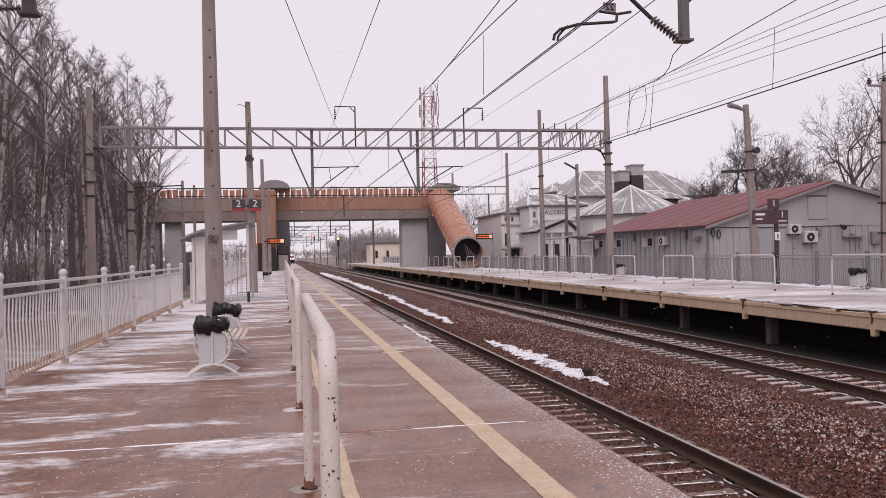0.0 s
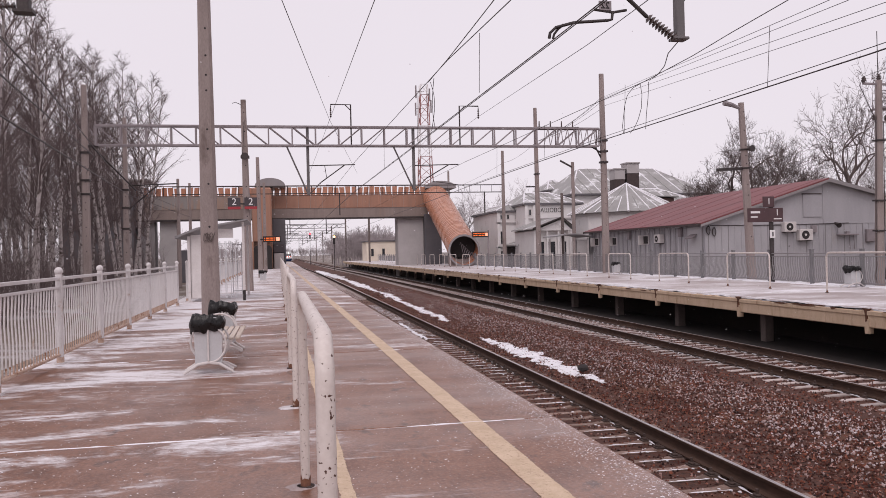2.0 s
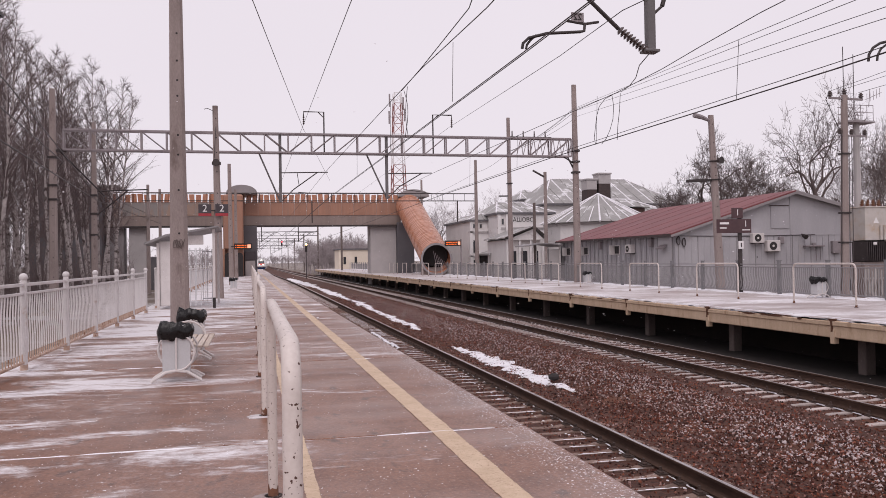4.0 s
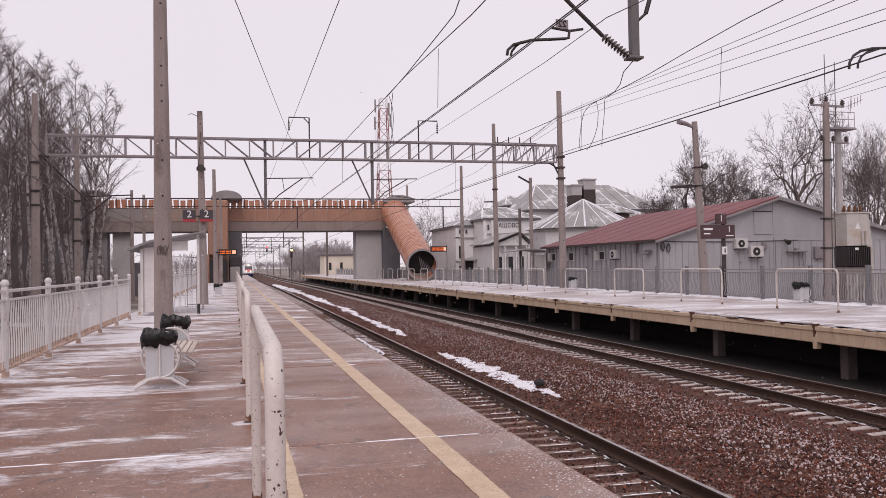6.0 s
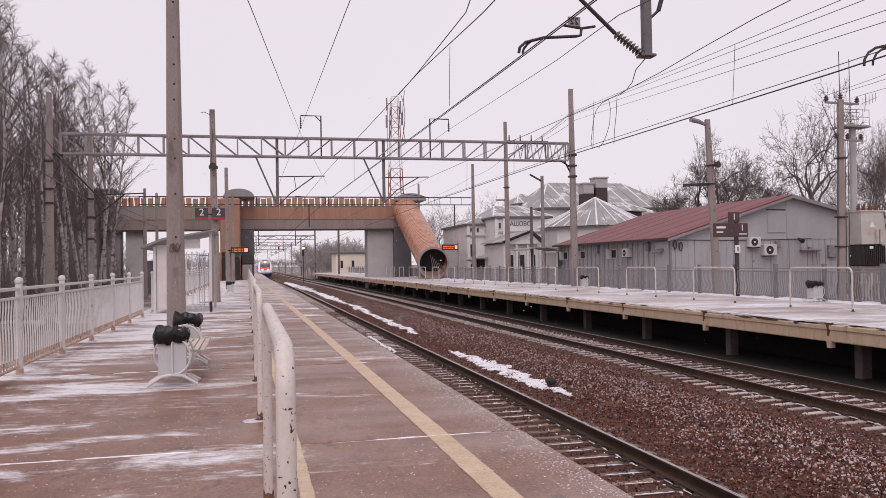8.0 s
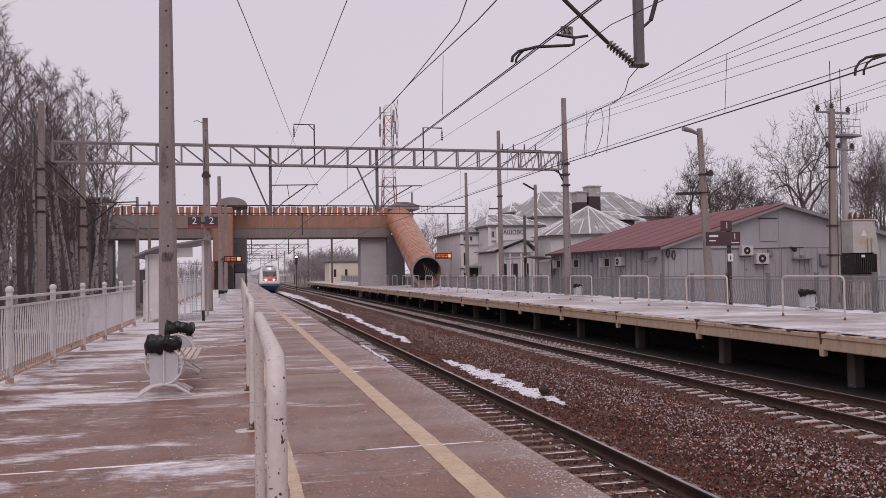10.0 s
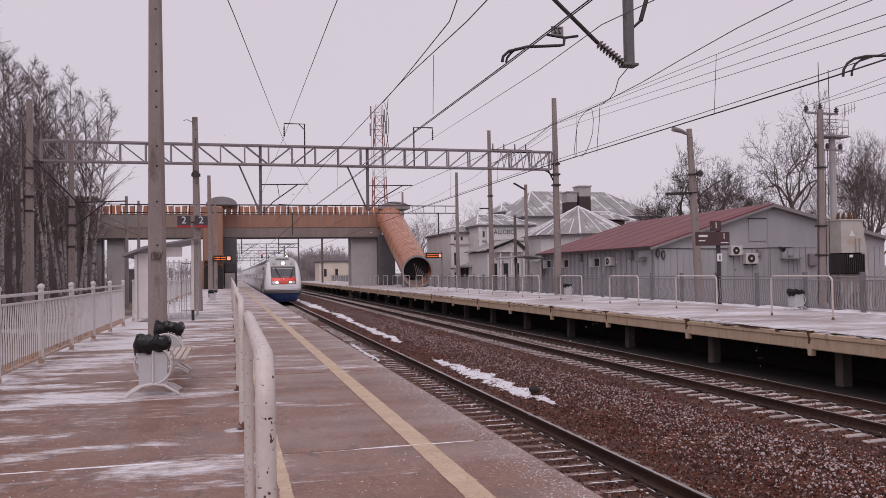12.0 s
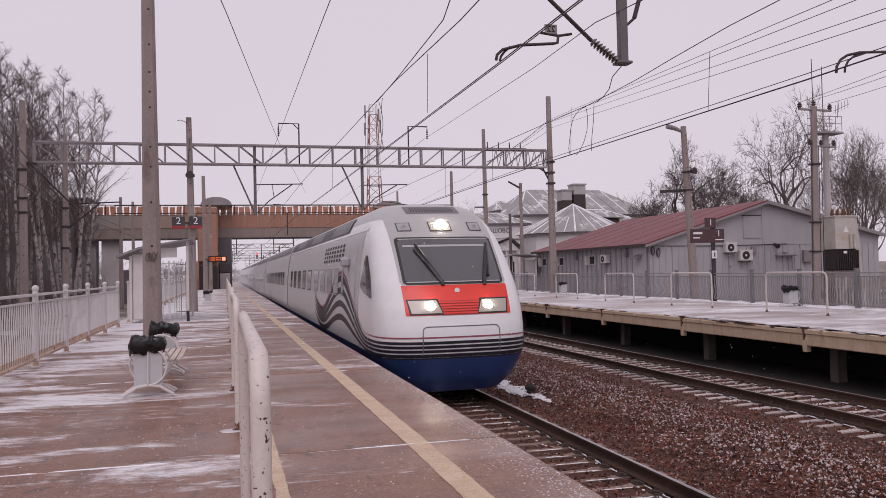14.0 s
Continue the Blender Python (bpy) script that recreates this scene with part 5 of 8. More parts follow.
loop(4.6, 24.2, 6.88, 5.36, 0.35)
loop(4.6, 24.8, 6.88, 5.36, -0.6)
for pts in ([(24.39, 6.86), (24.95, 6.84), (25.4, 6.68), (25.62, 6.39), (25.75, 6.0), (25.85, 5.7), (25.75, 5.45)],
            [(24.39, 6.86), (24.28, 6.5), (24.35, 6.07), (24.6, 5.75), (24.9, 5.52), (25.25, 5.40)],
            [(23.78, 6.8), (23.85, 6.3), (24.0, 5.8), (24.07, 5.35)]):
    wire([(11.42, a, b) for a, b in pts], 0.010, "slack jumper loop between the wires", name="jumper_wire")
wire([(7.36, 14, 5.46), (7.89, 15.5, 5.59), (8.81, 17.5, 5.81), (9.87, 20.0, 6.17), (11.31, 23.5, 6.78)], 0.010, "slack jumper wire between overhead lines", name="jumper_wire")

# ---------------------------------------------------------------- footbridge
BY = 105.0
bridge = thing("footbridge", "covered footbridge with orange panels and a grey girder over the tracks", "footbridge", (0, BY, 0))
g = Geo()
g.box(-17.3, 0, 6.25, 19.0, 3.6, 7.6, 0.05)
part("girder", g, M_girder, bridge, "weathered grey-brown girder")
g = Geo()
g.box(-17.3, -0.12, 6.1, 19.0, 0.15, 6.32)
part("lower_flange", g, M_dark_steel, bridge)
for k in range(24):
    x0 = -17.2 + 1.5 * k
    g = Geo()
    g.box(x0 + 0.015, -0.06, 7.55, x0 + 1.485, 0.04, 9.2, 0.01)
    part("orange_panel", g, M_orange2 if x0 > -2.5 else M_orange3, bridge)
for k in range(49):
    x0 = -17.2 + 0.75 * k
    g = Geo()
    tip = 0.10 * math.sin(k * 0.9)
    g.add([(x0 + 0.03 + a + (tip if z > 9.5 else 0), y, z) for z in (9.25, 10.22 + 0.07 * math.sin(k * 1.7)) for y in (0.0, 0.06) for a in (0.0, 0.60)], [(0, 1, 3, 2), (4, 6, 7, 5), (0, 4, 5, 1), (2, 3, 7, 6), (0, 2, 6, 4), (1, 5, 7, 3)])
    part("roof_panel", g, M_orange, bridge)
for z, h in ((9.2, 0.035), (10.42, 0.04)):
    g = Geo()
    g.box(-17.3, -0.1, z - h, 19.0, 0.06, z + h)
    part("handrail", g, M_rail_paint, bridge)
for k in range(13):
    g = Geo()
    g.cyl((-17 + 3 * k, -0.03, 9.2), (-17 + 3 * k, -0.03, 10.4), 0.05, n=6)
    part("rail_post", g, M_dark_steel, bridge)
g = Geo()
g.box(-17.3, 3.3, 7.6, 19.0, 3.5, 9.3)
part("rear_parapet", g, M_lgrey_panel, bridge)


def arch_roof(x0, x1, y0, y1, z, rise, name, material, parent):
    g = Geo()
    prof = [(x0, z - 0.1)]
    for i in range(13):
        a = math.pi * i / 12
        prof.append(((x0 + x1) / 2 - (x1 - x0) / 2 * math.cos(a), z + rise * math.sin(a)))
    prof.append((x1, z - 0.1))
    g.extrude(prof, y0, y1)
    return part(name, g, material, parent, smooth=True)


arch_roof(-3.0, 0.7, -2.5, 3.8, 10.2, 1.0, "dome_roof", M_grey_panel, bridge)
arch_roof(18.6, 22.6, -1.0, 3.8, 10.0, 0.85, "dome_roof", M_grey_panel, bridge)
# stair housing over the near platform
stairs = thing("stair_housing", "orange-clad stair housing on the near platform under the bridge", "stair tower", (0, BY, 0))
g = Geo()
g.box(-3.35, -4.0, 3.3, -1.0, -0.2, 9.9, 0.15)
part("orange_cladding", g, M_orange2, stairs)
g = Geo()
g.box(-1.0, -0.3, 0, 0.62, 3.2, 6.25, 0.04)
part("pier", g, M_dgrey_panel, stairs, "dark grey pier")
g = Geo()
g.box(-3.5, -3.9, 0, -3.2, 3, 3.4)
part("side_wall", g, M_orange2, stairs)
# solid dark blocks stand in for the shade inside the archways
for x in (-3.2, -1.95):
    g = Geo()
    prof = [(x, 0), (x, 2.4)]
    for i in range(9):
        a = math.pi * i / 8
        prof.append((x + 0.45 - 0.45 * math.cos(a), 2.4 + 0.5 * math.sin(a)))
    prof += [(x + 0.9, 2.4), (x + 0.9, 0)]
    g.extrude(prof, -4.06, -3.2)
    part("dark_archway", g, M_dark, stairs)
g = Geo()
g.box(-3.35, -3.2, 0, -1.0, -0.3, 3.3)
part("lower_wall", g, M_orange2, stairs)
g = Geo()
g.box(-0.9, -1.2, 2.0, 0.4, -0.4, 3.05, 0.03)
part("kiosk_sign", g, M_signdark, stairs)
g = Geo()
g.box(-0.85, -1.3, 0, 0.35, -0.5, 1.9, 0.03)
part("kiosk_wall", g, M_lgrey_panel, stairs)
# lift tower and annex at the forest side
tower = thing("lift_tower", "dark grey clad tower block at the end of the footbridge", "tower", (0, BY, 0))
g = Geo()
g.box(-25.5, -1.5, -1.5, -17.4, 6, 10.8, 0.06)
part("cladding", g, M_dgrey_panel, tower)
for k in range(6):
    g = Geo()
    g.box(-25.4 + 1.35 * k, -1.53, -1.4, -25.4 + 1.35 * k + 1.31, -1.505, 10.7)
    part("cladding_panel", g, M_dgrey_panel, tower)
g = Geo()
g.box(-19.2, -2.2, 10.9, -15.3, 3, 11.15, 0.04)
g.cyl((-15.6, -2, 9.4), (-15.6, -2, 10.9), 0.08, n=6)
part("roof_canopy", g, M_grey_panel, tower)
for x0, x1, m in ((-17.2, -15.2, M_grey_panel), (-14.6, -12.6, M_lgrey_panel), (-9.8, -8.6, M_lgrey_panel)):
    g = Geo()
    g.box(x0, BY + 0.6, -1.5, x1, BY + 3.0, 6.3, 0.05)
    solid("bridge_pier", g, m, "pale concrete pier under the footbridge", "pier", group="bridge piers")
g = Geo()
g.box(15.0, BY + 0.5, -1.5, 18.4, BY + 3.2, 6.3, 0.05)
solid("bridge_pier", g, M_lgrey_panel, "pale concrete pier under the footbridge", "pier", group="bridge piers")
g = Geo()
g.box(18.4, BY - 0.6, -1.5, 20.6, BY + 3.0, 6.6, 0.05)
solid("bridge_pier", g, M_dgrey_panel, "dark grey clad pier beside the stair tube", "pier", group="bridge piers")

g = Geo()
g.box(-14.0, BY + 1.0, -1.5, -11.4, BY + 1.4, 2.55, 0.03)
solid("low_wall", g, M_dgrey_panel, "low dark grey wall under the footbridge", "wall")

# ribbed stair tube down to the opposite platform
tube = thing("stair_tube", "ribbed orange polycarbonate tube over the stairs to the opposite platform", "stair tube", (0, 0, 0))
A, B = Vector((19.4, 86.0, 1.70)), Vector((19.95, 104.5, 8.65))
RT = 1.70


def tube_ring(c, r, n=28):
    return [(c.x + r * math.cos(2 * math.pi * i / n), c.y, c.z + r * math.sin(2 * math.pi * i / n)) for i in range(n)]


rings = 46
for k in range(rings):
    c0, c1 = A.lerp(B, k / rings), A.lerp(B, (k + 0.72) / rings)
    c2 = A.lerp(B, (k + 1) / rings)
    g = Geo()
    n = 28
    vs = tube_ring(c0, RT) + tube_ring(c1, RT) + tube_ring(c1, RT - 0.07) + tube_ring(c2, RT - 0.07) + tube_ring(c2, RT)
    fs = []
    for b in range(4):
        fs += [(b * n + i, b * n + (i + 1) % n, (b + 1) * n + (i + 1) % n, (b + 1) * n + i) for i in range(n)]
    g.add(vs, fs)
    part("tube_rib", g, M_orange, tube, smooth=True)
g = Geo()
n = 28
vs = tube_ring(A + Vector((0, -0.02, 0)), RT + 0.06) + tube_ring(A + Vector((0, -0.02, 0)), RT - 0.16)
g.add(vs, [(i, (i + 1) % n, n + (i + 1) % n, n + i) for i in range(n)])
part("mouth_frame", g, M_grey_panel, tube, "grey metal rim")
# dark disc across the tube: shade inside it, put into the colour
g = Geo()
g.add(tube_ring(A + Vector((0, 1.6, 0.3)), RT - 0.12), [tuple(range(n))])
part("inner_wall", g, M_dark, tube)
for s in (-1, 1):
    g = Geo()
    g.cyl((A.x + 1.2 * s, A.y - 0.2, 0.9), (A.x + 1.2 * s, A.y + 3.5, 2.0), 0.05, n=6)
    part("handrail", g, M_steel, tube)
for k in range(7):
    g = Geo()
    g.box(A.x - 1.3, A.y + 0.1 + 0.3 * k, 0, A.x + 1.3, A.y + 0.4 + 0.3 * k, 0.16 * (k + 1))
    part("step", g, M_concrete, tube)

for k in range(5):
    g = Geo()
    g.cyl((A.x + 0.2 + 0.22 * k, A.y + 0.35, 0.25 + 0.1 * k), (A.x - 0.25 + 0.22 * k, A.y + 0.5, 2.6 - 0.22 * k), 0.025, n=5)
    part("stair_bar", g, M_steel, tube)

# red and white lattice mast behind the bridge
mast = thing("radio_mast", "red and white lattice radio mast with antennas", "radio mast", (25.0, 140, 0))
for k in range(16):
    z0, z1 = 2 + 1.8 * k, 3.8 + 1.8 * k
    w0, w1 = 1.5 - 0.055 * k, 1.5 - 0.055 * (k + 1)
    g = Geo()
    for sx in (-1, 1):
        for sy in (-1, 1):
            g.cyl((sx * w0, sy * w0, z0), (sx * w1, sy * w1, z1), 0.09, n=5)
        g.cyl((sx * w0, -w0, z0), (-sx * w1, -w1, z1), 0.055, n=4)
        g.cyl((-w0, sx * w0, z0), (-w1, -sx * w1, z1), 0.055, n=4)
    g.cyl((-w1, -w1, z1), (w1, -w1, z1), 0.06, n=4)
    part("mast_section", g, M_red_band if (k // 3) % 2 == 0 else M_sign_white, mast)
g = Geo()
g.box(-1.65, -1.5, -1.5, 1.65, 1.5, 2.02, 0.05)
part("base", g, M_lgrey_panel, mast)
for z, sx in ((29.5, -1.5), (26.5, -1.6), (29, 0.9), (27, 1.1)):
    g = Geo()
    g.box(sx - 0.12, -0.9, z - 1.2, sx + 0.12, -0.7, z + 1.0)
    g.cyl((sx, -0.8, z), (0, -0.6, z), 0.05, n=5)
    part("antenna", g, M_steel, mast)

# ---------------------------------------------------------------- red-roofed shed
shed = thing("shed", "pale grey metal-clad shed with a rust-red roof", "building", (0, 0, 0))
SX0, SX1, SY0, SY1, SZ, PK = 23.9, 40.0, 43.0, 61.0, 2.93, 5.32
SM = 31.75
g = Geo()
g.extrude([(SX0, -1.6), (SX1, -1.6), (SX1, SZ + 0.4), (SM, PK), (SX0, SZ)], SY0, SY1)
part("wall", g, M_shed, shed)
k = 0
x = SX0 + 0.2
while x < SX1:
    g = Geo()
    g.box(x - 0.02, SY0 - 0.022, -1.2, x + 0.02, SY0 + 0.01, 2.75)
    part("siding_rib", g, M_fence_r if k % 3 == 0 else M_shed, shed)
    k += 1
    x += 0.42
y = SY0 + 0.3
while y < SY1:
    g = Geo()
    g.box(SX0 - 0.03, y - 0.035, -1.2, SX0 + 0.01, y + 0.035, SZ - 0.1)
    part("siding_rib", g, M_fence_r if k % 2 else M_shed_pale, shed)
    k += 1
    y += 0.36
g = Geo()
g.box(SX0, SY0 - 0.03, 2.76, SX1, SY0 + 0.01, 2.82)
part("siding_rail", g, M_shed, shed)
g = Geo()
over_x = 0.45
zl = SZ - (PK - SZ) / (SM - SX0) * over_x
g.extrude([(SX0 - over_x, zl + 0.03), (SM, PK + 0.03), (SM, PK + 0.13), (SX0 - over_x, zl + 0.13)], SY0 - 0.35, SY1)
part("roof_slope", g, M_redroof, shed, "rust-red sheet roof with traces of snow")
g = Geo()
g.extrude([(SM, PK + 0.03), (SX1 + 0.5, SZ + 0.25), (SX1 + 0.5, SZ + 0.35), (SM, PK + 0.13)], SY0 - 0.35, SY1)
part("roof_slope", g, M_grey_panel, shed)
g = Geo()
g.extrude([(SX0 - over_x, zl - 0.10), (SM, PK - 0.10), (SX1 + 0.5, SZ + 0.12), (SX1 + 0.5, SZ + 0.26), (SM, PK + 0.04), (SX0 - over_x, zl + 0.04)], SY0 - 0.38, SY0 - 0.33)
part("barge_board", g, M_grey_panel, shed)
y = SY0 + 0.5
while y < SY1:
    a, b = Vector((SX0 - over_x, y, zl + 0.14)), Vector((SM, y, PK + 0.14))
    g = Geo()
    g.cyl(a, b, 0.009, n=4)
    part("roof_seam", g, M_redroof, shed)
    y += 2.4
g = Geo()
g.box(SX0 - 0.5, SY0 - 0.3, zl - 0.02, SX0 - 0.38, SY1, zl + 0.10)
part("gutter", g, M_brickdark, shed)
g = Geo()
g.box(30.2, SY0 - 0.05, 3.16, 31.38, SY0 + 0.01, 4.50, 0.01)
hatch = part("loft_door", g, M_shed, shed)
g = Geo()
g.box(30.15, SY0 - 0.07, 4.50, 31.43, SY0 - 0.0, 4.56)
part("door_lintel", g, M_brickdark, shed)
g = Geo()
g.box(31.52, SY0 - 0.03, -1.2, 31.58, SY0, PK - 0.1)
part("siding_rib", g, M_shed, shed)
# small side windows with a hinged metal hood each
for yy in (50.3, 55.5, 58.9):
    g = Geo()
    g.box(SX0 - 0.05, yy, 1.78, SX0 + 0.02, yy + 0.75, 2.40, 0.01)
    w = part("window", g, M_white, shed)
    g = Geo()
    g.box(SX0 - 0.065, yy + 0.06, 1.84, SX0 - 0.052, yy + 0.69, 2.34)
    part("pane", g, M_dark, w, "dark pane")
    g = Geo()
    g.box(SX0 - 0.42, yy + 0.70, 1.76, SX0, yy + 0.76, 2.40, 0.01)
    part("shutter", g, M_white, w, "white shutter swung open")
# plank door at the near end of the side wall, with a lamp and a fuse box
g = Geo()
g.box(SX0 - 0.05, 43.30, -0.4, SX0 + 0.01, 45.0, 2.72, 0.012)
door = part("door", g, M_shed_pale, shed, "pale sheet-metal door")
for y0, y1, z0, z1 in ((43.22, 43.30, -0.4, 2.80), (45.0, 45.08, -0.4, 2.80), (43.22, 45.08, 2.72, 2.80)):
    g = Geo()
    g.box(SX0 - 0.06, y0, z0, SX0 + 0.01, y1, z1)
    part("door_frame", g, M_fence_r, door)
g = Geo()
g.extrude([(SX0 - 0.40, 2.02), (SX0, 2.28), (SX0, 2.34), (SX0 - 0.42, 2.10)], 43.85, 44.6)
part("lamp_hood", g, M_steel, shed)
for yy, zz in ((45.74, 2.45), (53.2, 2.42)):
    g = Geo()
    g.box(SX0 - 0.20, yy - 0.17, zz - 0.26, SX0, yy + 0.17, zz + 0.26, 0.02)
    part("fuse_box", g, M_steel, shed)
# coils of cable hung at the corner
for xx, zz in ((24.07, 2.50), (24.43, 2.40)):
    g = Geo()
    for k in range(3):
        g.tube([(xx + (0.13 - 0.02 * k) * math.cos(a), SY0 - 0.05 - 0.02 * k, zz + (0.22 + 0.02 * k) * math.sin(a)) for a in [2 * math.pi * i / 18 for i in range(18)]], 0.018, 5, closed=True)
    part("cable_coil", g, M_wire, shed, "black coil of cable")


def ac_unit(x, y, z, face="y", big=1.0):
    t = thing("air_conditioner", "boxy outdoor air-conditioner unit fixed to the shed wall", "air conditioner", (x, y, z), 0 if face == "y" else -90, group="air conditioners")
    big *= 0.82
    w, h, d = 0.95 * big, 0.72 * big, 0.35
    g = Geo()
    g.box(-w / 2, -d, -h / 2, w / 2, 0, h / 2, 0.025)
    part("casing", g, M_white, t)
    g = Geo()
    g.cyl((-0.06 * big, -d - 0.012, 0), (-0.06 * big, -d + 0.01, 0), 0.27 * big, n=20)
    part("fan_grille", g, M_dark, t)
    g = Geo()
    g.cyl((-0.06 * big, -d - 0.02, 0), (-0.06 * big, -d - 0.011, 0), 0.08 * big, n=12)
    part("fan_hub", g, M_white, t)
    g = Geo()
    for s in (-0.3, 0.3):
        g.box(s - 0.02, -d, -h / 2 - 0.05, s + 0.02, 0, -h / 2 - 0.01)
    part("wall_bracket", g, M_dark_steel, t)
    return t


ac_unit(29.15, SY0, 2.60)
ac_unit(30.17, SY0, 2.12, big=1.12)
ac_unit(SX0, 48.45, 2.12, "x", 0.95)
for x, z, w, h in ((30.83, 2.46, 0.30, 0.42), (34.62, 2.0, 0.62, 0.75)):
    g = Geo()
    g.box(x - w / 2, SY0 - 0.2, z - h / 2, x + w / 2, SY0, z + h / 2, 0.02)
    solid("meter_box", g, M_steel, "small grey meter box on the shed wall", "meter box", group="meter boxes")
g = Geo()
g.box(32.35, SY0 - 0.3, 2.04, 33.72, SY0 - 0.05, 2.13, 0.02)
g.box(32.9, SY0 - 0.25, 2.13, 33.1, SY0 - 0.1, 2.28)
for xx in (33.2, 33.5):
    g.cyl((xx, SY0 - 0.08, 2.06), (xx + 0.05, SY0 - 0.08, 1.2), 0.022, n=5)
solid("wall_lamp", g, M_steel, "long grey lamp bracket on the gable wall", "lamp")
g = Geo()
g.cyl((32.31, SY0 - 0.42, 2.62), (32.31, SY0 - 0.12, 2.74), 0.15, 0.09, 10)
g.cyl((32.31, SY0, 2.80), (32.31, SY0 - 0.2, 2.76), 0.05, n=6)
solid("security_lamp", g, M_dark_steel, "small dark security lamp on the gable", "lamp")
# cables along the gable
for z, x0, x1 in ((2.78, 24.2, 33.2), (1.5, 29.2, 29.25)):
    wire([(x0, SY0 - 0.04, z), ((x0 + x1) / 2, SY0 - 0.04, z - 0.06), (x1, SY0 - 0.04, z)], 0.02, "cable clipped to the shed wall", name="cable")

# ---------------------------------------------------------------- station building
station = thing("station_building", "old pale plaster station with snow-dusted hipped metal roofs", "building", (0, 0, 0))


def block(name, x0, x1, y0, y1, z1, parent=station, material=None, z0=-1.6):
    g = Geo()
    g.box(x0, y0, z0, x1, y1, z1, 0.02)
    return part(name, g, material or M_plaster, parent)


def hip_roof(x0, x1, y0, y1, z, rise, inset, parent=station, ridge_axis="x", ov=0.5, seams=1.2, material=None):
    x0, x1, y0, y1 = x0 - ov, x1 + ov, y0 - ov, y1 + ov
    if ridge_axis == "x":
        r0, r1 = (x0 + inset, (y0 + y1) / 2, z + rise), (x1 - inset, (y0 + y1) / 2, z + rise)
    else:
        r0, r1 = ((x0 + x1) / 2, y0 + inset, z + rise), ((x0 + x1) / 2, y1 - inset, z + rise)
    vs = [(x0, y0, z), (x1, y0, z), (x1, y1, z), (x0, y1, z), r0, r1]
    g = Geo()
    if ridge_axis == "x":
        g.add(vs, [(0, 1, 5, 4), (1, 2, 5), (2, 3, 4, 5), (3, 0, 4), (0, 3, 2, 1)])
    else:
        g.add(vs, [(0, 1, 4), (1, 2, 5, 4), (2, 3, 5), (3, 0, 4, 5), (0, 3, 2, 1)])
    roof = part("roof", g, material or M_sroof, parent)
    g = Geo()
    g.box(x0, y0, z - 0.22, x1, y1, z - 0.004)
    part("eave_board", g, M_dgrey_panel, parent)
    # standing seams and snow-filled valleys
    for a, b in ((0, 4), (1, 5) if ridge_axis == "x" else (1, 4), (4, 5)):
        g = Geo()
        g.cyl(vs[a], vs[b], 0.10, n=6)
        part("snow_ridge", g, M_snow, roof)
    n = max(2, int((x1 - x0) / seams))
    for i in range(1, n):
        u = i / n
        p = Vector(vs[0]).lerp(Vector(vs[1]), u)
        top = Vector(vs[4])
        if ridge_axis == "x":
            q = Vector((min(max(p.x, r0[0]), r1[0]), r0[1], r0[2]))
            if p.x < r0[0] or p.x > r1[0]:
                f = (p.x - x0) / inset if p.x < r0[0] else (x1 - p.x) / inset
                q = Vector((p.x, y0 + f * ((y0 + y1) / 2 - y0), z + rise * f))
        else:
            f = 1 - abs(u - 0.5) * 2
            q = Vector((p.x, y0 + inset * f, z + rise * f))
        g = Geo()
        g.cyl(p + Vector((0, 0, 0.02)), q + Vector((0, 0, 0.02)), 0.075, n=5)
        part("roof_seam", g, M_snow if i % 2 else M_sroof, roof)
    return roof


block("wall", 24.8, 28.2, 92.0, 104, 6.25)
hip_roof(24.8, 28.2, 92.0, 104, 6.25, 0.8, 1.5, ridge_axis="y", seams=0.9, ov=0.25)
block("wall", 27.0, 32.8, 88.0, 100, 6.85)
hip_roof(27.0, 33.6, 88.0, 100, 6.85, 1.55, 2.0, seams=1.0, ov=0.25)
block("wall", 34.6, 52.0, 93.0, 108, 8.2)
hip_roof(34.6, 52.0, 93.0, 108, 8.2, 3.75, 3.9, seams=1.25)
block("wall", 34.9, 38.2, 103.0, 110, 9.5)
hip_roof(34.9, 38.2, 103.0, 110, 9.5, 1.5, 1.5, seams=0.8, ov=0.3)
block("wall", 35.6, 47.0, 84.0, 94, 6.2)
hip_roof(35.6, 47.0, 84.0, 94, 6.2, 2.2, 4.0, seams=1.1)
# eight-sided bay with a pointed roof
BAY = Vector((36.05, 81.0, 0))
for r_, z0, z1, nm, mt in ((5.6, -1.6, 5.0, "bay_wall", M_plaster), (5.85, 4.95, 5.2, "bay_cornice", M_lgrey_panel)):
    g = Geo()
    g.extrude([(BAY.x + r_ * math.cos(radians(22.5 + 45 * i)), BAY.y + r_ * math.sin(radians(22.5 + 45 * i))) for i in range(8)], z0, z1, "z")
    part(nm, g, mt, station)
ring = [Vector((BAY.x + 6.25 * math.cos(radians(22.5 + 45 * i)), BAY.y + 6.25 * math.sin(radians(22.5 + 45 * i)), 5.22)) for i in range(8)]
apex = Vector((BAY.x, BAY.y, 8.45))
g = Geo()
g.add([*ring, apex], [(i, (i + 1) % 8, 8) for i in range(8)] + [tuple(range(8))[::-1]])
bay_roof = part("roof", g, M_sroof, station)
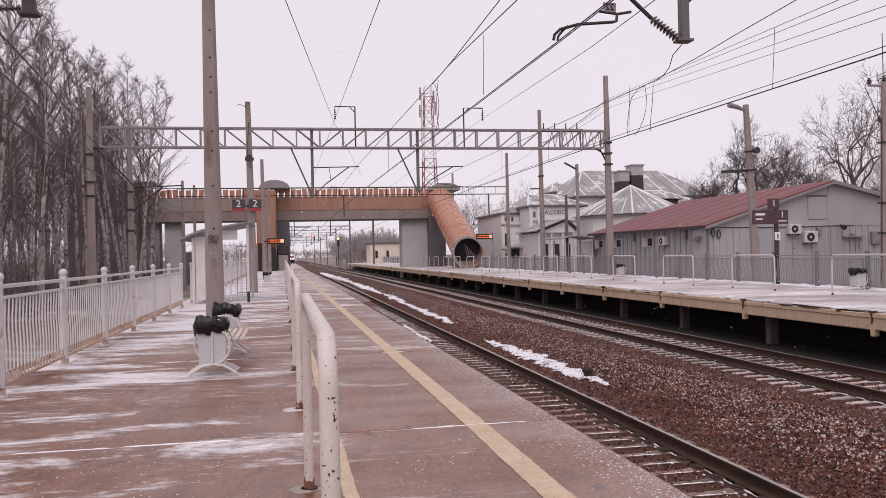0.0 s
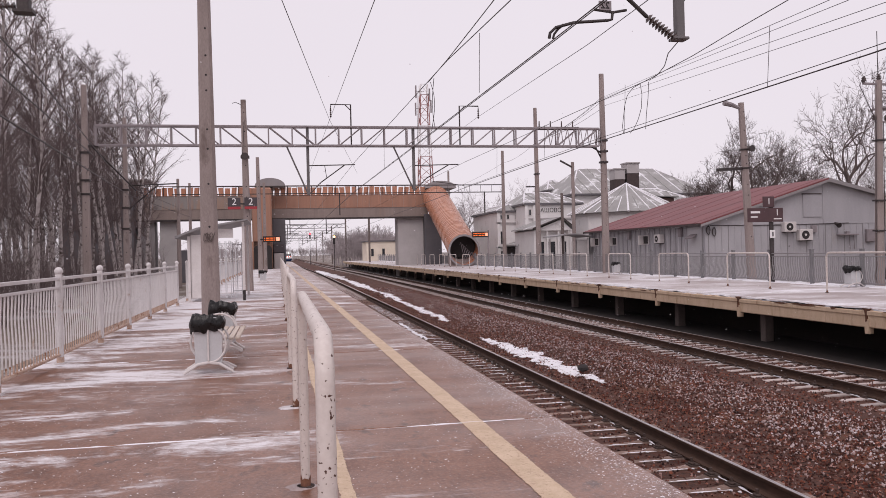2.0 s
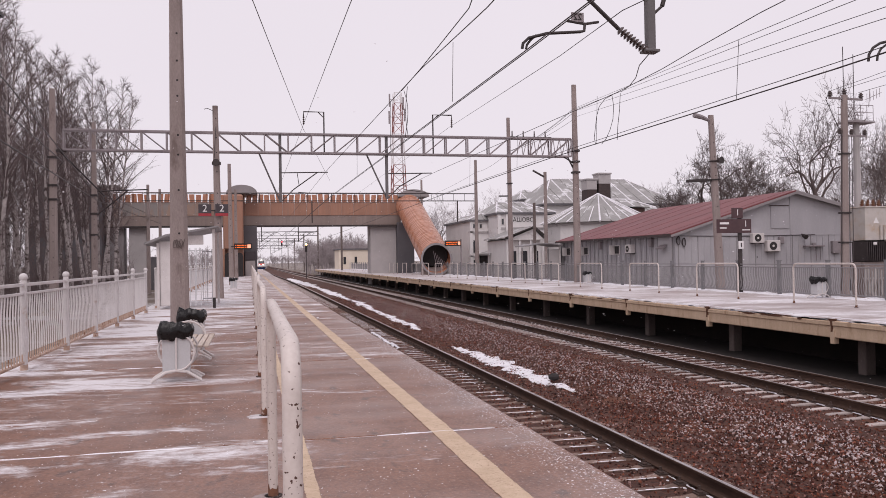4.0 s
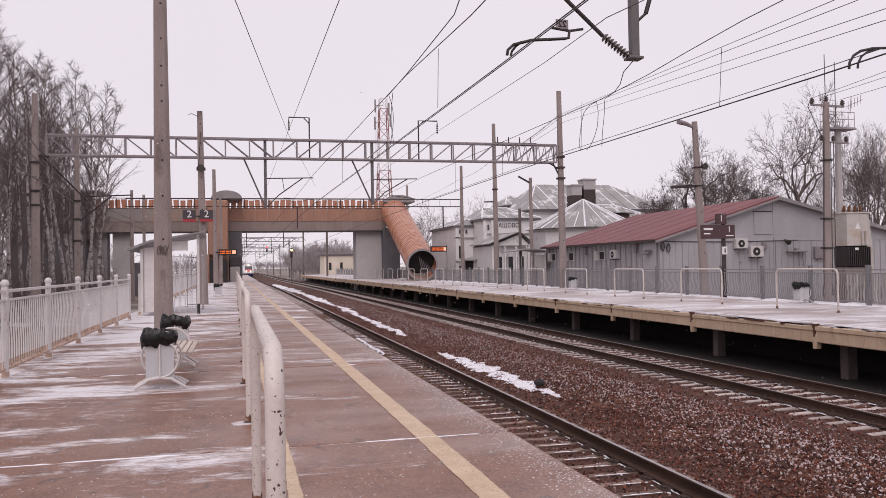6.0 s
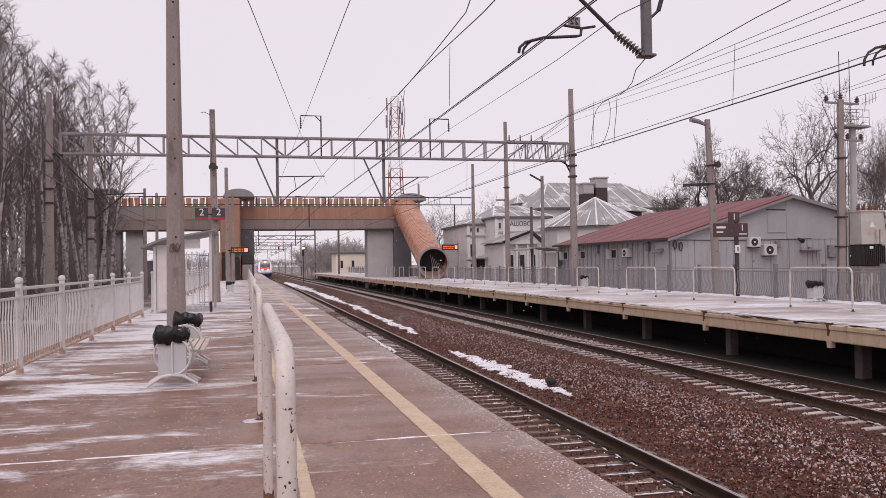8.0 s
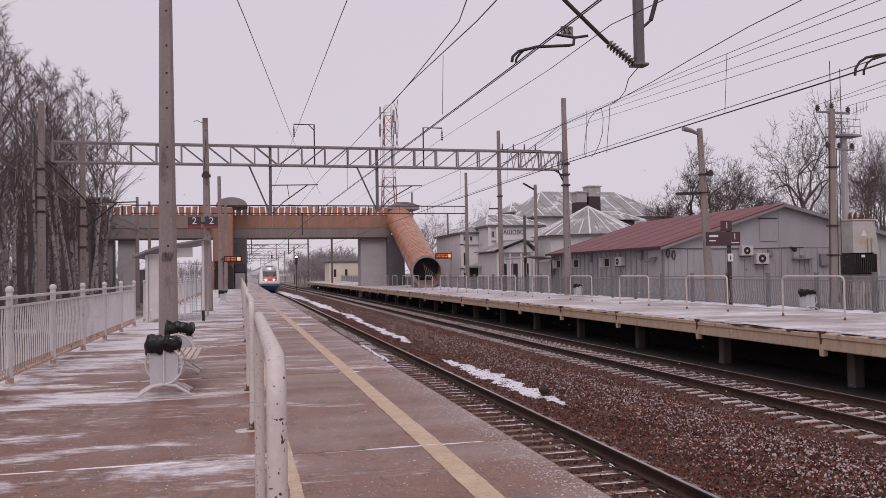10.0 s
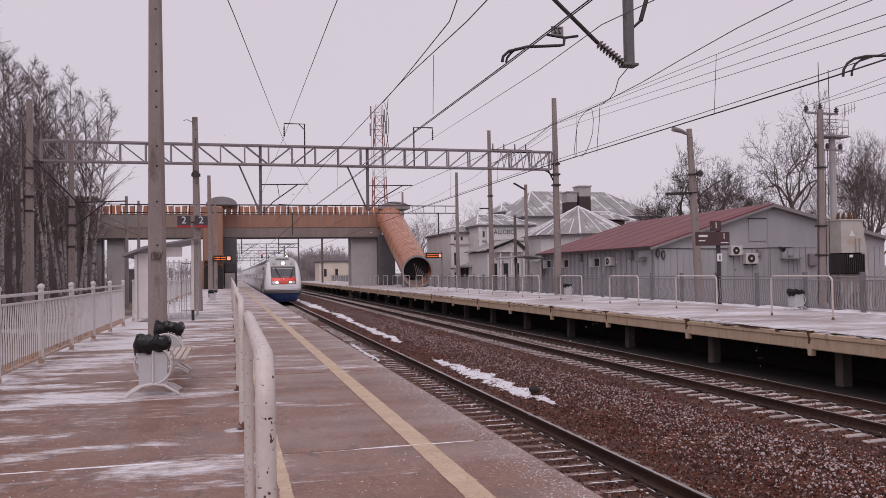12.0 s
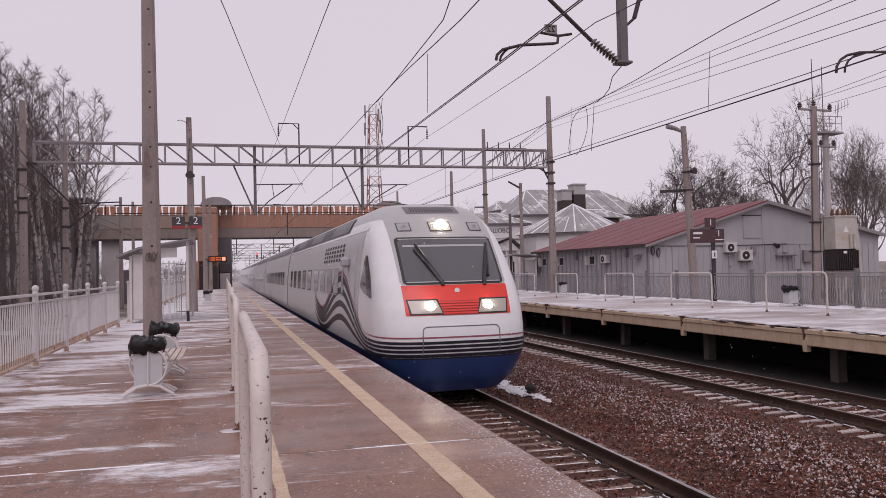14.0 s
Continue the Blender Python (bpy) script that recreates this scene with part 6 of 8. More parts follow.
for i in range(8):
    g = Geo()
    g.cyl(ring[i], apex, 0.11, 0.05, 6)
    part("snow_ridge", g, M_snow, bay_roof)
    for u in (0.25, 0.5, 0.75):
        p = ring[i].lerp(ring[(i + 1) % 8], u)
        q = p.lerp(apex, 0.9 if u == 0.5 else 0.5)
        g = Geo()
        g.cyl(p + Vector((0, 0, 0.02)), q + Vector((0, 0, 0.02)), 0.06, n=5)
        part("roof_seam", g, M_snow if (i + round(u * 4)) % 3 else M_sroof, bay_roof)
# brown dormer beside the bay
block("dormer", 39.3, 42.2, 82.4, 90, 6.95, material=M_brown_boards, z0=5.2)
g = Geo()
g.extrude([(38.9, 7.15), (42.6, 6.95), (42.6, 7.05), (38.9, 7.27)], 82.0, 90)
part("dormer_roof", g, M_sroof, station)
# windows: tall upright panes, small square ones under the eaves
for x0, x1, y, z0, z1 in ((25.1, 25.55, 91.95, 5.2, 5.8), (25.9, 26.3, 91.95, 5.2, 5.8), (26.9, 27.3, 91.95, 5.2, 5.8), (25.0, 25.65, 91.95, 2.3, 3.9), (25.0, 25.6, 91.95, -0.4, 1.6),
                          (27.35, 27.75, 87.95, 5.4, 6.2), (27.3, 28.0, 87.95, -0.2, 2.0), (28.6, 29.3, 87.95, -0.2, 2.0), (30.6, 31.4, 87.95, 0.4, 2.0)):
    g = Geo()
    g.box(x0, y, z0, x1, y + 0.2, z1, 0.02)
    w = part("window", g, M_white, station)
    g = Geo()
    g.box(x0 + 0.08, y - 0.01, z0 + 0.08, x1 - 0.08, y + 0.05, z1 - 0.08)
    part("pane", g, M_window, w)
for x0, x1, y, z in ((24.6, 28.0, 91.85, 4.72), (26.9, 32.9, 87.86, 5.0), (24.6, 28.0, 91.85, 1.9), (26.9, 32.9, 87.86, 6.6)):
    g = Geo()
    g.box(x0, y, z, x1, y + 0.13, z + 0.16)
    part("cornice", g, M_lgrey_panel, station)
for x, y, z1 in ((24.95, 91.85, 6.2), (28.05, 87.8, 6.8), (27.12, 87.85, 6.8), (32.68, 87.85, 6.8)):
    g = Geo()
    g.box(x - 0.18, y, -1.5, x + 0.18, y + 0.2, z1)
    part("pilaster", g, M_plaster, station)
lettering("station_name", "АШОВО", 0.66, M_dark, station, pose(30.0, 87.95, 6.0, *FACE), "dark station-name letters")
for x, w, z in ((39.3, 1.25, 10.8), (40.95, 1.5, 11.5)):
    block("chimney", x - w / 2, x + w / 2, 90, 91.6, z - 1.15, material=M_brickdark, z0=7.5)
    block("chimney", x - w / 2 - 0.02, x + w / 2 + 0.02, 89.97, 91.62, z, material=M_lgrey_panel, z0=z - 1.15)
    block("chimney_cap", x - w / 2 - 0.12, x + w / 2 + 0.12, 89.85, 91.75, z + 0.16, material=M_lgrey_panel, z0=z)
# porches
g = Geo()
g.extrude([(25.4, 2.05), (28.0, 2.75), (28.0, 2.90), (25.4, 2.20)], 86.5, 92)
part("porch_roof", g, M_sroof, station)
for x in (25.6, 26.7, 27.8):
    g = Geo()
    g.box(x - 0.1, 86.7, -1.5, x + 0.1, 86.9, 2.1 + (x - 25.4) * 0.27)
    part("porch_post", g, M_lgrey_panel, station)
# dark block that stands in for the shade in the porch
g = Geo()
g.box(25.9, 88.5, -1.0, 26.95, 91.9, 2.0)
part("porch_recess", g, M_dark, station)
g = Geo()
g.box(28.3, 87.85, -1.2, 28.55, 87.97, 1.7)
part("porch_door", g, M_maroon, station, "dark red door leaf")
# gabled entrance porch: pale pediment under dark bargeboards
g = Geo()
g.extrude([(25.5, 3.55), (29.6, 3.55), (28.43, 4.70)], 80.2, 87.9)
part("pediment", g, M_plaster, station)
for a, b in (((25.25, 3.68), (28.48, 4.86)), ((28.38, 4.86), (29.85, 3.68))):
    g = Geo()
    g.extrude([a, b, (b[0], b[1] + 0.10), (a[0], a[1] + 0.10)], 79.9, 87.9)
    part("gable_roof", g, M_sroof, station, "snow-dusted porch roof")
    g = Geo()
    g.extrude([a, b, (b[0], b[1] + 0.14), (a[0], a[1] + 0.14)], 79.78, 79.9)
    part("bargeboard", g, M_dark_steel, station, "dark bargeboard")
block("wall", 25.7, 29.4, 80.8, 87.9, 3.55)
for x0, x1 in ((26.0, 26.7), (27.2, 27.9), (28.4, 29.1)):
    g = Geo()
    g.box(x0, 80.72, -0.6, x1, 80.9, 2.4)
    part("pane", g, M_window, station)
for x in (25.6, 26.95, 28.15, 29.5):
    g = Geo()
    g.box(x - 0.09, 80.3, -1.5, x + 0.09, 80.48, 3.6)
    part("porch_post", g, M_plaster, station)
concrete_pole(26.02, 70, -1.2, 9.45, 0.32, 0.26, "thin street-lamp pole beside the station", holes=False)
wire([(25.95, 70, 9.0), (24.8, 69.8, 9.55)], 0.09, "street-lamp arm and lamp head", name="street_lamp_arm")
concrete_pole(22.26, 62.5, -1.2, 6.1, 0.26, 0.2, "short dark pole beside the station", holes=False, material=M_concrete_d)

# shelter on the opposite platform
sh = thing("platform_shelter", "small white metal shelter with an arched roof behind the opposite platform", "shelter", (21.2, 60.0, 0))
g = Geo()
g.box(-0.2, -0.4, -1.5, 2.6, 3.0, 0.0)
part("base_slab", g, M_platform2, sh)
for x in (0.0, 2.2):
    for y in (0, 2.6):
        g = Geo()
        g.box(x - 0.05, y - 0.05, 0, x + 0.05, y + 0.05, 2.45)
        part("post", g, M_white, sh)
g = Geo()
prof = [(-0.45 + 2.85 * i / 8, 2.40 + 0.32 * math.sin(math.pi * (0.15 + 0.75 * i / 8))) for i in range(9)]
g.extrude(prof + [(a, b + 0.08) for a, b in prof[::-1]], -0.4, 3.0)
part("arched_roof", g, M_fence_r, sh)
g = Geo()
g.box(1.3, -0.02, 0.15, 2.2, 0.02, 2.3)
part("end_panel", g, M_lgrey_panel, sh)
g = Geo()
g.box(2.2, 0, 0.15, 2.24, 2.6, 2.3)
part("back_panel", g, M_lgrey_panel, sh)
for k in range(5):
    g = Geo()
    g.box(0.25 + 0.2 * k, -0.01, 0.2, 0.28 + 0.2 * k, 0.02, 2.2)
    part("lattice_bar", g, M_white, sh)

# shelter on the near platform
sn = thing("platform_shelter", "white metal waiting shelter with a sloping roof on the near platform", "shelter", (0, 31.0, 0))
g = Geo()
g.extrude([(-3.75, 2.32), (-3.0, 2.62), (-1.2, 2.95), (-1.2, 3.0), (-3.0, 2.70), (-3.75, 2.40)], -0.3, 4.2)
part("roof", g, M_fence_r, sn)
g = Geo()
g.box(-3.25, 0, 0.12, -2.45, 0.04, 2.45, 0.01)
part("end_panel", g, M_white, sn)
g = Geo()
g.box(-3.27, 0, 0.12, -3.23, 4.0, 2.4)
part("back_panel", g, M_white, sn)
for x, y, z in ((-3.3, -0.02, 2.4), (-1.36, -0.02, 2.9), (-1.36, 3.9, 2.9), (-3.3, 3.9, 2.4)):
    g = Geo()
    g.box(x - 0.045, y - 0.045, 0, x + 0.045, y + 0.045, z)
    part("post", g, M_white, sn)
g = Geo()
g.box(-1.41, -0.07, 0, -1.31, 0.03, 0.38)
part("post_foot", g, M_dark, sn)
g = Geo()
g.box(-2.40, 0, 2.32, -1.72, 0.03, 2.66, 0.008)
part("header_panel", g, M_white, sn)
for x0, x1, y in ((-2.38, -2.02, 0.0), (-1.98, -1.66, 0.0), (-1.9, -1.55, 2.6)):
    g = Geo()
    for z in (0.25, 2.1):
        g.box(x0, y - 0.02, z - 0.02, x1, y + 0.02, z + 0.02)
    for x in (x0, x1, (x0 + x1) / 2):
        g.box(x - 0.012, y - 0.015, 0.1, x + 0.012, y + 0.015, 2.2)
    part("lattice_screen", g, M_bin, sn)

# ---------------------------------------------------------------- benches with bins
bench = thing("bench_with_bins", "white metal bench with hoop ends and slatted seat", "bench", (-1.02, 11.9, 0))
for yy in (0.32, 2.25):
    g = Geo()
    pts = [(-0.02 + 0.27 * math.cos(a), yy, 0.40 + 0.27 * math.sin(a)) for a in [2 * math.pi * i / 20 for i in range(20)]]
    g.tube(pts, 0.017, 6, closed=True)
    part("hoop", g, M_white, bench, smooth=True)
    g = Geo()
    g.tube([(-0.34, yy, 0.02), (-0.22, yy, 0.09), (0.0, yy, 0.13), (0.22, yy, 0.09), (0.34, yy, 0.02)], 0.02, 6)
    part("foot", g, M_white, bench, smooth=True)
for k in range(4):
    g = Geo()
    g.box(0.06 + 0.09 * k, 0.3, 0.42, 0.13 + 0.09 * k, 2.3, 0.45, 0.006)
    part("seat_slat", g, M_wood, bench)


def litter_bin(x, y, tilt):
    t = thing("litter_bin", "white metal litter bin with a black bag over its rim", "litter bin", (x, y, 0), tilt, group="litter bins")
    g = Geo()
    w, d = 0.37, 0.30
    g.extrude([(-w / 2, 0.13), (w / 2, 0.13), (w / 2 + 0.01, 0.72), (-w / 2 - 0.01, 0.72)], -d / 2, d / 2)
    part("body", g, M_bin, t)
    g = Geo()
    pts = [(0.01 + 0.235 * math.cos(a), -d / 2 - 0.015, 0.385 + 0.235 * math.sin(a)) for a in [-math.pi / 2 + math.pi * i / 14 for i in range(15)]]
    g.tube(pts, 0.014, 6)
    g.cyl((0.0, -d / 2 - 0.015, 0.14), (0.0, -d / 2 - 0.015, 0.63), 0.014, n=6)
    part("hoop", g, M_white, t, smooth=True)
    for yy in (-d / 2 - 0.01, d / 2):
        g = Geo()
        g.tube([(-0.34, yy, 0.018), (-0.27, yy, 0.06), (-0.15, yy, 0.13), (0.0, yy, 0.150), (0.15, yy, 0.13), (0.27, yy, 0.06), (0.34, yy, 0.018)], 0.02, 7)
        part("foot", g, M_white, t, smooth=True)
    # crumpled bag, folded over the rim
    g = Geo()
    n, rows = 64, 13
    vs = []
    for j in range(rows):
        u = j / (rows - 1)
        for i in range(n):
            a = 2 * math.pi * i / n
            sx, sy = math.cos(a), math.sin(a)
            k = 1 / max(abs(sx) / (w / 2 + 0.015), abs(sy) / (d / 2 + 0.015))
            k = min(k, 0.235)
            fold = abs(noise.noise((sx * 4.5, sy * 4.5, u * 1.6 + y))) * 0.022 + 0.010 * noise.noise((sx * 9, sy * 9, u * 6 + y))
            lip = 0.012 + 0.036 * math.sin(math.pi * min(1, u * 1.05)) * (1 + 0.5 * noise.noise((sx * 1.3, sy * 1.3, y + 7))) + 0.03 * max(0, -sx) * (1 - u)
            hem = 0.585 - 0.10 * noise.noise((sx * 1.9, sy * 1.9, 3 + y)) - 0.06 * max(0, -sx)
            top = 0.77 + 0.05 * noise.noise((sx * 1.6, sy * 1.8, y)) + 0.03 * noise.noise((sx * 5, sy * 5, y)) - 0.03 * sx
            z = hem + (top - hem) * u
            if u > 0.93:
                vs.append((sx * k * 0.80, sy * k * 0.80, z - 0.05))
            else:
                vs.append((sx * (k + lip - fold), sy * (k + lip - fold), z))
    vs.append((0, 0, 0.66))
    fs = [(j * n + i, j * n + (i + 1) % n, (j + 1) * n + (i + 1) % n, (j + 1) * n + i) for j in range(rows - 1) for i in range(n)]
    fs += [((rows - 1) * n + i, (rows - 1) * n + (i + 1) % n, len(vs) - 1) for i in range(n)]
    g.add(vs, fs)
    part("bag", g, M_bag, t, "crumpled black plastic bag", True)
    return t


b1 = litter_bin(-1.03, 11.9, 2)
b1.scale = (0.97, 0.97, 1.06)
b2 = litter_bin(-1.0, 14.55, -4)
b2.scale = (0.96, 0.96, 1.10)
b3 = litter_bin(20.2, 26.0, 6)
b3.scale = (1.1, 1.1, 1.0)
b4 = litter_bin(-1.1, 50.5, 3)
b5 = litter_bin(19.9, 46.5, 3)

# ---------------------------------------------------------------- signs and lamps on the opposite platform
lp = concrete_pole(22.2, 35.6, -0.4, 8.45, 0.40, 0.24, "leaning concrete lamp pole behind the far fence", lean=(0, -2.4), name="lamp_pole")
g = Geo()
g.tube([(0.0, 0, 8.55), (-0.5, -0.05, 8.75), (-0.95, -0.1, 8.85)], [0.07, 0.11, 0.13], 8)
part("lamp_head", g, M_steel, lp, "grey street-lamp head")
g = Geo()
g.cyl((0.12, -0.15, 6.6), (0.18, -0.45, 6.6), 0.06, 0.17, 12)
part("loudspeaker", g, M_dark_steel, lp, smooth=True)
g = Geo()
g.box(-1.5, -0.05, 5.62, 0.1, 0.05, 5.76, 0.01)
part("side_arm", g, M_dark_steel, lp)
pole_band(lp, 5.7, 0.2)
pole_band(lp, 6.6, 0.19)

nb = thing("name_board", "dark maroon station board with white text bars", "sign", (20.33, 31.5, 0))
g = Geo()
g.box(-0.83, -0.03, 2.57, 0.83, 0.03, 3.17, 0.008)
part("board", g, M_maroon, nb)
for i, (a, b, z, h) in enumerate(((-0.70, -0.26, 2.99, 0.045), (-0.70, -0.38, 2.79, 0.028), (0.38, 0.76, 2.70, 0.022))):
    g = Geo()
    g.box(a, -0.036, z - h, b, -0.031, z + h)
    part("text_bar", g, M_sign_white, nb)
lettering("digit", "1", 0.38, M_sign_white, nb, pose(0.55, -0.034, 2.96, *FACE))
g = Geo()
g.box(-0.10, -0.03, 3.20, 0.43, 0.03, 3.66, 0.008)
plate = part("number_box", g, M_maroon, nb)
lettering("digit", "1", 0.38, M_sign_white, nb, pose(0.17, -0.034, 3.44, *FACE))
g = Geo()
g.box(0.20, -0.03, 1.88, 0.44, 0.02, 2.22, 0.008)
part("small_plate", g, M_sign_white, nb)
g = Geo()
g.box(0.29, -0.036, 1.95, 0.35, -0.031, 2.14)
part("text_bar", g, M_signdark, nb)
g = Geo()
g.box(0.24, 0.03, 0, 0.40, 0.12, 3.3)
part("post", g, M_dark_steel, nb)

# ---------------------------------------------------------------- transformer pole behind the far fence
tp = concrete_pole(31.15, 38.0, -1.4, 10.2, 0.44, 0.30, "thick brown-grey pole with insulators and cables", name="utility_pole", holes=False, lean=(0, 1.2))
for x0, x1, z in ((-0.95, 1.15, 11.4), (-0.2, 1.4, 9.4)):
    g = Geo()
    g.box(x0, -0.06, z - 0.05, x1, 0.06, z + 0.05)
    part("crossarm", g, M_steel, tp)
for x, z in ((-0.9, 11.45), (0.0, 11.6), (1.05, 11.45), (-0.3, 9.45), (0.45, 9.45), (1.3, 9.45)):
    g = Geo()
    g.cyl((x, 0, z), (x, 0, z + 0.32), 0.09, 0.06, 8)
    g.cyl((x, 0, z + 0.08), (x, 0, z + 0.14), 0.13, n=8)
    g.cyl((x, 0, z + 0.19), (x, 0, z + 0.24), 0.12, n=8)
    part("insulator", g, M_insul, tp)
for x in (-0.27, 0.30, 0.52):
    g = Geo()
    g.cyl((x, -0.05, 1.0), (x * 0.8, -0.05, 9.4), 0.022, n=5)
    part("cable", g, M_wire, tp)
for z in (3.6, 5.2, 8.4):
    pole_band(tp, z, 0.26, 0.08)
wire([(30.4, 38, 10.2), (30.15, 37.9, 9.9), (30.5, 37.9, 9.2), (31.05, 37.9, 8.1), (31.1, 37.9, 7.0)], 0.02, "slack cable down the pole", name="cable")
tp2 = concrete_pole(32.6, 38.6, -1.4, 9.0, 0.40, 0.30, "second pole carrying a small aerial cage", name="utility_pole", holes=False, material=M_lgrey_panel)
for z in (10.25, 10.7, 11.1):
    for y in (-0.38, 0.38):
        g = Geo()
        g.box(-0.85, y - 0.015, z, 0.8, y + 0.015, z + 0.03)
        part("cage_rail", g, M_steel, tp2)
for x in (-0.85, -0.45, 0.0, 0.4, 0.8):
    g = Geo()
    g.cyl((x, -0.38, 10.25), (x, -0.38, 11.15), 0.015, n=4)
    part("cage_bar", g, M_steel, tp2)
g = Geo()
g.box(-0.95, -0.42, 10.17, 0.9, 0.42, 10.23)
part("cage_floor", g, M_steel, tp2)
for x, z in ((-0.75, 14.4), (-0.1, 14.0)):
    g = Geo()
    g.cyl((x, 0, 8.0), (x, 0, z), 0.022, n=5)
    part("whip_antenna", g, M_dark_steel, tp2)
g = Geo()
g.cyl((0.85, 0, 11.1), (0.95, 0, 12.1), 0.02, n=5)
g.cyl((0.6, 0, 11.5), (1.7, 0, 11.95), 0.016, n=5)
for k in range(5):
    g.cyl((0.75 + 0.21 * k, 0, 11.35 + 0.085 * k), (0.75 + 0.21 * k, 0, 11.85 + 0.085 * k), 0.012, n=4)
part("yagi_antenna", g, M_steel, tp2)
wire([(30.4, 38, 10.35), (24.0, 8, 10.4)], 0.012, "thin service line strung from the pole", name="service_wire", sag=0.3)
wire([(31.3, 38, 10.5), (25.0, 8, 10.4)], 0.012, "thin service line strung from the pole", name="service_wire", sag=0.4)
wire([(32.3, 38, 10.35), (26.0, 8, 10.2)], 0.012, "thin service line strung from the pole", name="service_wire", sag=0.4)

TX = 33.05
tr = thing("transformer", "old pale transformer cabinet with rust stains and cooling fins", "transformer", (TX, 38.2, 0))
g = Geo()
g.extrude([(-0.78, 2.30), (0.62, 2.30), (0.55, 4.02), (-0.78, 4.10)], -0.5, 0.7)
part("cabinet", g, M_box, tr)
g = Geo()
g.extrude([(0.60, 2.25), (0.86, 0.75), (1.00, 0.75), (0.92, 2.4), (0.74, 4.05), (0.56, 4.05)], -0.4, 0.6)
part("side_duct", g, M_box, tr)
g = Geo()
g.box(-0.82, -0.54, 4.06, 0.76, 0.74, 4.14, 0.015)
part("lid", g, M_box, tr)
for x in (0.18, 0.40):
    g = Geo()
    g.cyl((x, -0.56, 2.32), (x, -0.56, 3.1), 0.08, n=8)
    part("pipe", g, M_box, tr)
for k in range(12):
    g = Geo()
    g.box(-0.80 + 0.122 * k, -0.65, 1.18, -0.755 + 0.122 * k, 0.5, 2.22)
    part("cooling_fin", g, M_dark_steel, tr)
g = Geo()
g.box(-0.76, -0.3, 1.12, 0.62, 0.5, 2.30)
part("tank", g, M_dark, tr)
g = Geo()
g.box(-0.42, -0.67, 2.05, -0.20, -0.652, 2.19)
part("label_plate", g, M_sign_white, tr)
g = Geo()
g.box(-0.8, -0.4, -1.4, 0.85, 0.6, 1.12)
part("plinth", g, M_concrete, tr)
for k in range(4):
    g = Geo()
    x = -0.62 + 0.35 * k
    g.cyl((x, -0.1, 4.14), (x + 0.04, -0.1, 4.52), 0.08, 0.05, 8)
    g.cyl((x + 0.01, -0.1, 4.22), (x + 0.015, -0.1, 4.28), 0.12, n=8)
    g.cyl((x + 0.02, -0.1, 4.36), (x + 0.025, -0.1, 4.41), 0.10, n=8)
    part("bushing", g, M_rust, tr, "rusty bushing")
g = Geo()
g.add([(-0.26, -0.508, 3.22), (0.10, -0.508, 3.22), (-0.08, -0.508, 3.55), (-0.26, -0.502, 3.22), (0.10, -0.502, 3.22), (-0.08, -0.502, 3.55)], [(0, 1, 2), (3, 5, 4), (0, 3, 4, 1), (1, 4, 5, 2), (2, 5, 3, 0)])
part("warning_triangle", g, M_sign_white, tr, "white warning triangle")
# a little yard fence of pale boards below it
yf = thing("yard_fence", "weathered pale board fence below the transformer", "fence", (TX - 1.3, 37.2, -1.4))
for k in range(17):
    g = Geo()
    g.box(0.20 * k, -0.02, 0, 0.20 * k + 0.12, 0.02, 2.15 + 0.1 * math.sin(k * 2.3), 0.006)
    part("board", g, M_weathered, yf)
g = Geo()
g.box(-0.05, 0.02, 1.6, 3.4, 0.07, 1.7)
part("rail", g, M_weathered, yf)

# ---------------------------------------------------------------- far yard: signals, cream building
for x, y, z, c, nm in ((8.0, 230, 7.4, (1.0, 0.06, 0.08), "red_signal_light"), (9.0, 141, 4.65, (1.0, 0.62, 0.25), "amber_signal_light")):
    t = thing("signal", "dark colour-light signal on a mast, lit", "railway signal", (x, y, 0), group="signals")
    g = Geo()
    g.cyl((0, 0.1, -1.4), (0, 0.1, z - 0.5), 0.06, n=8)
    part("mast", g, M_dark_steel, t)
    g = Geo()
    g.box(-0.2, -0.1, z - 1.3, 0.2, 0.15, z + 0.32, 0.05)
    part("head", g, M_dark, t)
    g = Geo()
    g.cyl((0, -0.16, z), (0, -0.1, z), 0.17, n=14)
    part("lens", g, glow(nm, c, 6.0), t)
cb = thing("cream_building", "low cream-coloured building beyond the bridge", "building", (0, 175, 0))
g = Geo()
g.box(18.0, 0, -1.5, 31, 9, 4.1, 0.05)
part("wall", g, M_cream, cb)
g = Geo()
g.box(17.7, -0.3, 4.1, 31.3, 9.3, 4.35)
part("roof", g, M_dgrey_panel, cb)
for x in (19.0, 21.4):
    g = Geo()
    g.box(x, -0.05, 1.0, x + 0.55, 0.05, 2.6)
    part("window", g, M_window, cb)

# ---------------------------------------------------------------- bare winter trees


def plant(name, label, trunk_geo, crown_geo, tm, cm, places, group, slim=1.0):
    base = None
    for x, y, z, s, a in places:
        if base is None:
            base = thing(name, label, "tree", (x, y, z), a, group=group)
            part("trunk", trunk_geo, tm, base, smooth=True)
            part("crown", crown_geo, cm, base)
            base.scale = (s * slim, s * slim, s / slim ** 0.8)
        else:
            c = copy_thing(base, pose(x, y, z, 0, 0, a))
            c.scale = (s * slim, s * slim, s / slim ** 0.8)


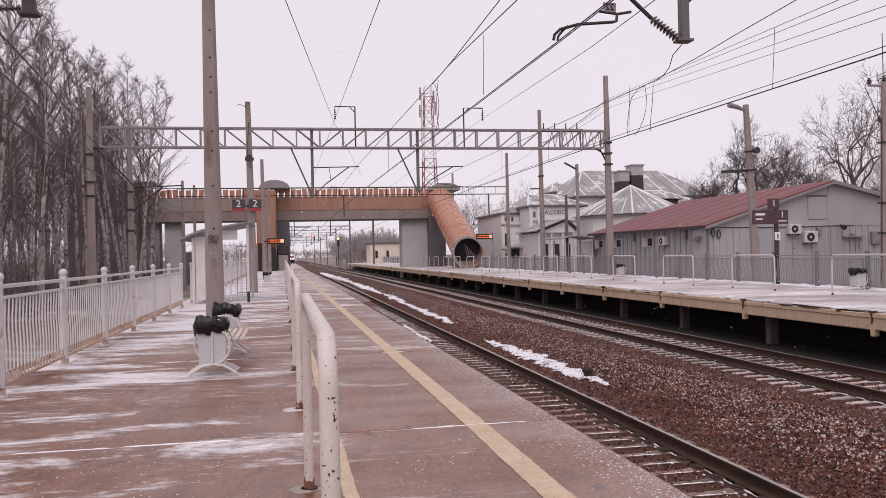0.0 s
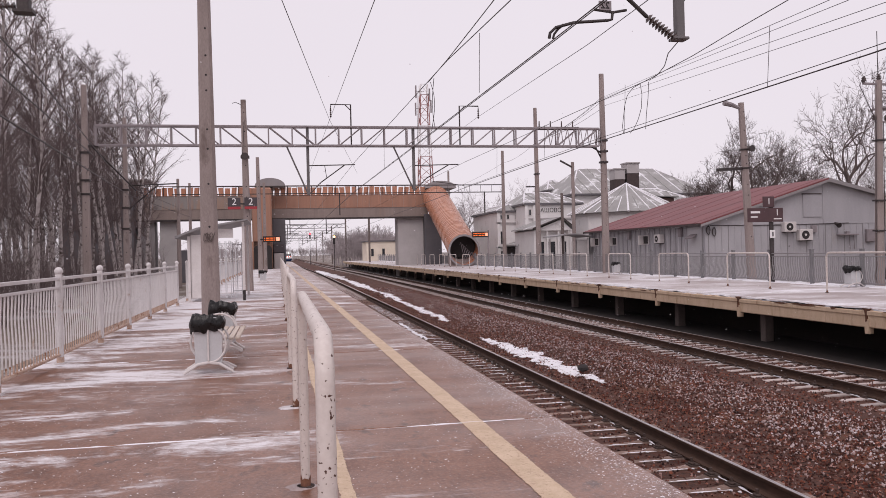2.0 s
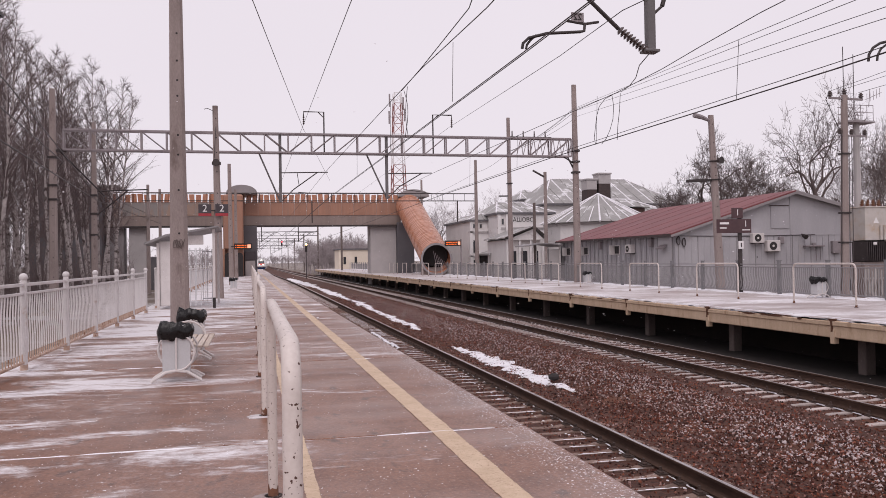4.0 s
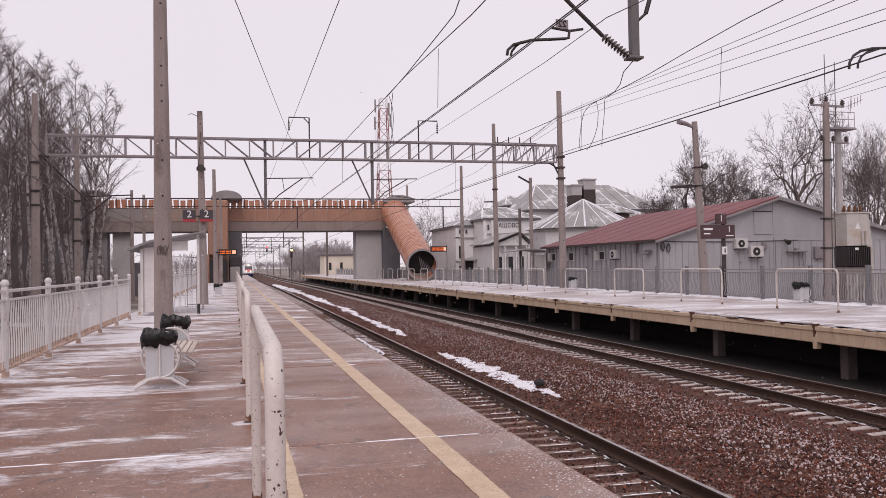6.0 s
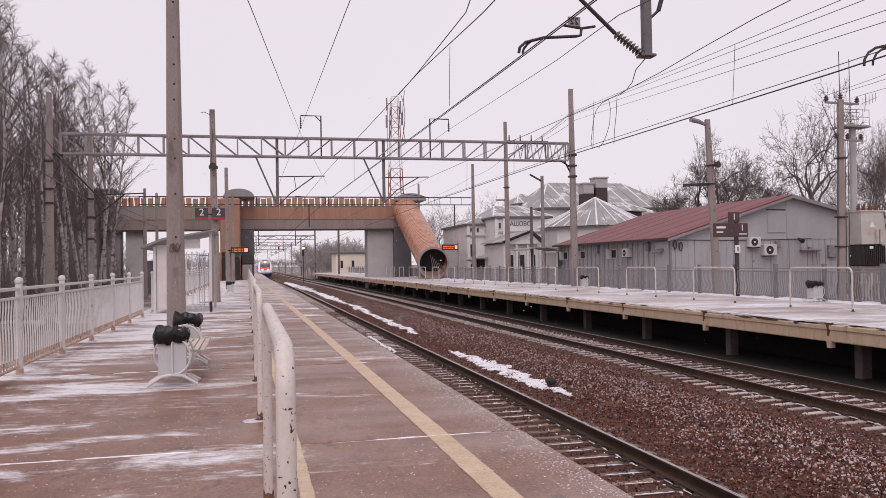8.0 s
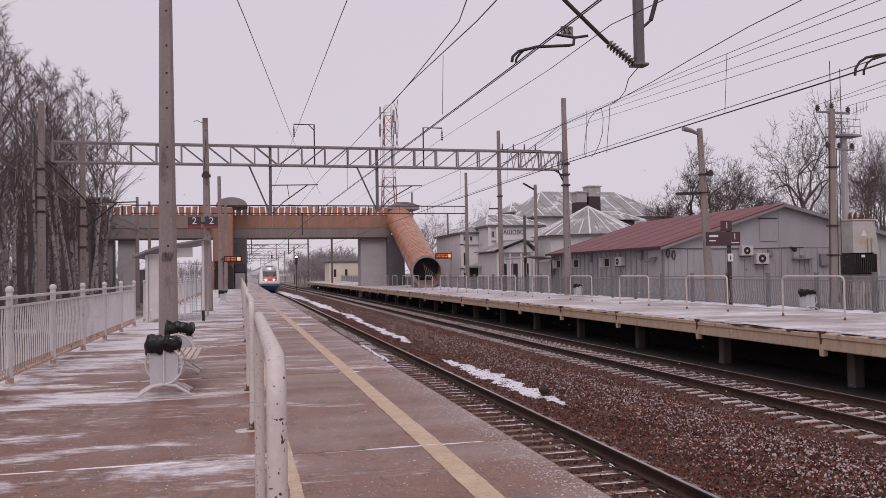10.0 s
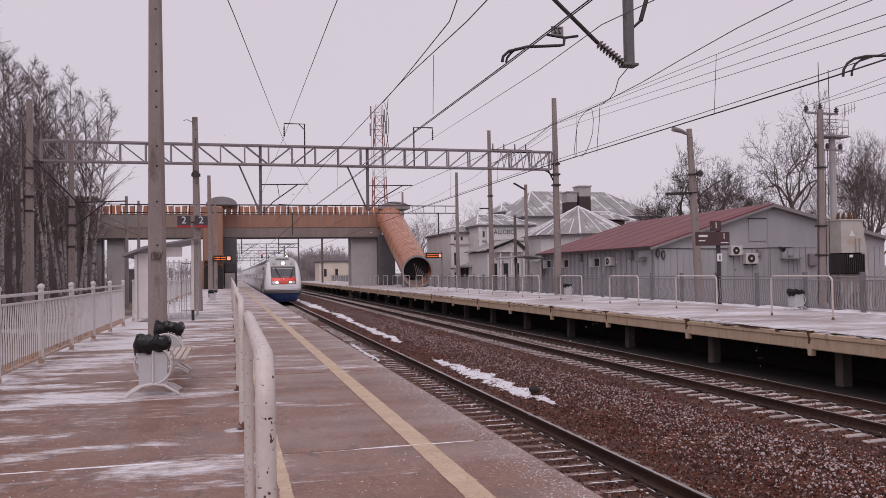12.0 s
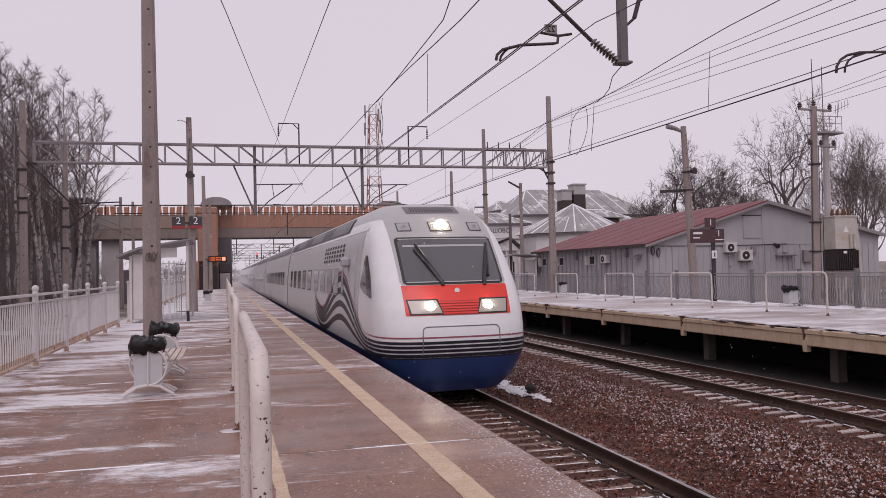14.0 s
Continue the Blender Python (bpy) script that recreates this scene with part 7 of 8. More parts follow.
def birch_geo(seed, height):
    """A slim birch: one white stem, steep branches, fine hanging twigs."""
    r = random.Random(seed)
    trunk, crown = Geo(), Geo()
    lean = Vector((r.uniform(-0.05, 0.05), r.uniform(-0.05, 0.05), 1)).normalized()
    pts, rs, p, d = [Vector((0, 0, 0))], [0.15], Vector((0, 0, 0)), lean
    for i in range(14):
        d = (d + Vector((r.uniform(-0.05, 0.05), r.uniform(-0.05, 0.05), 0.05))).normalized()
        p = p + d * (height / 14)
        pts.append(p.copy())
        rs.append(0.15 * (1 - (i + 1) / 14) ** 0.8 + 0.008)
    trunk.tube(pts, rs, 7)
    n = 34
    for k in range(n):
        u = 0.24 + 0.75 * (k + r.random()) / n
        f = u * 14
        i = min(int(f), 13)
        p = pts[i].lerp(pts[i + 1], f - i)
        a = r.uniform(0, 6.283)
        out = Vector((math.cos(a), math.sin(a), 0))
        L = height * (0.235 * (1 - u) ** 0.7 + 0.035) * r.uniform(0.6, 1.15) * (0.55 if u < 0.35 else 1.0)
        q, d, bp = p, (out * r.uniform(0.42, 0.8) + Vector((0, 0, 1))).normalized(), [p]
        for m in range(4):
            d = (d + Vector((r.uniform(-0.13, 0.13), r.uniform(-0.13, 0.13), r.uniform(-0.12, 0.06)))).normalized()
            q = q + d * (L / 4)
            bp.append(q)
        r0 = 0.012 + 0.010 * L
        crown.tube(bp, [r0, r0 * 0.8, r0 * 0.6, r0 * 0.42, 0.008], 4, caps=False)
        for m in range(9):
            v = 0.5 + 3.4 * (m + r.random()) / 9
            c = bp[int(v)].lerp(bp[min(4, int(v) + 1)], v - int(v))
            axis = (bp[min(4, int(v) + 1)] - bp[int(v)]).normalized() if int(v) < 4 else d
            w = (axis + Vector((r.uniform(-0.8, 0.8), r.uniform(-0.8, 0.8), r.uniform(-0.25, 0.3)))).normalized()
            l2 = L * r.uniform(0.14, 0.42) + 0.15
            e = c + w * l2
            crown.tube([c, c + w * l2 * 0.5 + Vector((0, 0, 0.02)), e], [0.011, 0.009, 0.006], 3, caps=False)
            for t in range(5):
                c2 = c.lerp(e, r.uniform(0.1, 1.0))
                w2 = (w + Vector((r.uniform(-0.8, 0.8), r.uniform(-0.8, 0.8), r.uniform(-0.75, 0.35)))).normalized()
                crown.tube([c2, c2 + w2 * r.uniform(0.18, 0.55)], [0.0065, 0.004], 3, caps=False)
    return trunk, crown


def split_tree(seed, height, trunk_r, first, limbs, angle, levels, ratio, up, lean=(0, 0), gnarl=0.22, twig=0.010, reach=0.2):
    """A broad tree: a stem that parts into limbs, each parting again and again."""
    r = random.Random(seed)
    trunk, crown = Geo(), Geo()

    def bough(p, d, L, r0, level):
        m = 4 if level > 1 else 2
        pts, rs = [p], [r0]
        for i in range(m):
            d = (d + Vector((r.uniform(-gnarl, gnarl), r.uniform(-gnarl, gnarl), r.uniform(-gnarl, gnarl) + up))).normalized()
            p = p + d * (L / m)
            pts.append(p)
            rs.append(max(twig * 0.55, r0 * (1 - 0.42 * (i + 1) / m)))
        (trunk if level >= levels - 1 else crown).tube(pts, rs, 6 if r0 > 0.06 else 3, caps=False)
        if level == 0:
            return
        for k in range(3 if level > 1 else 4):
            c = pts[-1] if k < 2 else pts[r.randint(1, m)]
            spin = Vector((r.uniform(-1, 1), r.uniform(-1, 1), r.uniform(-0.7, 0.9))).normalized()
            w = (d + spin * r.uniform(0.5, 1.05)).normalized()
            bough(c, w, L * ratio * r.uniform(0.75, 1.15), max(twig, rs[-1] * (0.8 if k < 2 else 0.55)), level - 1)

    stem_h = height * first
    pts = [Vector((0, 0, 0))]
    for i in range(6):
        u = (i + 1) / 6
        pts.append(Vector((lean[0] * u * u + r.uniform(-0.08, 0.08), lean[1] * u * u, stem_h * u)))
    trunk.tube(pts, [trunk_r * (1.15 - 0.4 * i / 6) for i in range(7)], 9)
    for k in range(limbs):
        a = 2 * math.pi * (k + r.uniform(-0.3, 0.3)) / limbs
        tilt = angle * math.sqrt(r.uniform(0.02, 1.1))
        d = Vector((math.sin(tilt) * math.cos(a), math.sin(tilt) * math.sin(a), math.cos(tilt)))
        bough(pts[-1 - (k % 2)], d, height * reach * r.uniform(0.85, 1.15), trunk_r * 0.55, levels)
    return trunk, crown


forest = random.Random(21)
spots = [(-12.9, 47), (-13.4, 55), (-13.3, 67), (-13.0, 76), (-14.2, 42), (-13.2, 85), (-14.5, 36), (-15.2, 48), (-15.2, 60), (-16.5, 40), (-16.2, 71), (-14.6, 80), (-16.0, 88), (-15.4, 76), (-13.9, 94), (-16.9, 93), (-12.5, 75), (-13.4, 72), (-12.9, 80)]
tries = 0
while len(spots) < 128 and tries < 4000:
    tries += 1
    y = forest.uniform(34, 97)
    x = -12.6 - 28 * forest.random() ** 1.1
    if x > -17.5 and y > 60 and forest.random() < 0.8:
        continue
    if all((x - a) ** 2 + (y - b) ** 2 > 2.2 for a, b in spots):
        spots.append((x, y))
back = random.Random(33)
spots += [(back.uniform(-70, -27), back.uniform(95, 150)) for k in range(44)]
for v in range(6):
    tg, cg = birch_geo(40 + v, 19.0)
    plant("birch_tree", "bare white-barked birch at the edge of the wood", tg, cg, M_birch, M_twig, [(x, y, -1.5, forest.uniform(0.78, 1.05) if x < -17.5 or y < 60 else forest.uniform(0.98, 1.10), forest.uniform(0, 360)) for x, y in spots[v::6]], "birch wood", 1.0)

# undergrowth between the birches, past counting: thin brown saplings and whips
g = Geo()
bush = random.Random(61)
for k in range(3600):
    y = bush.uniform(34, 118)
    x = -13.0 - 34 * bush.random() ** 1.2
    if y > 101 and x > -27:
        continue
    h = bush.uniform(1.4, 5.5)
    a = Vector((x, y, -1.55))
    b = a + Vector((bush.uniform(-0.5, 0.5), bush.uniform(-0.5, 0.5), h * 0.55))
    c = b + Vector((bush.uniform(-0.6, 0.6), bush.uniform(-0.6, 0.6), h * 0.45))
    w = bush.uniform(0.010, 0.026)
    g.tube([a, b, c], [w, w * 0.7, 0.006], 3, caps=False)
    for m in range(5):
        p = a.lerp(b, bush.uniform(0.3, 1.0)) if m < 2 else b.lerp(c, bush.random())
        g.tube([p, p + Vector((bush.uniform(-0.7, 0.7), bush.uniform(-0.7, 0.7), bush.uniform(0.3, 1.1)))], [w * 0.5, 0.005], 3, caps=False)
me = bpy.data.meshes.new("undergrowth")
me.from_pydata(g.v, [], g.f)
me.materials.append(M_twig)
tagged(new("undergrowth", me), "thicket of bare brown saplings under the birches", "undergrowth", kind="stuff")

tg, cg = split_tree(79, 15.0, 0.55, 0.30, 14, 1.3, 6, 0.76, 0.035, gnarl=0.26, twig=0.012, reach=0.165)
plant("oak_tree", "broad bare oak behind the red-roofed shed", tg, cg, M_bark, M_bark, [(46.9, 75.0, -1.5, 1.13, 100)], "broad trees", 0.92)
tg, cg = split_tree(84, 16.5, 0.26, 0.42, 7, 0.9, 5, 0.74, 0.02, (-1.9, 0), 0.36, 0.013, 0.175)
plant("deciduous_tree", "tall bare tree leaning beside the poles", tg, cg, M_bark, M_bark, [(49.6, 62.0, -1.5, 1.03, 0)], "yard trees", 0.82)
# the third set, far back, wears the haze-paled twig colour
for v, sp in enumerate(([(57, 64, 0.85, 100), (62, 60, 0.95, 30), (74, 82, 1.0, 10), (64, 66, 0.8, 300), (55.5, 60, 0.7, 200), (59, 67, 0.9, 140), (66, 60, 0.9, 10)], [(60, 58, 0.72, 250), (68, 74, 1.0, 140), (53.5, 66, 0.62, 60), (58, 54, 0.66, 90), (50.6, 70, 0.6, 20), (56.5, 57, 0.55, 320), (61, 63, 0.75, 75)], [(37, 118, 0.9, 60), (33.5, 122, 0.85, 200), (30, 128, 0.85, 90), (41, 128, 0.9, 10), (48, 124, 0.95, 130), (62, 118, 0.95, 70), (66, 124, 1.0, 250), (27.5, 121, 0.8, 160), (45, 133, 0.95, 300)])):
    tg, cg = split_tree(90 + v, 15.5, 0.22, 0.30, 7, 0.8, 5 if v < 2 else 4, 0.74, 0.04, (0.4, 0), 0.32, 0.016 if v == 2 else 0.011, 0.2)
    plant("deciduous_tree", "bare deciduous tree behind the station yard", tg, cg, M_bark, M_frost_haze if v == 2 else M_bark, [(x, y, -1.5, s, a) for x, y, s, a in sp], "yard trees", 0.74 if v < 2 else 0.9)

# distant woods, past counting; haze is put into their pale colour
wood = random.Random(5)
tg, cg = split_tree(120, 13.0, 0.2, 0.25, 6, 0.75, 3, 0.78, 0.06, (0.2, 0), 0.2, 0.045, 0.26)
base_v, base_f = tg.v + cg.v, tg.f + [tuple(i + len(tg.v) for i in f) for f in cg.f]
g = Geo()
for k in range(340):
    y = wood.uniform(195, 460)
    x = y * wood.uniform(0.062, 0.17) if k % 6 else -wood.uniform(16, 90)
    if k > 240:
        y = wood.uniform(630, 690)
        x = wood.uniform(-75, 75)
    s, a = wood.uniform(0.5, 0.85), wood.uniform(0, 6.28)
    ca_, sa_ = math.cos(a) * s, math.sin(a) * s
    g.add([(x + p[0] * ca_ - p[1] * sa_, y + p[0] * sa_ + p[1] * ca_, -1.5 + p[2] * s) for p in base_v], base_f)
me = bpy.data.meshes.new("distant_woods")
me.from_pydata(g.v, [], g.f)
me.materials.append(M_frost_haze)
tagged(new("distant_woods", me), "frosty grey woods along the line, paled for distance haze", "woods", kind="stuff")
# a lighter beam between the masts in front of the footbridge
lb = thing("lattice_beam", "slender steel beam between the masts before the footbridge", "catenary portal", (0, 84, 0), group="catenary portals")
for z in (7.85, 8.62):
    g = Geo()
    g.box(-10.4, -0.05, z - 0.045, 23.4, 0.05, z + 0.045)
    part("chord", g, M_dark_steel, lb)
for k in range(29):
    x = -10.3 + 1.2 * k
    g = Geo()
    g.cyl((x, 0, 7.85), (x, 0, 8.62), 0.022, n=4)
    part("upright", g, M_dark_steel, lb)
for x in (6.0, 21.3):
    g = Geo()
    g.box(x - 0.05, -0.05, 5.6, x + 0.06, 0.06, 7.9)
    part("drop_post", g, M_dark_steel, lb)

# ---------------------------------------------------------------- high-speed train: local y = 0 at the nose, z = 0 on the rail head
M_tr_white = surf("train_white_paint", (0.74, 0.735, 0.745), (0.80, 0.795, 0.805), scale=0.7, rough=0.24, bump=0.0, grain=9, spec=0.5, rough_var=0.05)
M_tr_silver = surf("train_silver_paint", (0.54, 0.535, 0.54), (0.64, 0.635, 0.645), scale=0.6, rough=0.35, bump=0.02, grain=15, metal=0.15, stretch=(1, 0.3, 1), stain=(0.33, 0.30, 0.30), stain_scale=0.5, stain_amount=0.3)
M_tr_grey = surf("train_grey_paint", (0.33, 0.335, 0.345), (0.40, 0.405, 0.415), scale=0.9, rough=0.35, bump=0.02)
M_tr_cap = surf("train_cap_grey", (0.40, 0.395, 0.39), (0.47, 0.465, 0.46), scale=0.9, rough=0.35, bump=0.02, stain=(0.33, 0.31, 0.30), stain_scale=1.2, stain_amount=0.3, stain_edge=0.2)
M_tr_roof = surf("train_roof_grey", (0.13, 0.125, 0.13), (0.21, 0.20, 0.205), scale=0.7, rough=0.5, bump=0.05)
M_tr_red = surf("train_red_paint", (0.72, 0.045, 0.03), (0.80, 0.065, 0.045), scale=1.0, rough=0.3, bump=0.01)
M_tr_red2 = surf("train_grille_red", (0.40, 0.03, 0.02), (0.50, 0.04, 0.03), scale=1.0, rough=0.4, bump=0.01)
M_tr_blue = surf("train_blue_paint", (0.014, 0.036, 0.13), (0.026, 0.060, 0.19), scale=1.2, rough=0.35, bump=0.03, stain=(0.09, 0.09, 0.11), stain_scale=1.5, stain_amount=0.35)
M_tr_navy = surf("train_stripe_navy", (0.016, 0.015, 0.022), (0.030, 0.028, 0.038), scale=1.0, rough=0.45, bump=0.01, spec=0.3)
M_tr_maroon = surf("train_stripe_maroon", (0.25, 0.05, 0.08), (0.30, 0.065, 0.10), scale=1.0, rough=0.35, bump=0.01)
M_tr_glass = glassy("train_windscreen", (0.085, 0.085, 0.09), 0.04, 0.7)
M_tr_black = surf("train_black_rubber", (0.012, 0.012, 0.013), (0.03, 0.03, 0.031), scale=3, rough=0.45, bump=0.02)
M_lamp_on = glow("headlamp_lit", (1.0, 0.90, 0.70), 45.0)
M_lamp_off = glassy("headlamp_glass", (0.42, 0.39, 0.34), 0.1)

TZ = [0.20, 0.45, 0.90, 1.20, 1.50, 1.90, 2.37, 2.85, 3.36, 3.64, 3.90, 4.10, 4.25, 4.34, 4.38]
TY = [0.50, 0.28, 0.08, 0.00, 0.02, 0.14, 0.42, 0.84, 1.32, 1.66, 2.05, 2.45, 3.00, 3.90, 5.00]
TW = [1.10, 1.38, 1.60, 1.63, 1.63, 1.63, 1.61, 1.57, 1.49, 1.42, 1.31, 1.16, 0.95, 0.62, 0.001]
TL = [1.20, 1.45, 1.65, 1.70, 1.70, 1.68, 1.65, 1.60, 1.55, 1.50, 1.45, 1.40, 1.30, 1.10, 0.80]
PP = 3.5


def smooth_table(table):
    """Monotone smoothing of a table over TZ by repeated averaging on a fine grid."""
    zz = np.linspace(TZ[0], TZ[-1], 400)
    vv = np.interp(zz, TZ, table)
    for _ in range(3):
        pad = np.pad(vv, 6, mode="reflect", reflect_type="odd")
        vv = np.convolve(pad, np.ones(13) / 13, "valid")
    return lambda z: float(np.interp(z, zz, vv))


nose_y, half_w, nose_l = smooth_table(TY), smooth_table(TW), smooth_table(TL)


def skin(x, z, off=0.0):
    """The point of the nose's skin at x across and z up, off metres proud of it."""
    def raw(x, z):
        w = max(0.02, half_w(z))
        u = min(0.9999, abs(x) / w)
        return nose_y(z) + nose_l(z) * (1 - (1 - u ** PP) ** (1 / PP))
    y = raw(x, z)
    if off:
        e = 0.01
        dx = (raw(x + e, z) - raw(x - e, z)) / (2 * e)
        dz = (raw(x, z + e) - raw(x, z - e)) / (2 * e)
        nrm = Vector((dx, -1, dz)).normalized()
        return Vector((x, y, z)) + nrm * off
    return Vector((x, y, z))


def side(y, z, s, off=0.0):
    """The point of the skin on side s (-1, 1) at y along and z up."""
    w = max(0.02, half_w(z))
    v = (y - nose_y(z)) / nose_l(z)
    k = 1.0 if v >= 1 else (1 - (1 - max(0.0, v)) ** PP) ** (1 / PP)
    return Vector((s * (w * k + off), y, z))


def grid_faces(rows, cols):
    return [(j * cols + i, j * cols + i + 1, (j + 1) * cols + i + 1, (j + 1) * cols + i) for j in range(rows - 1) for i in range(cols - 1)]


def front_patch(outline_lo, outline_hi, z0, z1, off, rows=14, cols=18, thick=0.0):
    """A patch that follows the nose; the outlines give x limits as functions of t in 0..1 from z0 to z1."""
    g = Geo()
    vs = []
    for j in range(rows):
        t = j / (rows - 1)
        z = z0 + (z1 - z0) * t
        a, b = outline_lo(t), outline_hi(t)
        for i in range(cols):
            vs.append(skin(a + (b - a) * i / (cols - 1), z, off))
    g.add(vs, grid_faces(rows, cols))
    return g


def rounded(half, r_lo, r_hi, height):
    """x half-width of a rounded rectangle at t."""
    def f(t):
        d = 0.0
        lo, hi = r_lo / height, r_hi / height
        if t < lo:
            u = 1 - t / lo
            d = r_lo * (1 - math.sqrt(max(0, 1 - u * u)))
        elif t > 1 - hi:
            u = (t - 1 + hi) / hi
            d = r_hi * (1 - math.sqrt(max(0, 1 - u * u)))
        return half(t) - d
    return f


def side_patch(s, y0, y1, z0, z1, off, rows=6, cols=8, shear=0.0):
    g = Geo()
    vs = [side(y0 + (y1 - y0) * i / (cols - 1) + shear * (j / (rows - 1)), z0 + (z1 - z0) * j / (rows - 1), s, off) for j in range(rows) for i in range(cols)]
    g.add(vs, grid_faces(rows, cols))
    return g


def side_ribbon(s, path, off, front=True):
    """path: (y, z, half thickness)."""
    g = Geo()
    vs = []
    for y, z, h in path:
        vs.append(side(y, z - h, s, off))
        vs.append(side(y, z + h, s, off))
    g.add(vs, grid_faces(len(path), 2))
    return g


def body_shell(z_lo, z_hi, y_end, rows=40, cols=22, nose=True, y_start=0.0):
    g = Geo()
    zs = [z_lo + (z_hi - z_lo) * (j / rows) for j in range(rows + 1)]
    vs = []
    per = 2 * (cols + 1) + 1 if nose else 4
    for z in zs:
        line = []
        if nose:
            w, y0, l = max(0.002, half_w(z)), nose_y(z), nose_l(z)
            for i in range(cols + 1):
                th = math.pi / 2 * i / cols
                line.append((w * math.sin(th) ** (2 / PP), y0 + l * (1 - math.cos(th) ** (2 / PP))))
            line.append((w, y_end))
            left = [(-a, b) for a, b in line[1:]][::-1]
            row = left + line
        else:
            w = max(0.002, half_w(z))
            row = [(-w, y_end), (-w, y_start), (w, y_start), (w, y_end)]
        vs += [(a, b, z) for a, b in row]
        per = len(row)
    g.add(vs, grid_faces(len(zs), per))
    return g


def wheelset(parent, y):
    for s in (-1, 1):
        g = Geo()
        g.cyl((s * 0.70, y, 0.46), (s * 0.82, y, 0.46), 0.46, 0.45, 24)
        part("wheel", g, M_clip, parent, smooth=True)


def bogie(parent, y):
    g = Geo()
    for s in (-1, 1):
        g.box(s * 0.98 - 0.08, y - 1.9, 0.40, s * 0.98 + 0.08, y + 1.9, 0.68, 0.03)
    g.box(-1.0, y - 0.3, 0.45, 1.0, y + 0.3, 0.7, 0.03)
    b = part("bogie", g, M_clip, parent)
    wheelset(b, y - 1.3)
    wheelset(b, y + 1.3)


def make_train():
    train = thing("train", "white and silver high-speed train, red band, blue skirt, lit headlights", "train")
    lead = part("lead_car_body", body_shell(0.93, 3.84, 25.6), M_tr_white, train, "white nose and cab", True)
    part("roof", body_shell(3.84, 4.38, 25.6, rows=14), M_tr_cap, lead, "light grey roof", True)
    part("skirt", body_shell(0.20, 0.93, 25.6, rows=10), M_tr_blue, lead, "blue painted skirt", True)
    g = Geo()
    g.box(-1.1, 1.6, 0.25, 1.1, 25.5, 0.9)
    part("underframe", g, M_dark, lead)
    # silver sides behind the white cab
    for s in (-1, 1):
        part("side_panel", side_patch(s, 3.2, 25.55, 0.95, 3.60, 0.006, 16, 30, -0.4), M_tr_silver, lead, "silver side panel", True)
        part("roof_fairing", side_patch(s, 5.7, 25.5, 3.72, 4.10, 0.035, 5, 20), M_tr_roof, lead, "dark roof fairing", True)
        for k in range(6):
            part("fairing_panel", side_patch(s, 6.2 + 3.2 * k, 8.9 + 3.2 * k, 3.76, 4.06, 0.041, 3, 6), M_tr_black if k % 2 else M_tr_roof, lead)
        part("roof_seam", side_ribbon(s, [(2.6 + 0.5 * i, 3.66, 0.035) for i in range(46)], 0.012), M_tr_white, lead)
        g = side_patch(s, 24.4, 25.2, 1.1, 3.2, 0.009, 3, 3)
        part("door_seam", g, M_tr_grey, lead)
    # windscreen surround, red band, screen
    hh = rounded(lambda t: 1.13 + 0.02 * t, 0.05, 0.04, 1.50)
    part("screen_surround", front_patch(lambda t: -hh(t), hh, 2.37, 3.90, 0.007, 24, 26), M_tr_cap, lead, "grey windscreen surround", True)
    part("red_band", front_patch(lambda t: -1.10 - 0.02 * t, lambda t: 1.10 + 0.02 * t, 1.77, 2.37, 0.010, 14, 26), M_tr_red, lead, "bright red front band", True)
    h1 = rounded(lambda t: 1.07, 0.07, 0.07, 1.01)
    part("screen_seal", front_patch(lambda t: -h1(t), h1, 2.38, 3.39, 0.014, 26, 26), M_tr_black, lead, "black windscreen seal", True)
    h2 = rounded(lambda t: 1.015, 0.06, 0.06, 0.92)
    part("windscreen", front_patch(lambda t: -h2(t), h2, 2.43, 3.34, 0.019, 22, 26), M_tr_glass, lead, "tinted windscreen", True)
    # two sun strips at the top; the lowest strip is a painted reflection
    for z0, z1, hw in ((3.17, 3.21, 0.93), (3.335, 3.352, 1.0), (2.418, 2.436, 1.0)):
        part("screen_strip", front_patch(lambda t: -hw, lambda t: hw, z0, z1, 0.023, 3, 22), M_tr_cap, lead, "pale strip on the windscreen, the lowest a painted reflection")
    # wipers
    for x0, x1 in ((-0.28, -0.72), (0.62, 0.86)):
        g = Geo()
        g.tube([skin(x0, 2.40, 0.03), skin(x0 + (x1 - x0) * 0.45, 2.72, 0.06), skin(x1, 3.10, 0.05)], [0.045, 0.040, 0.026], 6)
        w = part("wiper", g, M_tr_black, lead)
        g = Geo()
        g.tube([skin(x0 + (x1 - x0) * 0.25 + 0.06, 2.52, 0.04), skin(x1 + 0.05, 3.22, 0.04)], 0.034, 5)
        part("wiper_blade", g, M_tr_black, w)
        g = Geo()
        g.ball(skin(x0, 2.38, 0.03), 0.05, 8)
        part("wiper_pivot", g, M_tr_black, w)
    # headlights in their dark trapezoid housings
    for s in (-1, 1):
        def inner(t):
            return 0.34 + 0.10 * t

        def outer(t):
            return 1.02 + 0.05 * t
        a, b = ((lambda t: -outer(t)), (lambda t: -inner(t))) if s < 0 else (inner, outer)
        hl = part("headlight", front_patch(a, b, 1.78, 2.09, 0.016, 6, 14), M_tr_black, lead, "headlight cluster", True)
        a2, b2 = ((lambda t: -outer(t) + 0.035), (lambda t: -inner(t) - 0.035)) if s < 0 else ((lambda t: inner(t) + 0.035), (lambda t: outer(t) - 0.035))
        part("lens", front_patch(a2, b2, 1.81, 2.06, 0.021, 6, 14), M_lamp_off, hl, smooth=True)
        c = skin(s * 0.60, 1.93, 0.015)
        g = Geo()
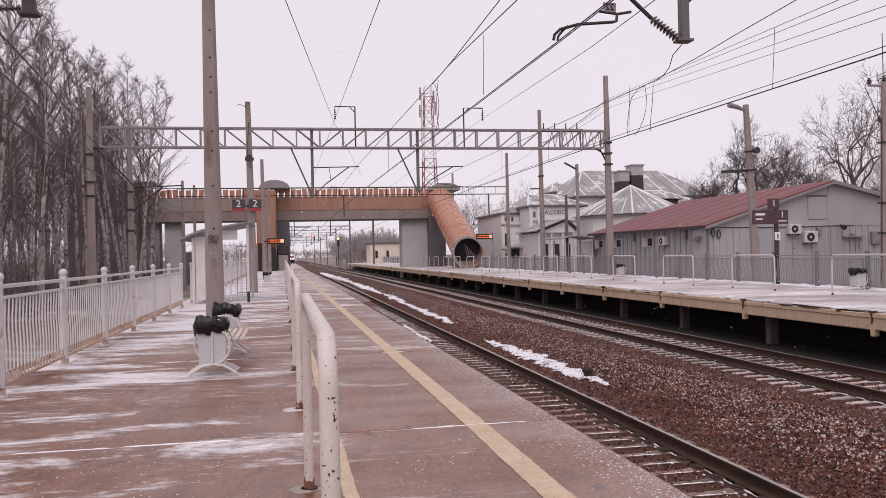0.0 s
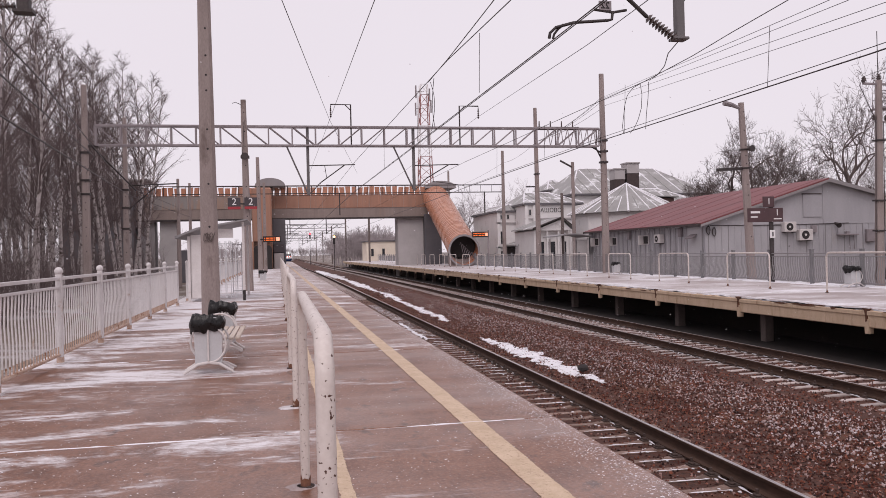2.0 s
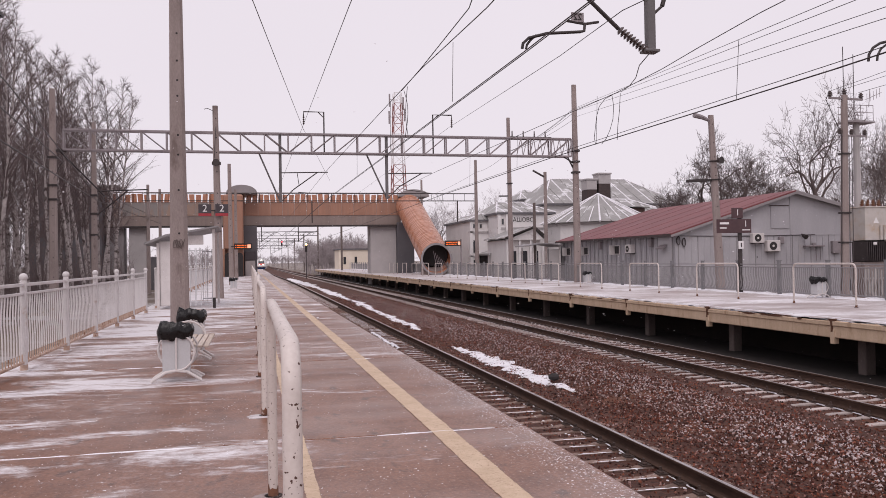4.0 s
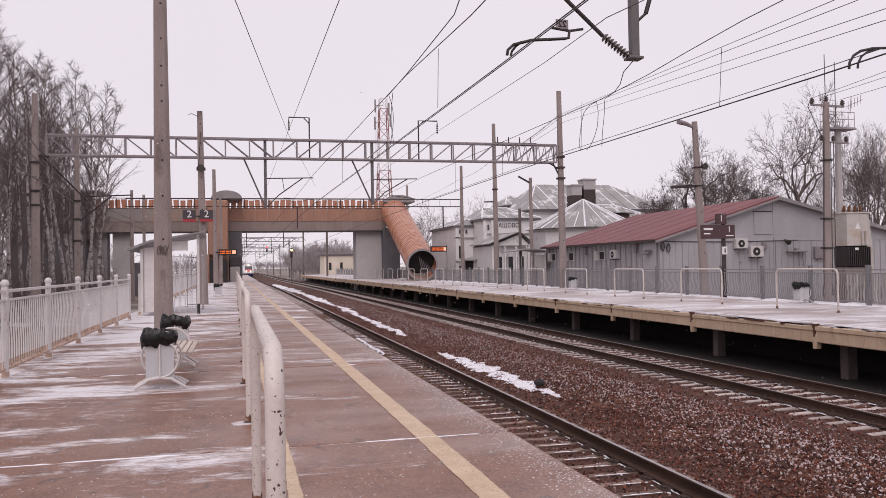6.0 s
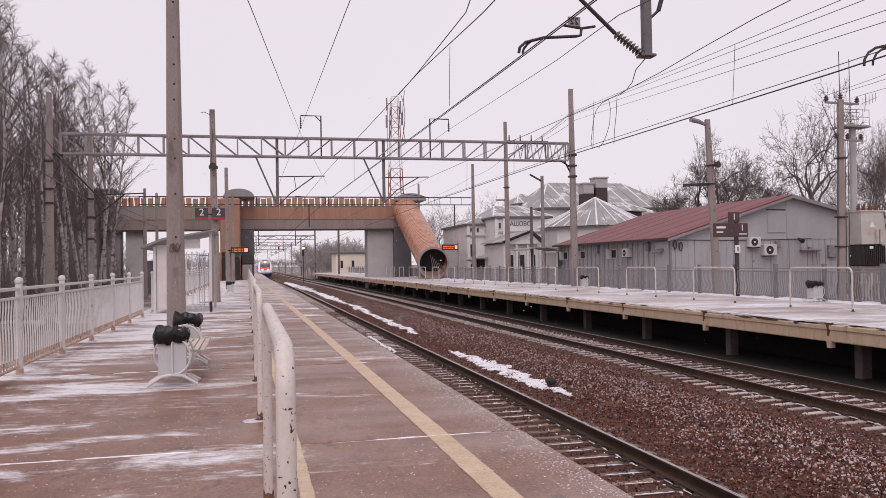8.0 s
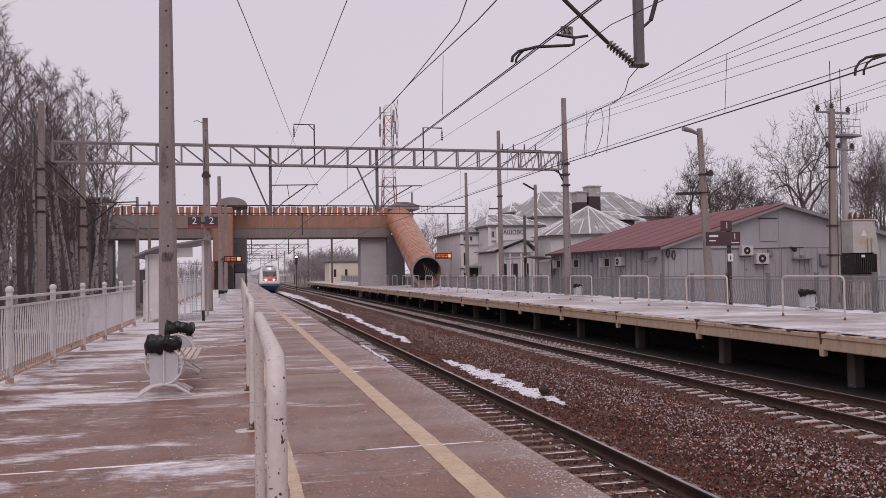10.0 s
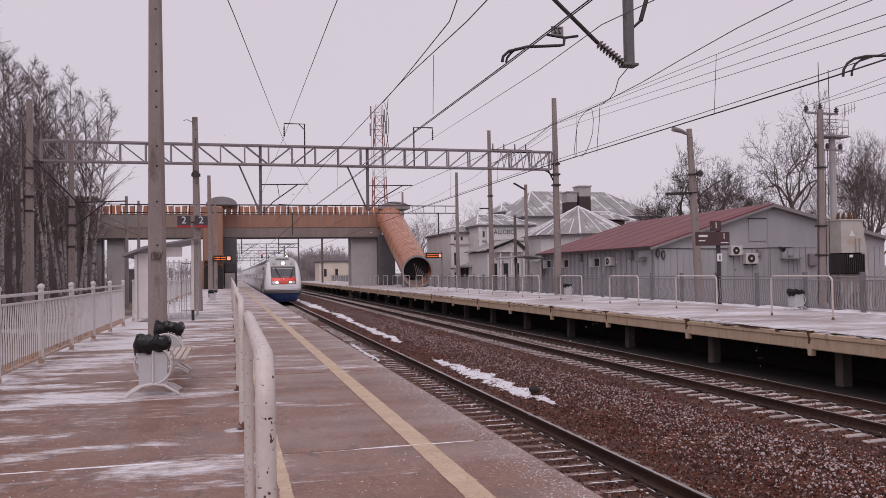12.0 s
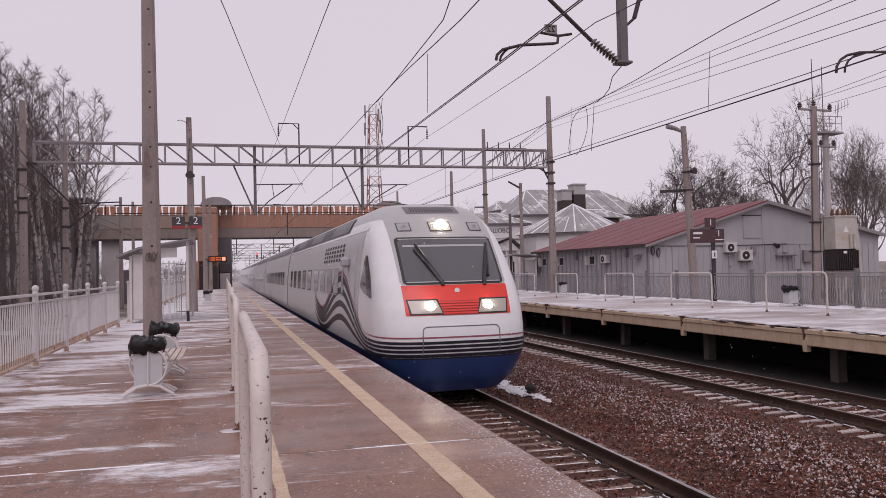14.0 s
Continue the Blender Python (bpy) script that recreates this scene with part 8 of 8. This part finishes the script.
        g.cyl(c, c + Vector((0, -0.03, 0)), 0.098, 0.08, 18)
        part("lamp", g, M_lamp_on, hl, "lit headlamp")
        # upper marker lamps
        x = s * 0.80
        um = part("marker_light", front_patch(lambda t: x - 0.15, lambda t: x + 0.15, 3.53, 3.73, 0.014, 4, 6), M_tr_black, lead)
        part("lens", front_patch(lambda t: x - 0.13, lambda t: x + 0.13, 3.545, 3.715, 0.018, 4, 6), M_tr_grey, um)
        c = skin(x, 3.62, 0.018)
        g = Geo()
        g.cyl(c, c + Vector((0, -0.02, 0)), 0.05, n=12)
        part("lamp", g, M_lamp_off, um)
    tl = part("top_light", front_patch(lambda t: -0.25, lambda t: 0.25, 3.52, 3.75, 0.014, 4, 8), M_tr_black, lead, "top headlamp")
    part("lens", front_patch(lambda t: -0.23, lambda t: 0.23, 3.54, 3.73, 0.018, 4, 8), M_lamp_off, tl)
    c = skin(0.03, 3.635, 0.018)
    g = Geo()
    g.cyl(c, c + Vector((0, -0.03, 0.0)), 0.15, 0.12, 18)
    part("lamp", g, M_lamp_on, tl, "lit top headlamp")
    # red grille slats
    gr = part("grille", front_patch(lambda t: -0.36 - 0.07 * t, lambda t: 0.36 + 0.07 * t, 1.77, 2.05, 0.014, 6, 12), M_tr_red2, lead, "red grille", True)
    for k in range(5):
        z = 1.79 + 0.052 * k
        part("slat", front_patch(lambda t: -0.36 - 0.015 * k, lambda t: 0.36 + 0.015 * k, z, z + 0.03, 0.026, 2, 12), M_tr_red, gr)
    c = skin(0, 2.25, 0.014)
    g = Geo()
    g.cyl(c, c + Vector((0, -0.015, 0)), 0.055, n=14)
    part("badge", g, M_tr_white, lead, "small round badge")
    # roof vent
    rv = part("roof_vent", front_patch(lambda t: -0.62, lambda t: 0.62, 3.97, 4.15, 0.012, 5, 14), M_tr_roof, lead)
    for k in range(16):
        x = -0.50 + 0.064 * k
        part("vent_slot", front_patch(lambda t: x, lambda t: x + 0.028, 4.00, 4.12, 0.017, 3, 2), M_tr_black, rv)
    # stripes round the nose, then waves along both sides
    zs = [0.975, 1.06, 1.145, 1.23, 1.335]
    for i, z in enumerate(zs):
        h = 0.029 if i < 4 else 0.015
        mat = M_tr_navy if i < 4 else M_tr_maroon
        g = Geo()
        vs = []
        n = 40
        for k in range(n + 1):
            th = -math.pi / 2 + math.pi * k / n
            for zz in (z - h, z + h):
                w, y0, l = half_w(zz) + 0.007, nose_y(zz) - 0.007, nose_l(zz)
                sn_ = math.copysign(abs(math.sin(th)) ** (2 / PP), math.sin(th))
                vs.append((w * sn_, y0 + l * (1 - math.cos(th) ** (2 / PP)), zz))
        g.add(vs, grid_faces(n + 1, 2))
        part("stripe", g, mat, lead, smooth=True)
        for s in (-1, 1):
            path = []
            peak, trough = (1.50, 1.86, 2.20, 2.52, 2.68)[i], (0.98, 1.20, 1.36, 1.52, 1.62)[i]
            for k in range(110):
                y = 1.72 + 0.10 * k
                if y < 6.0:
                    v = (y - 1.72) / 4.28
                    zz = z + (peak - z) * v * v * (3 - 2 * v)
                elif y < 10.4:
                    v = (y - 6.0) / 4.4
                    zz = peak + (trough - peak) * v * v * (3 - 2 * v)
                else:
                    zz = trough + 0.10 * (y - 10.4) ** 2
                hw = (h + 0.055 * min(1, max(0, (y - 2.6) / 2.4))) * (1 if i < 4 else 0.6)
                path.append((y, zz, hw * (1 if y < 11.4 else max(0.05, 1 - (y - 11.4) * 0.75))))
            part("wave_stripe", side_ribbon(s, path, 0.012), mat, lead, smooth=True)
    part("nose_line", body_shell(0.90, 0.945, 4.0, rows=2), M_tr_navy, lead)
    # coupler cover outline
    edge = [(-0.80, 0.98 + 0.06 * k) for k in range(8)]
    edge += [(-0.70 - 0.10 * math.cos(a), 1.45 + 0.10 * math.sin(a)) for a in [math.pi / 2 * k / 5 for k in range(1, 6)]]
    edge += [(-0.70 + 0.14 * k, 1.55) for k in range(1, 10)]
    edge += [(-x, z) for x, z in edge[:13][::-1]]
    g = Geo()
    g.tube([skin(x, z, 0.006) for x, z in edge], 0.010, 5)
    part("cover_seam", g, M_tr_roof, lead, "seam of the coupler cover")
    # cab side windows and mirrors
    for s in (-1, 1):
        g = Geo()
        vs = []
        for j in range(9):
            t = j / 8
            z = 2.12 + 0.92 * t
            y1 = 1.45 + min(1.0, t / 0.20) * 1.35 - 0.55 * max(0, t - 0.2) / 0.8
            y0 = 1.30 + 0.75 * t ** 1.6
            for i in range(6):
                vs.append(side(y0 + (y1 - y0) * i / 5, z, s, 0.014))
        g.add(vs, grid_faces(9, 6))
        part("cab_window", g, M_tr_glass, lead, "black cab side window", True)
        g = Geo()
        c = side(4.6, 2.92, s, 0.0)
        g.box(min(c.x, c.x + s * 0.22), c.y - 0.10, 2.80, max(c.x, c.x + s * 0.22), c.y + 0.25, 3.06, 0.06)
        part("mirror", g, M_tr_grey, lead)
        # plain bars where a name is lettered
        for row in range(4):
            for k in range(8):
                y = 5.9 + 0.58 * k
                part("lettering_bar", side_patch(s, y, y + 0.34, 2.98 + 0.125 * row, 3.06 + 0.125 * row, 0.012, 2, 2), M_tr_navy, lead)
        for y, w in ((5.5, 0.45), (6.5, 1.1), (8.0, 1.2), (9.7, 1.35), (11.6, 1.4), (14.0, 1.35), (16.2, 1.35), (18.4, 1.35), (20.6, 1.35), (22.8, 1.0)):
            win = part("window", side_patch(s, y, y + w, 2.06, 2.80, 0.012, 4, 4), M_tr_black if y > 13 else M_tr_grey, lead)
            part("pane", side_patch(s, y + 0.06, y + w - 0.06, 2.11, 2.75, 0.016, 4, 4), M_tr_glass, win)
        for k in range(5):
            part("waist_line", side_patch(s, 13.6, 24.4, 2.72 - 0.13 * k, 2.745 - 0.13 * k, 0.009, 2, 6), M_tr_grey, lead)
        part("door_seam", side_patch(s, 3.55, 3.575, 1.0, 3.3, 0.010, 8, 2), M_tr_grey, lead)
        part("door_seam", side_patch(s, 4.75, 4.775, 1.0, 3.3, 0.010, 8, 2), M_tr_grey, lead)
        part("hand_rail", side_patch(s, 3.35, 3.39, 1.3, 2.4, 0.03, 5, 2), M_tr_grey, lead)
    bogie(lead, 5.4)
    bogie(lead, 21.5)
    # gangway and trailing cars
    me_body = body_shell(0.93, 4.38, 25.3, rows=34, nose=False).mesh("car_body", M_tr_silver, True)
    me_skirt = body_shell(0.20, 0.93, 25.3, rows=6, nose=False).mesh("skirt", M_tr_blue, True)
    ends = Geo()
    for y in (0.0, 25.3):
        ring = [(w, y, z) for w, z in [(half_w(z), z) for z in TZ]] + [(-w, y, z) for w, z in [(half_w(z), z) for z in TZ[::-1]]]
        ends.add(ring, [tuple(range(len(ring)))])
    me_end = ends.mesh("end_wall", M_tr_grey)
    gang = Geo()
    gang.box(-1.25, -0.65, 0.5, 1.25, 0.05, 3.75)
    me_gang = gang.mesh("gangway", M_tr_black)
    under = Geo()
    under.box(-1.1, 0.2, 0.25, 1.1, 25.1, 0.9)
    me_under = under.mesh("underframe", M_dark)

    def far_side(y0, y1, z0, z1, s, off, m):
        g = Geo()
        vs = [(s * (half_w(z) + off), y, z) for z in (z0, (z0 + z1) / 2, z1) for y in (y0, y1)]
        g.add(vs, grid_faces(3, 2))
        return g.mesh("pane", m)
    me_win = {s: far_side(0, 1.15, 2.08, 2.78, s, 0.012, M_tr_glass) for s in (-1, 1)}
    me_fair = {s: far_side(0.5, 24.8, 3.72, 4.08, s, 0.03, M_tr_roof) for s in (-1, 1)}
    for c in range(6):
        y0 = 26.2 + 25.95 * c
        car = part("car_body", me_body, None, train, "silver passenger car")
        car.location = (0, y0, 0)
        part("skirt", me_skirt, None, car)
        part("end_wall", me_end, None, car)
        part("gangway", me_gang, None, car)
        part("underframe", me_under, None, car)
        for s in (-1, 1):
            part("roof_fairing", me_fair[s], None, car)
            for k in range(13):
                part("window", me_win[s], None, car).location = (0, 2.4 + 1.6 * k, 0)
        bogie(car, 3.5)
        bogie(car, 21.8)
    return train


train = make_train()


# falling snow, past counting: small flakes adrift on the wind
fl = np.random.RandomState(11)
nf = 2600
octa = np.array([(1, 0, 0), (-1, 0, 0), (0, 1, 0), (0, -1, 0), (0, 0, 1), (0, 0, -1)], float)
of = np.array([(0, 2, 4), (2, 1, 4), (1, 3, 4), (3, 0, 4), (2, 0, 5), (1, 2, 5), (3, 1, 5), (0, 3, 5)])
fc = np.stack([fl.uniform(-10, 62, nf), fl.uniform(7, 34, nf), fl.uniform(-1.0, 4.5, nf)], -1)
fv = (fc[:, None] + octa[None] * fl.uniform(0.0025, 0.0055, (nf, 1, 1)) * np.array([2.6, 1.0, 1.2])).reshape(-1, 3)
ff = (of[None] + 6 * np.arange(nf)[:, None, None]).reshape(-1, 3)
me = bpy.data.meshes.new("snowflakes")
me.from_pydata(fv.tolist(), [], ff.tolist())
me.materials.append(M_snow)
snowfall = tagged(new("snowflakes", me), "sparse snowflakes drifting on the wind", "snow", kind="stuff")


# powder snow whirled up along the train, past counting; it travels with it
sw = np.random.RandomState(19)
ns = 42000
py = 34 + 190 * sw.uniform(0, 1, ns) ** 0.6
swell = np.clip((py - 28) / 90, 0.1, 1.0)
px_ = np.where(sw.uniform(0, 1, ns) < 0.5, -1, 1) * (1.68 + np.abs(sw.normal(0, 1.1, ns)) * swell)
px_ = np.where(py > 185, sw.normal(0, 1.9, ns), px_)
pz = np.abs(sw.normal(0, 1.0, ns)) * (0.35 + 1.5 * swell) - 0.2
keep = (pz < 4.8) & ((px_ > -1.95) | (pz > 1.08))
pc_ = np.stack([px_, py, pz], -1)[keep]
ns = len(pc_)
sv = (pc_[:, None] + octa[None] * sw.uniform(0.010, 0.026, (ns, 1, 1))).reshape(-1, 3)
sf = (of[None] + 6 * np.arange(ns)[:, None, None]).reshape(-1, 3)
me = bpy.data.meshes.new("snow_spray")
me.from_pydata(sv.tolist(), [], sf.tolist())
me.materials.append(M_snow)
spray = tagged(new("snow_spray", me), "powder snow whirled up alongside the train", "snow", kind="stuff")


def motions():
    """The train runs in at a steady 28 m/s."""
    walk(train, [(t, pose(TRACK_1 - 0.06 * min(1.0, 14.0 - t) + bend(15.76 + 29.3 * (14.0 - t)), 15.76 + 29.3 * (14.0 - t), RAIL_Z)) for t in (0.0, 3.0, 5.0, 6.0, 7.0, 8.0, 9.0, 10.0, 11.0, 12.0, 13.0, 14.0)])
    walk(spray, [(t, pose(TRACK_1 - 0.06 * min(1.0, 14.0 - t) + bend(15.76 + 29.3 * (14.0 - t)), 15.76 + 29.3 * (14.0 - t), RAIL_Z)) for t in (0.0, 3.0, 5.0, 6.0, 7.0, 8.0, 9.0, 10.0, 11.0, 12.0, 13.0, 14.0)])
    walk(snowfall, [(t, pose(-3.2 * t, 0, -0.12 * t)) for t in (0.0, 7.0, 14.0)])


motions()
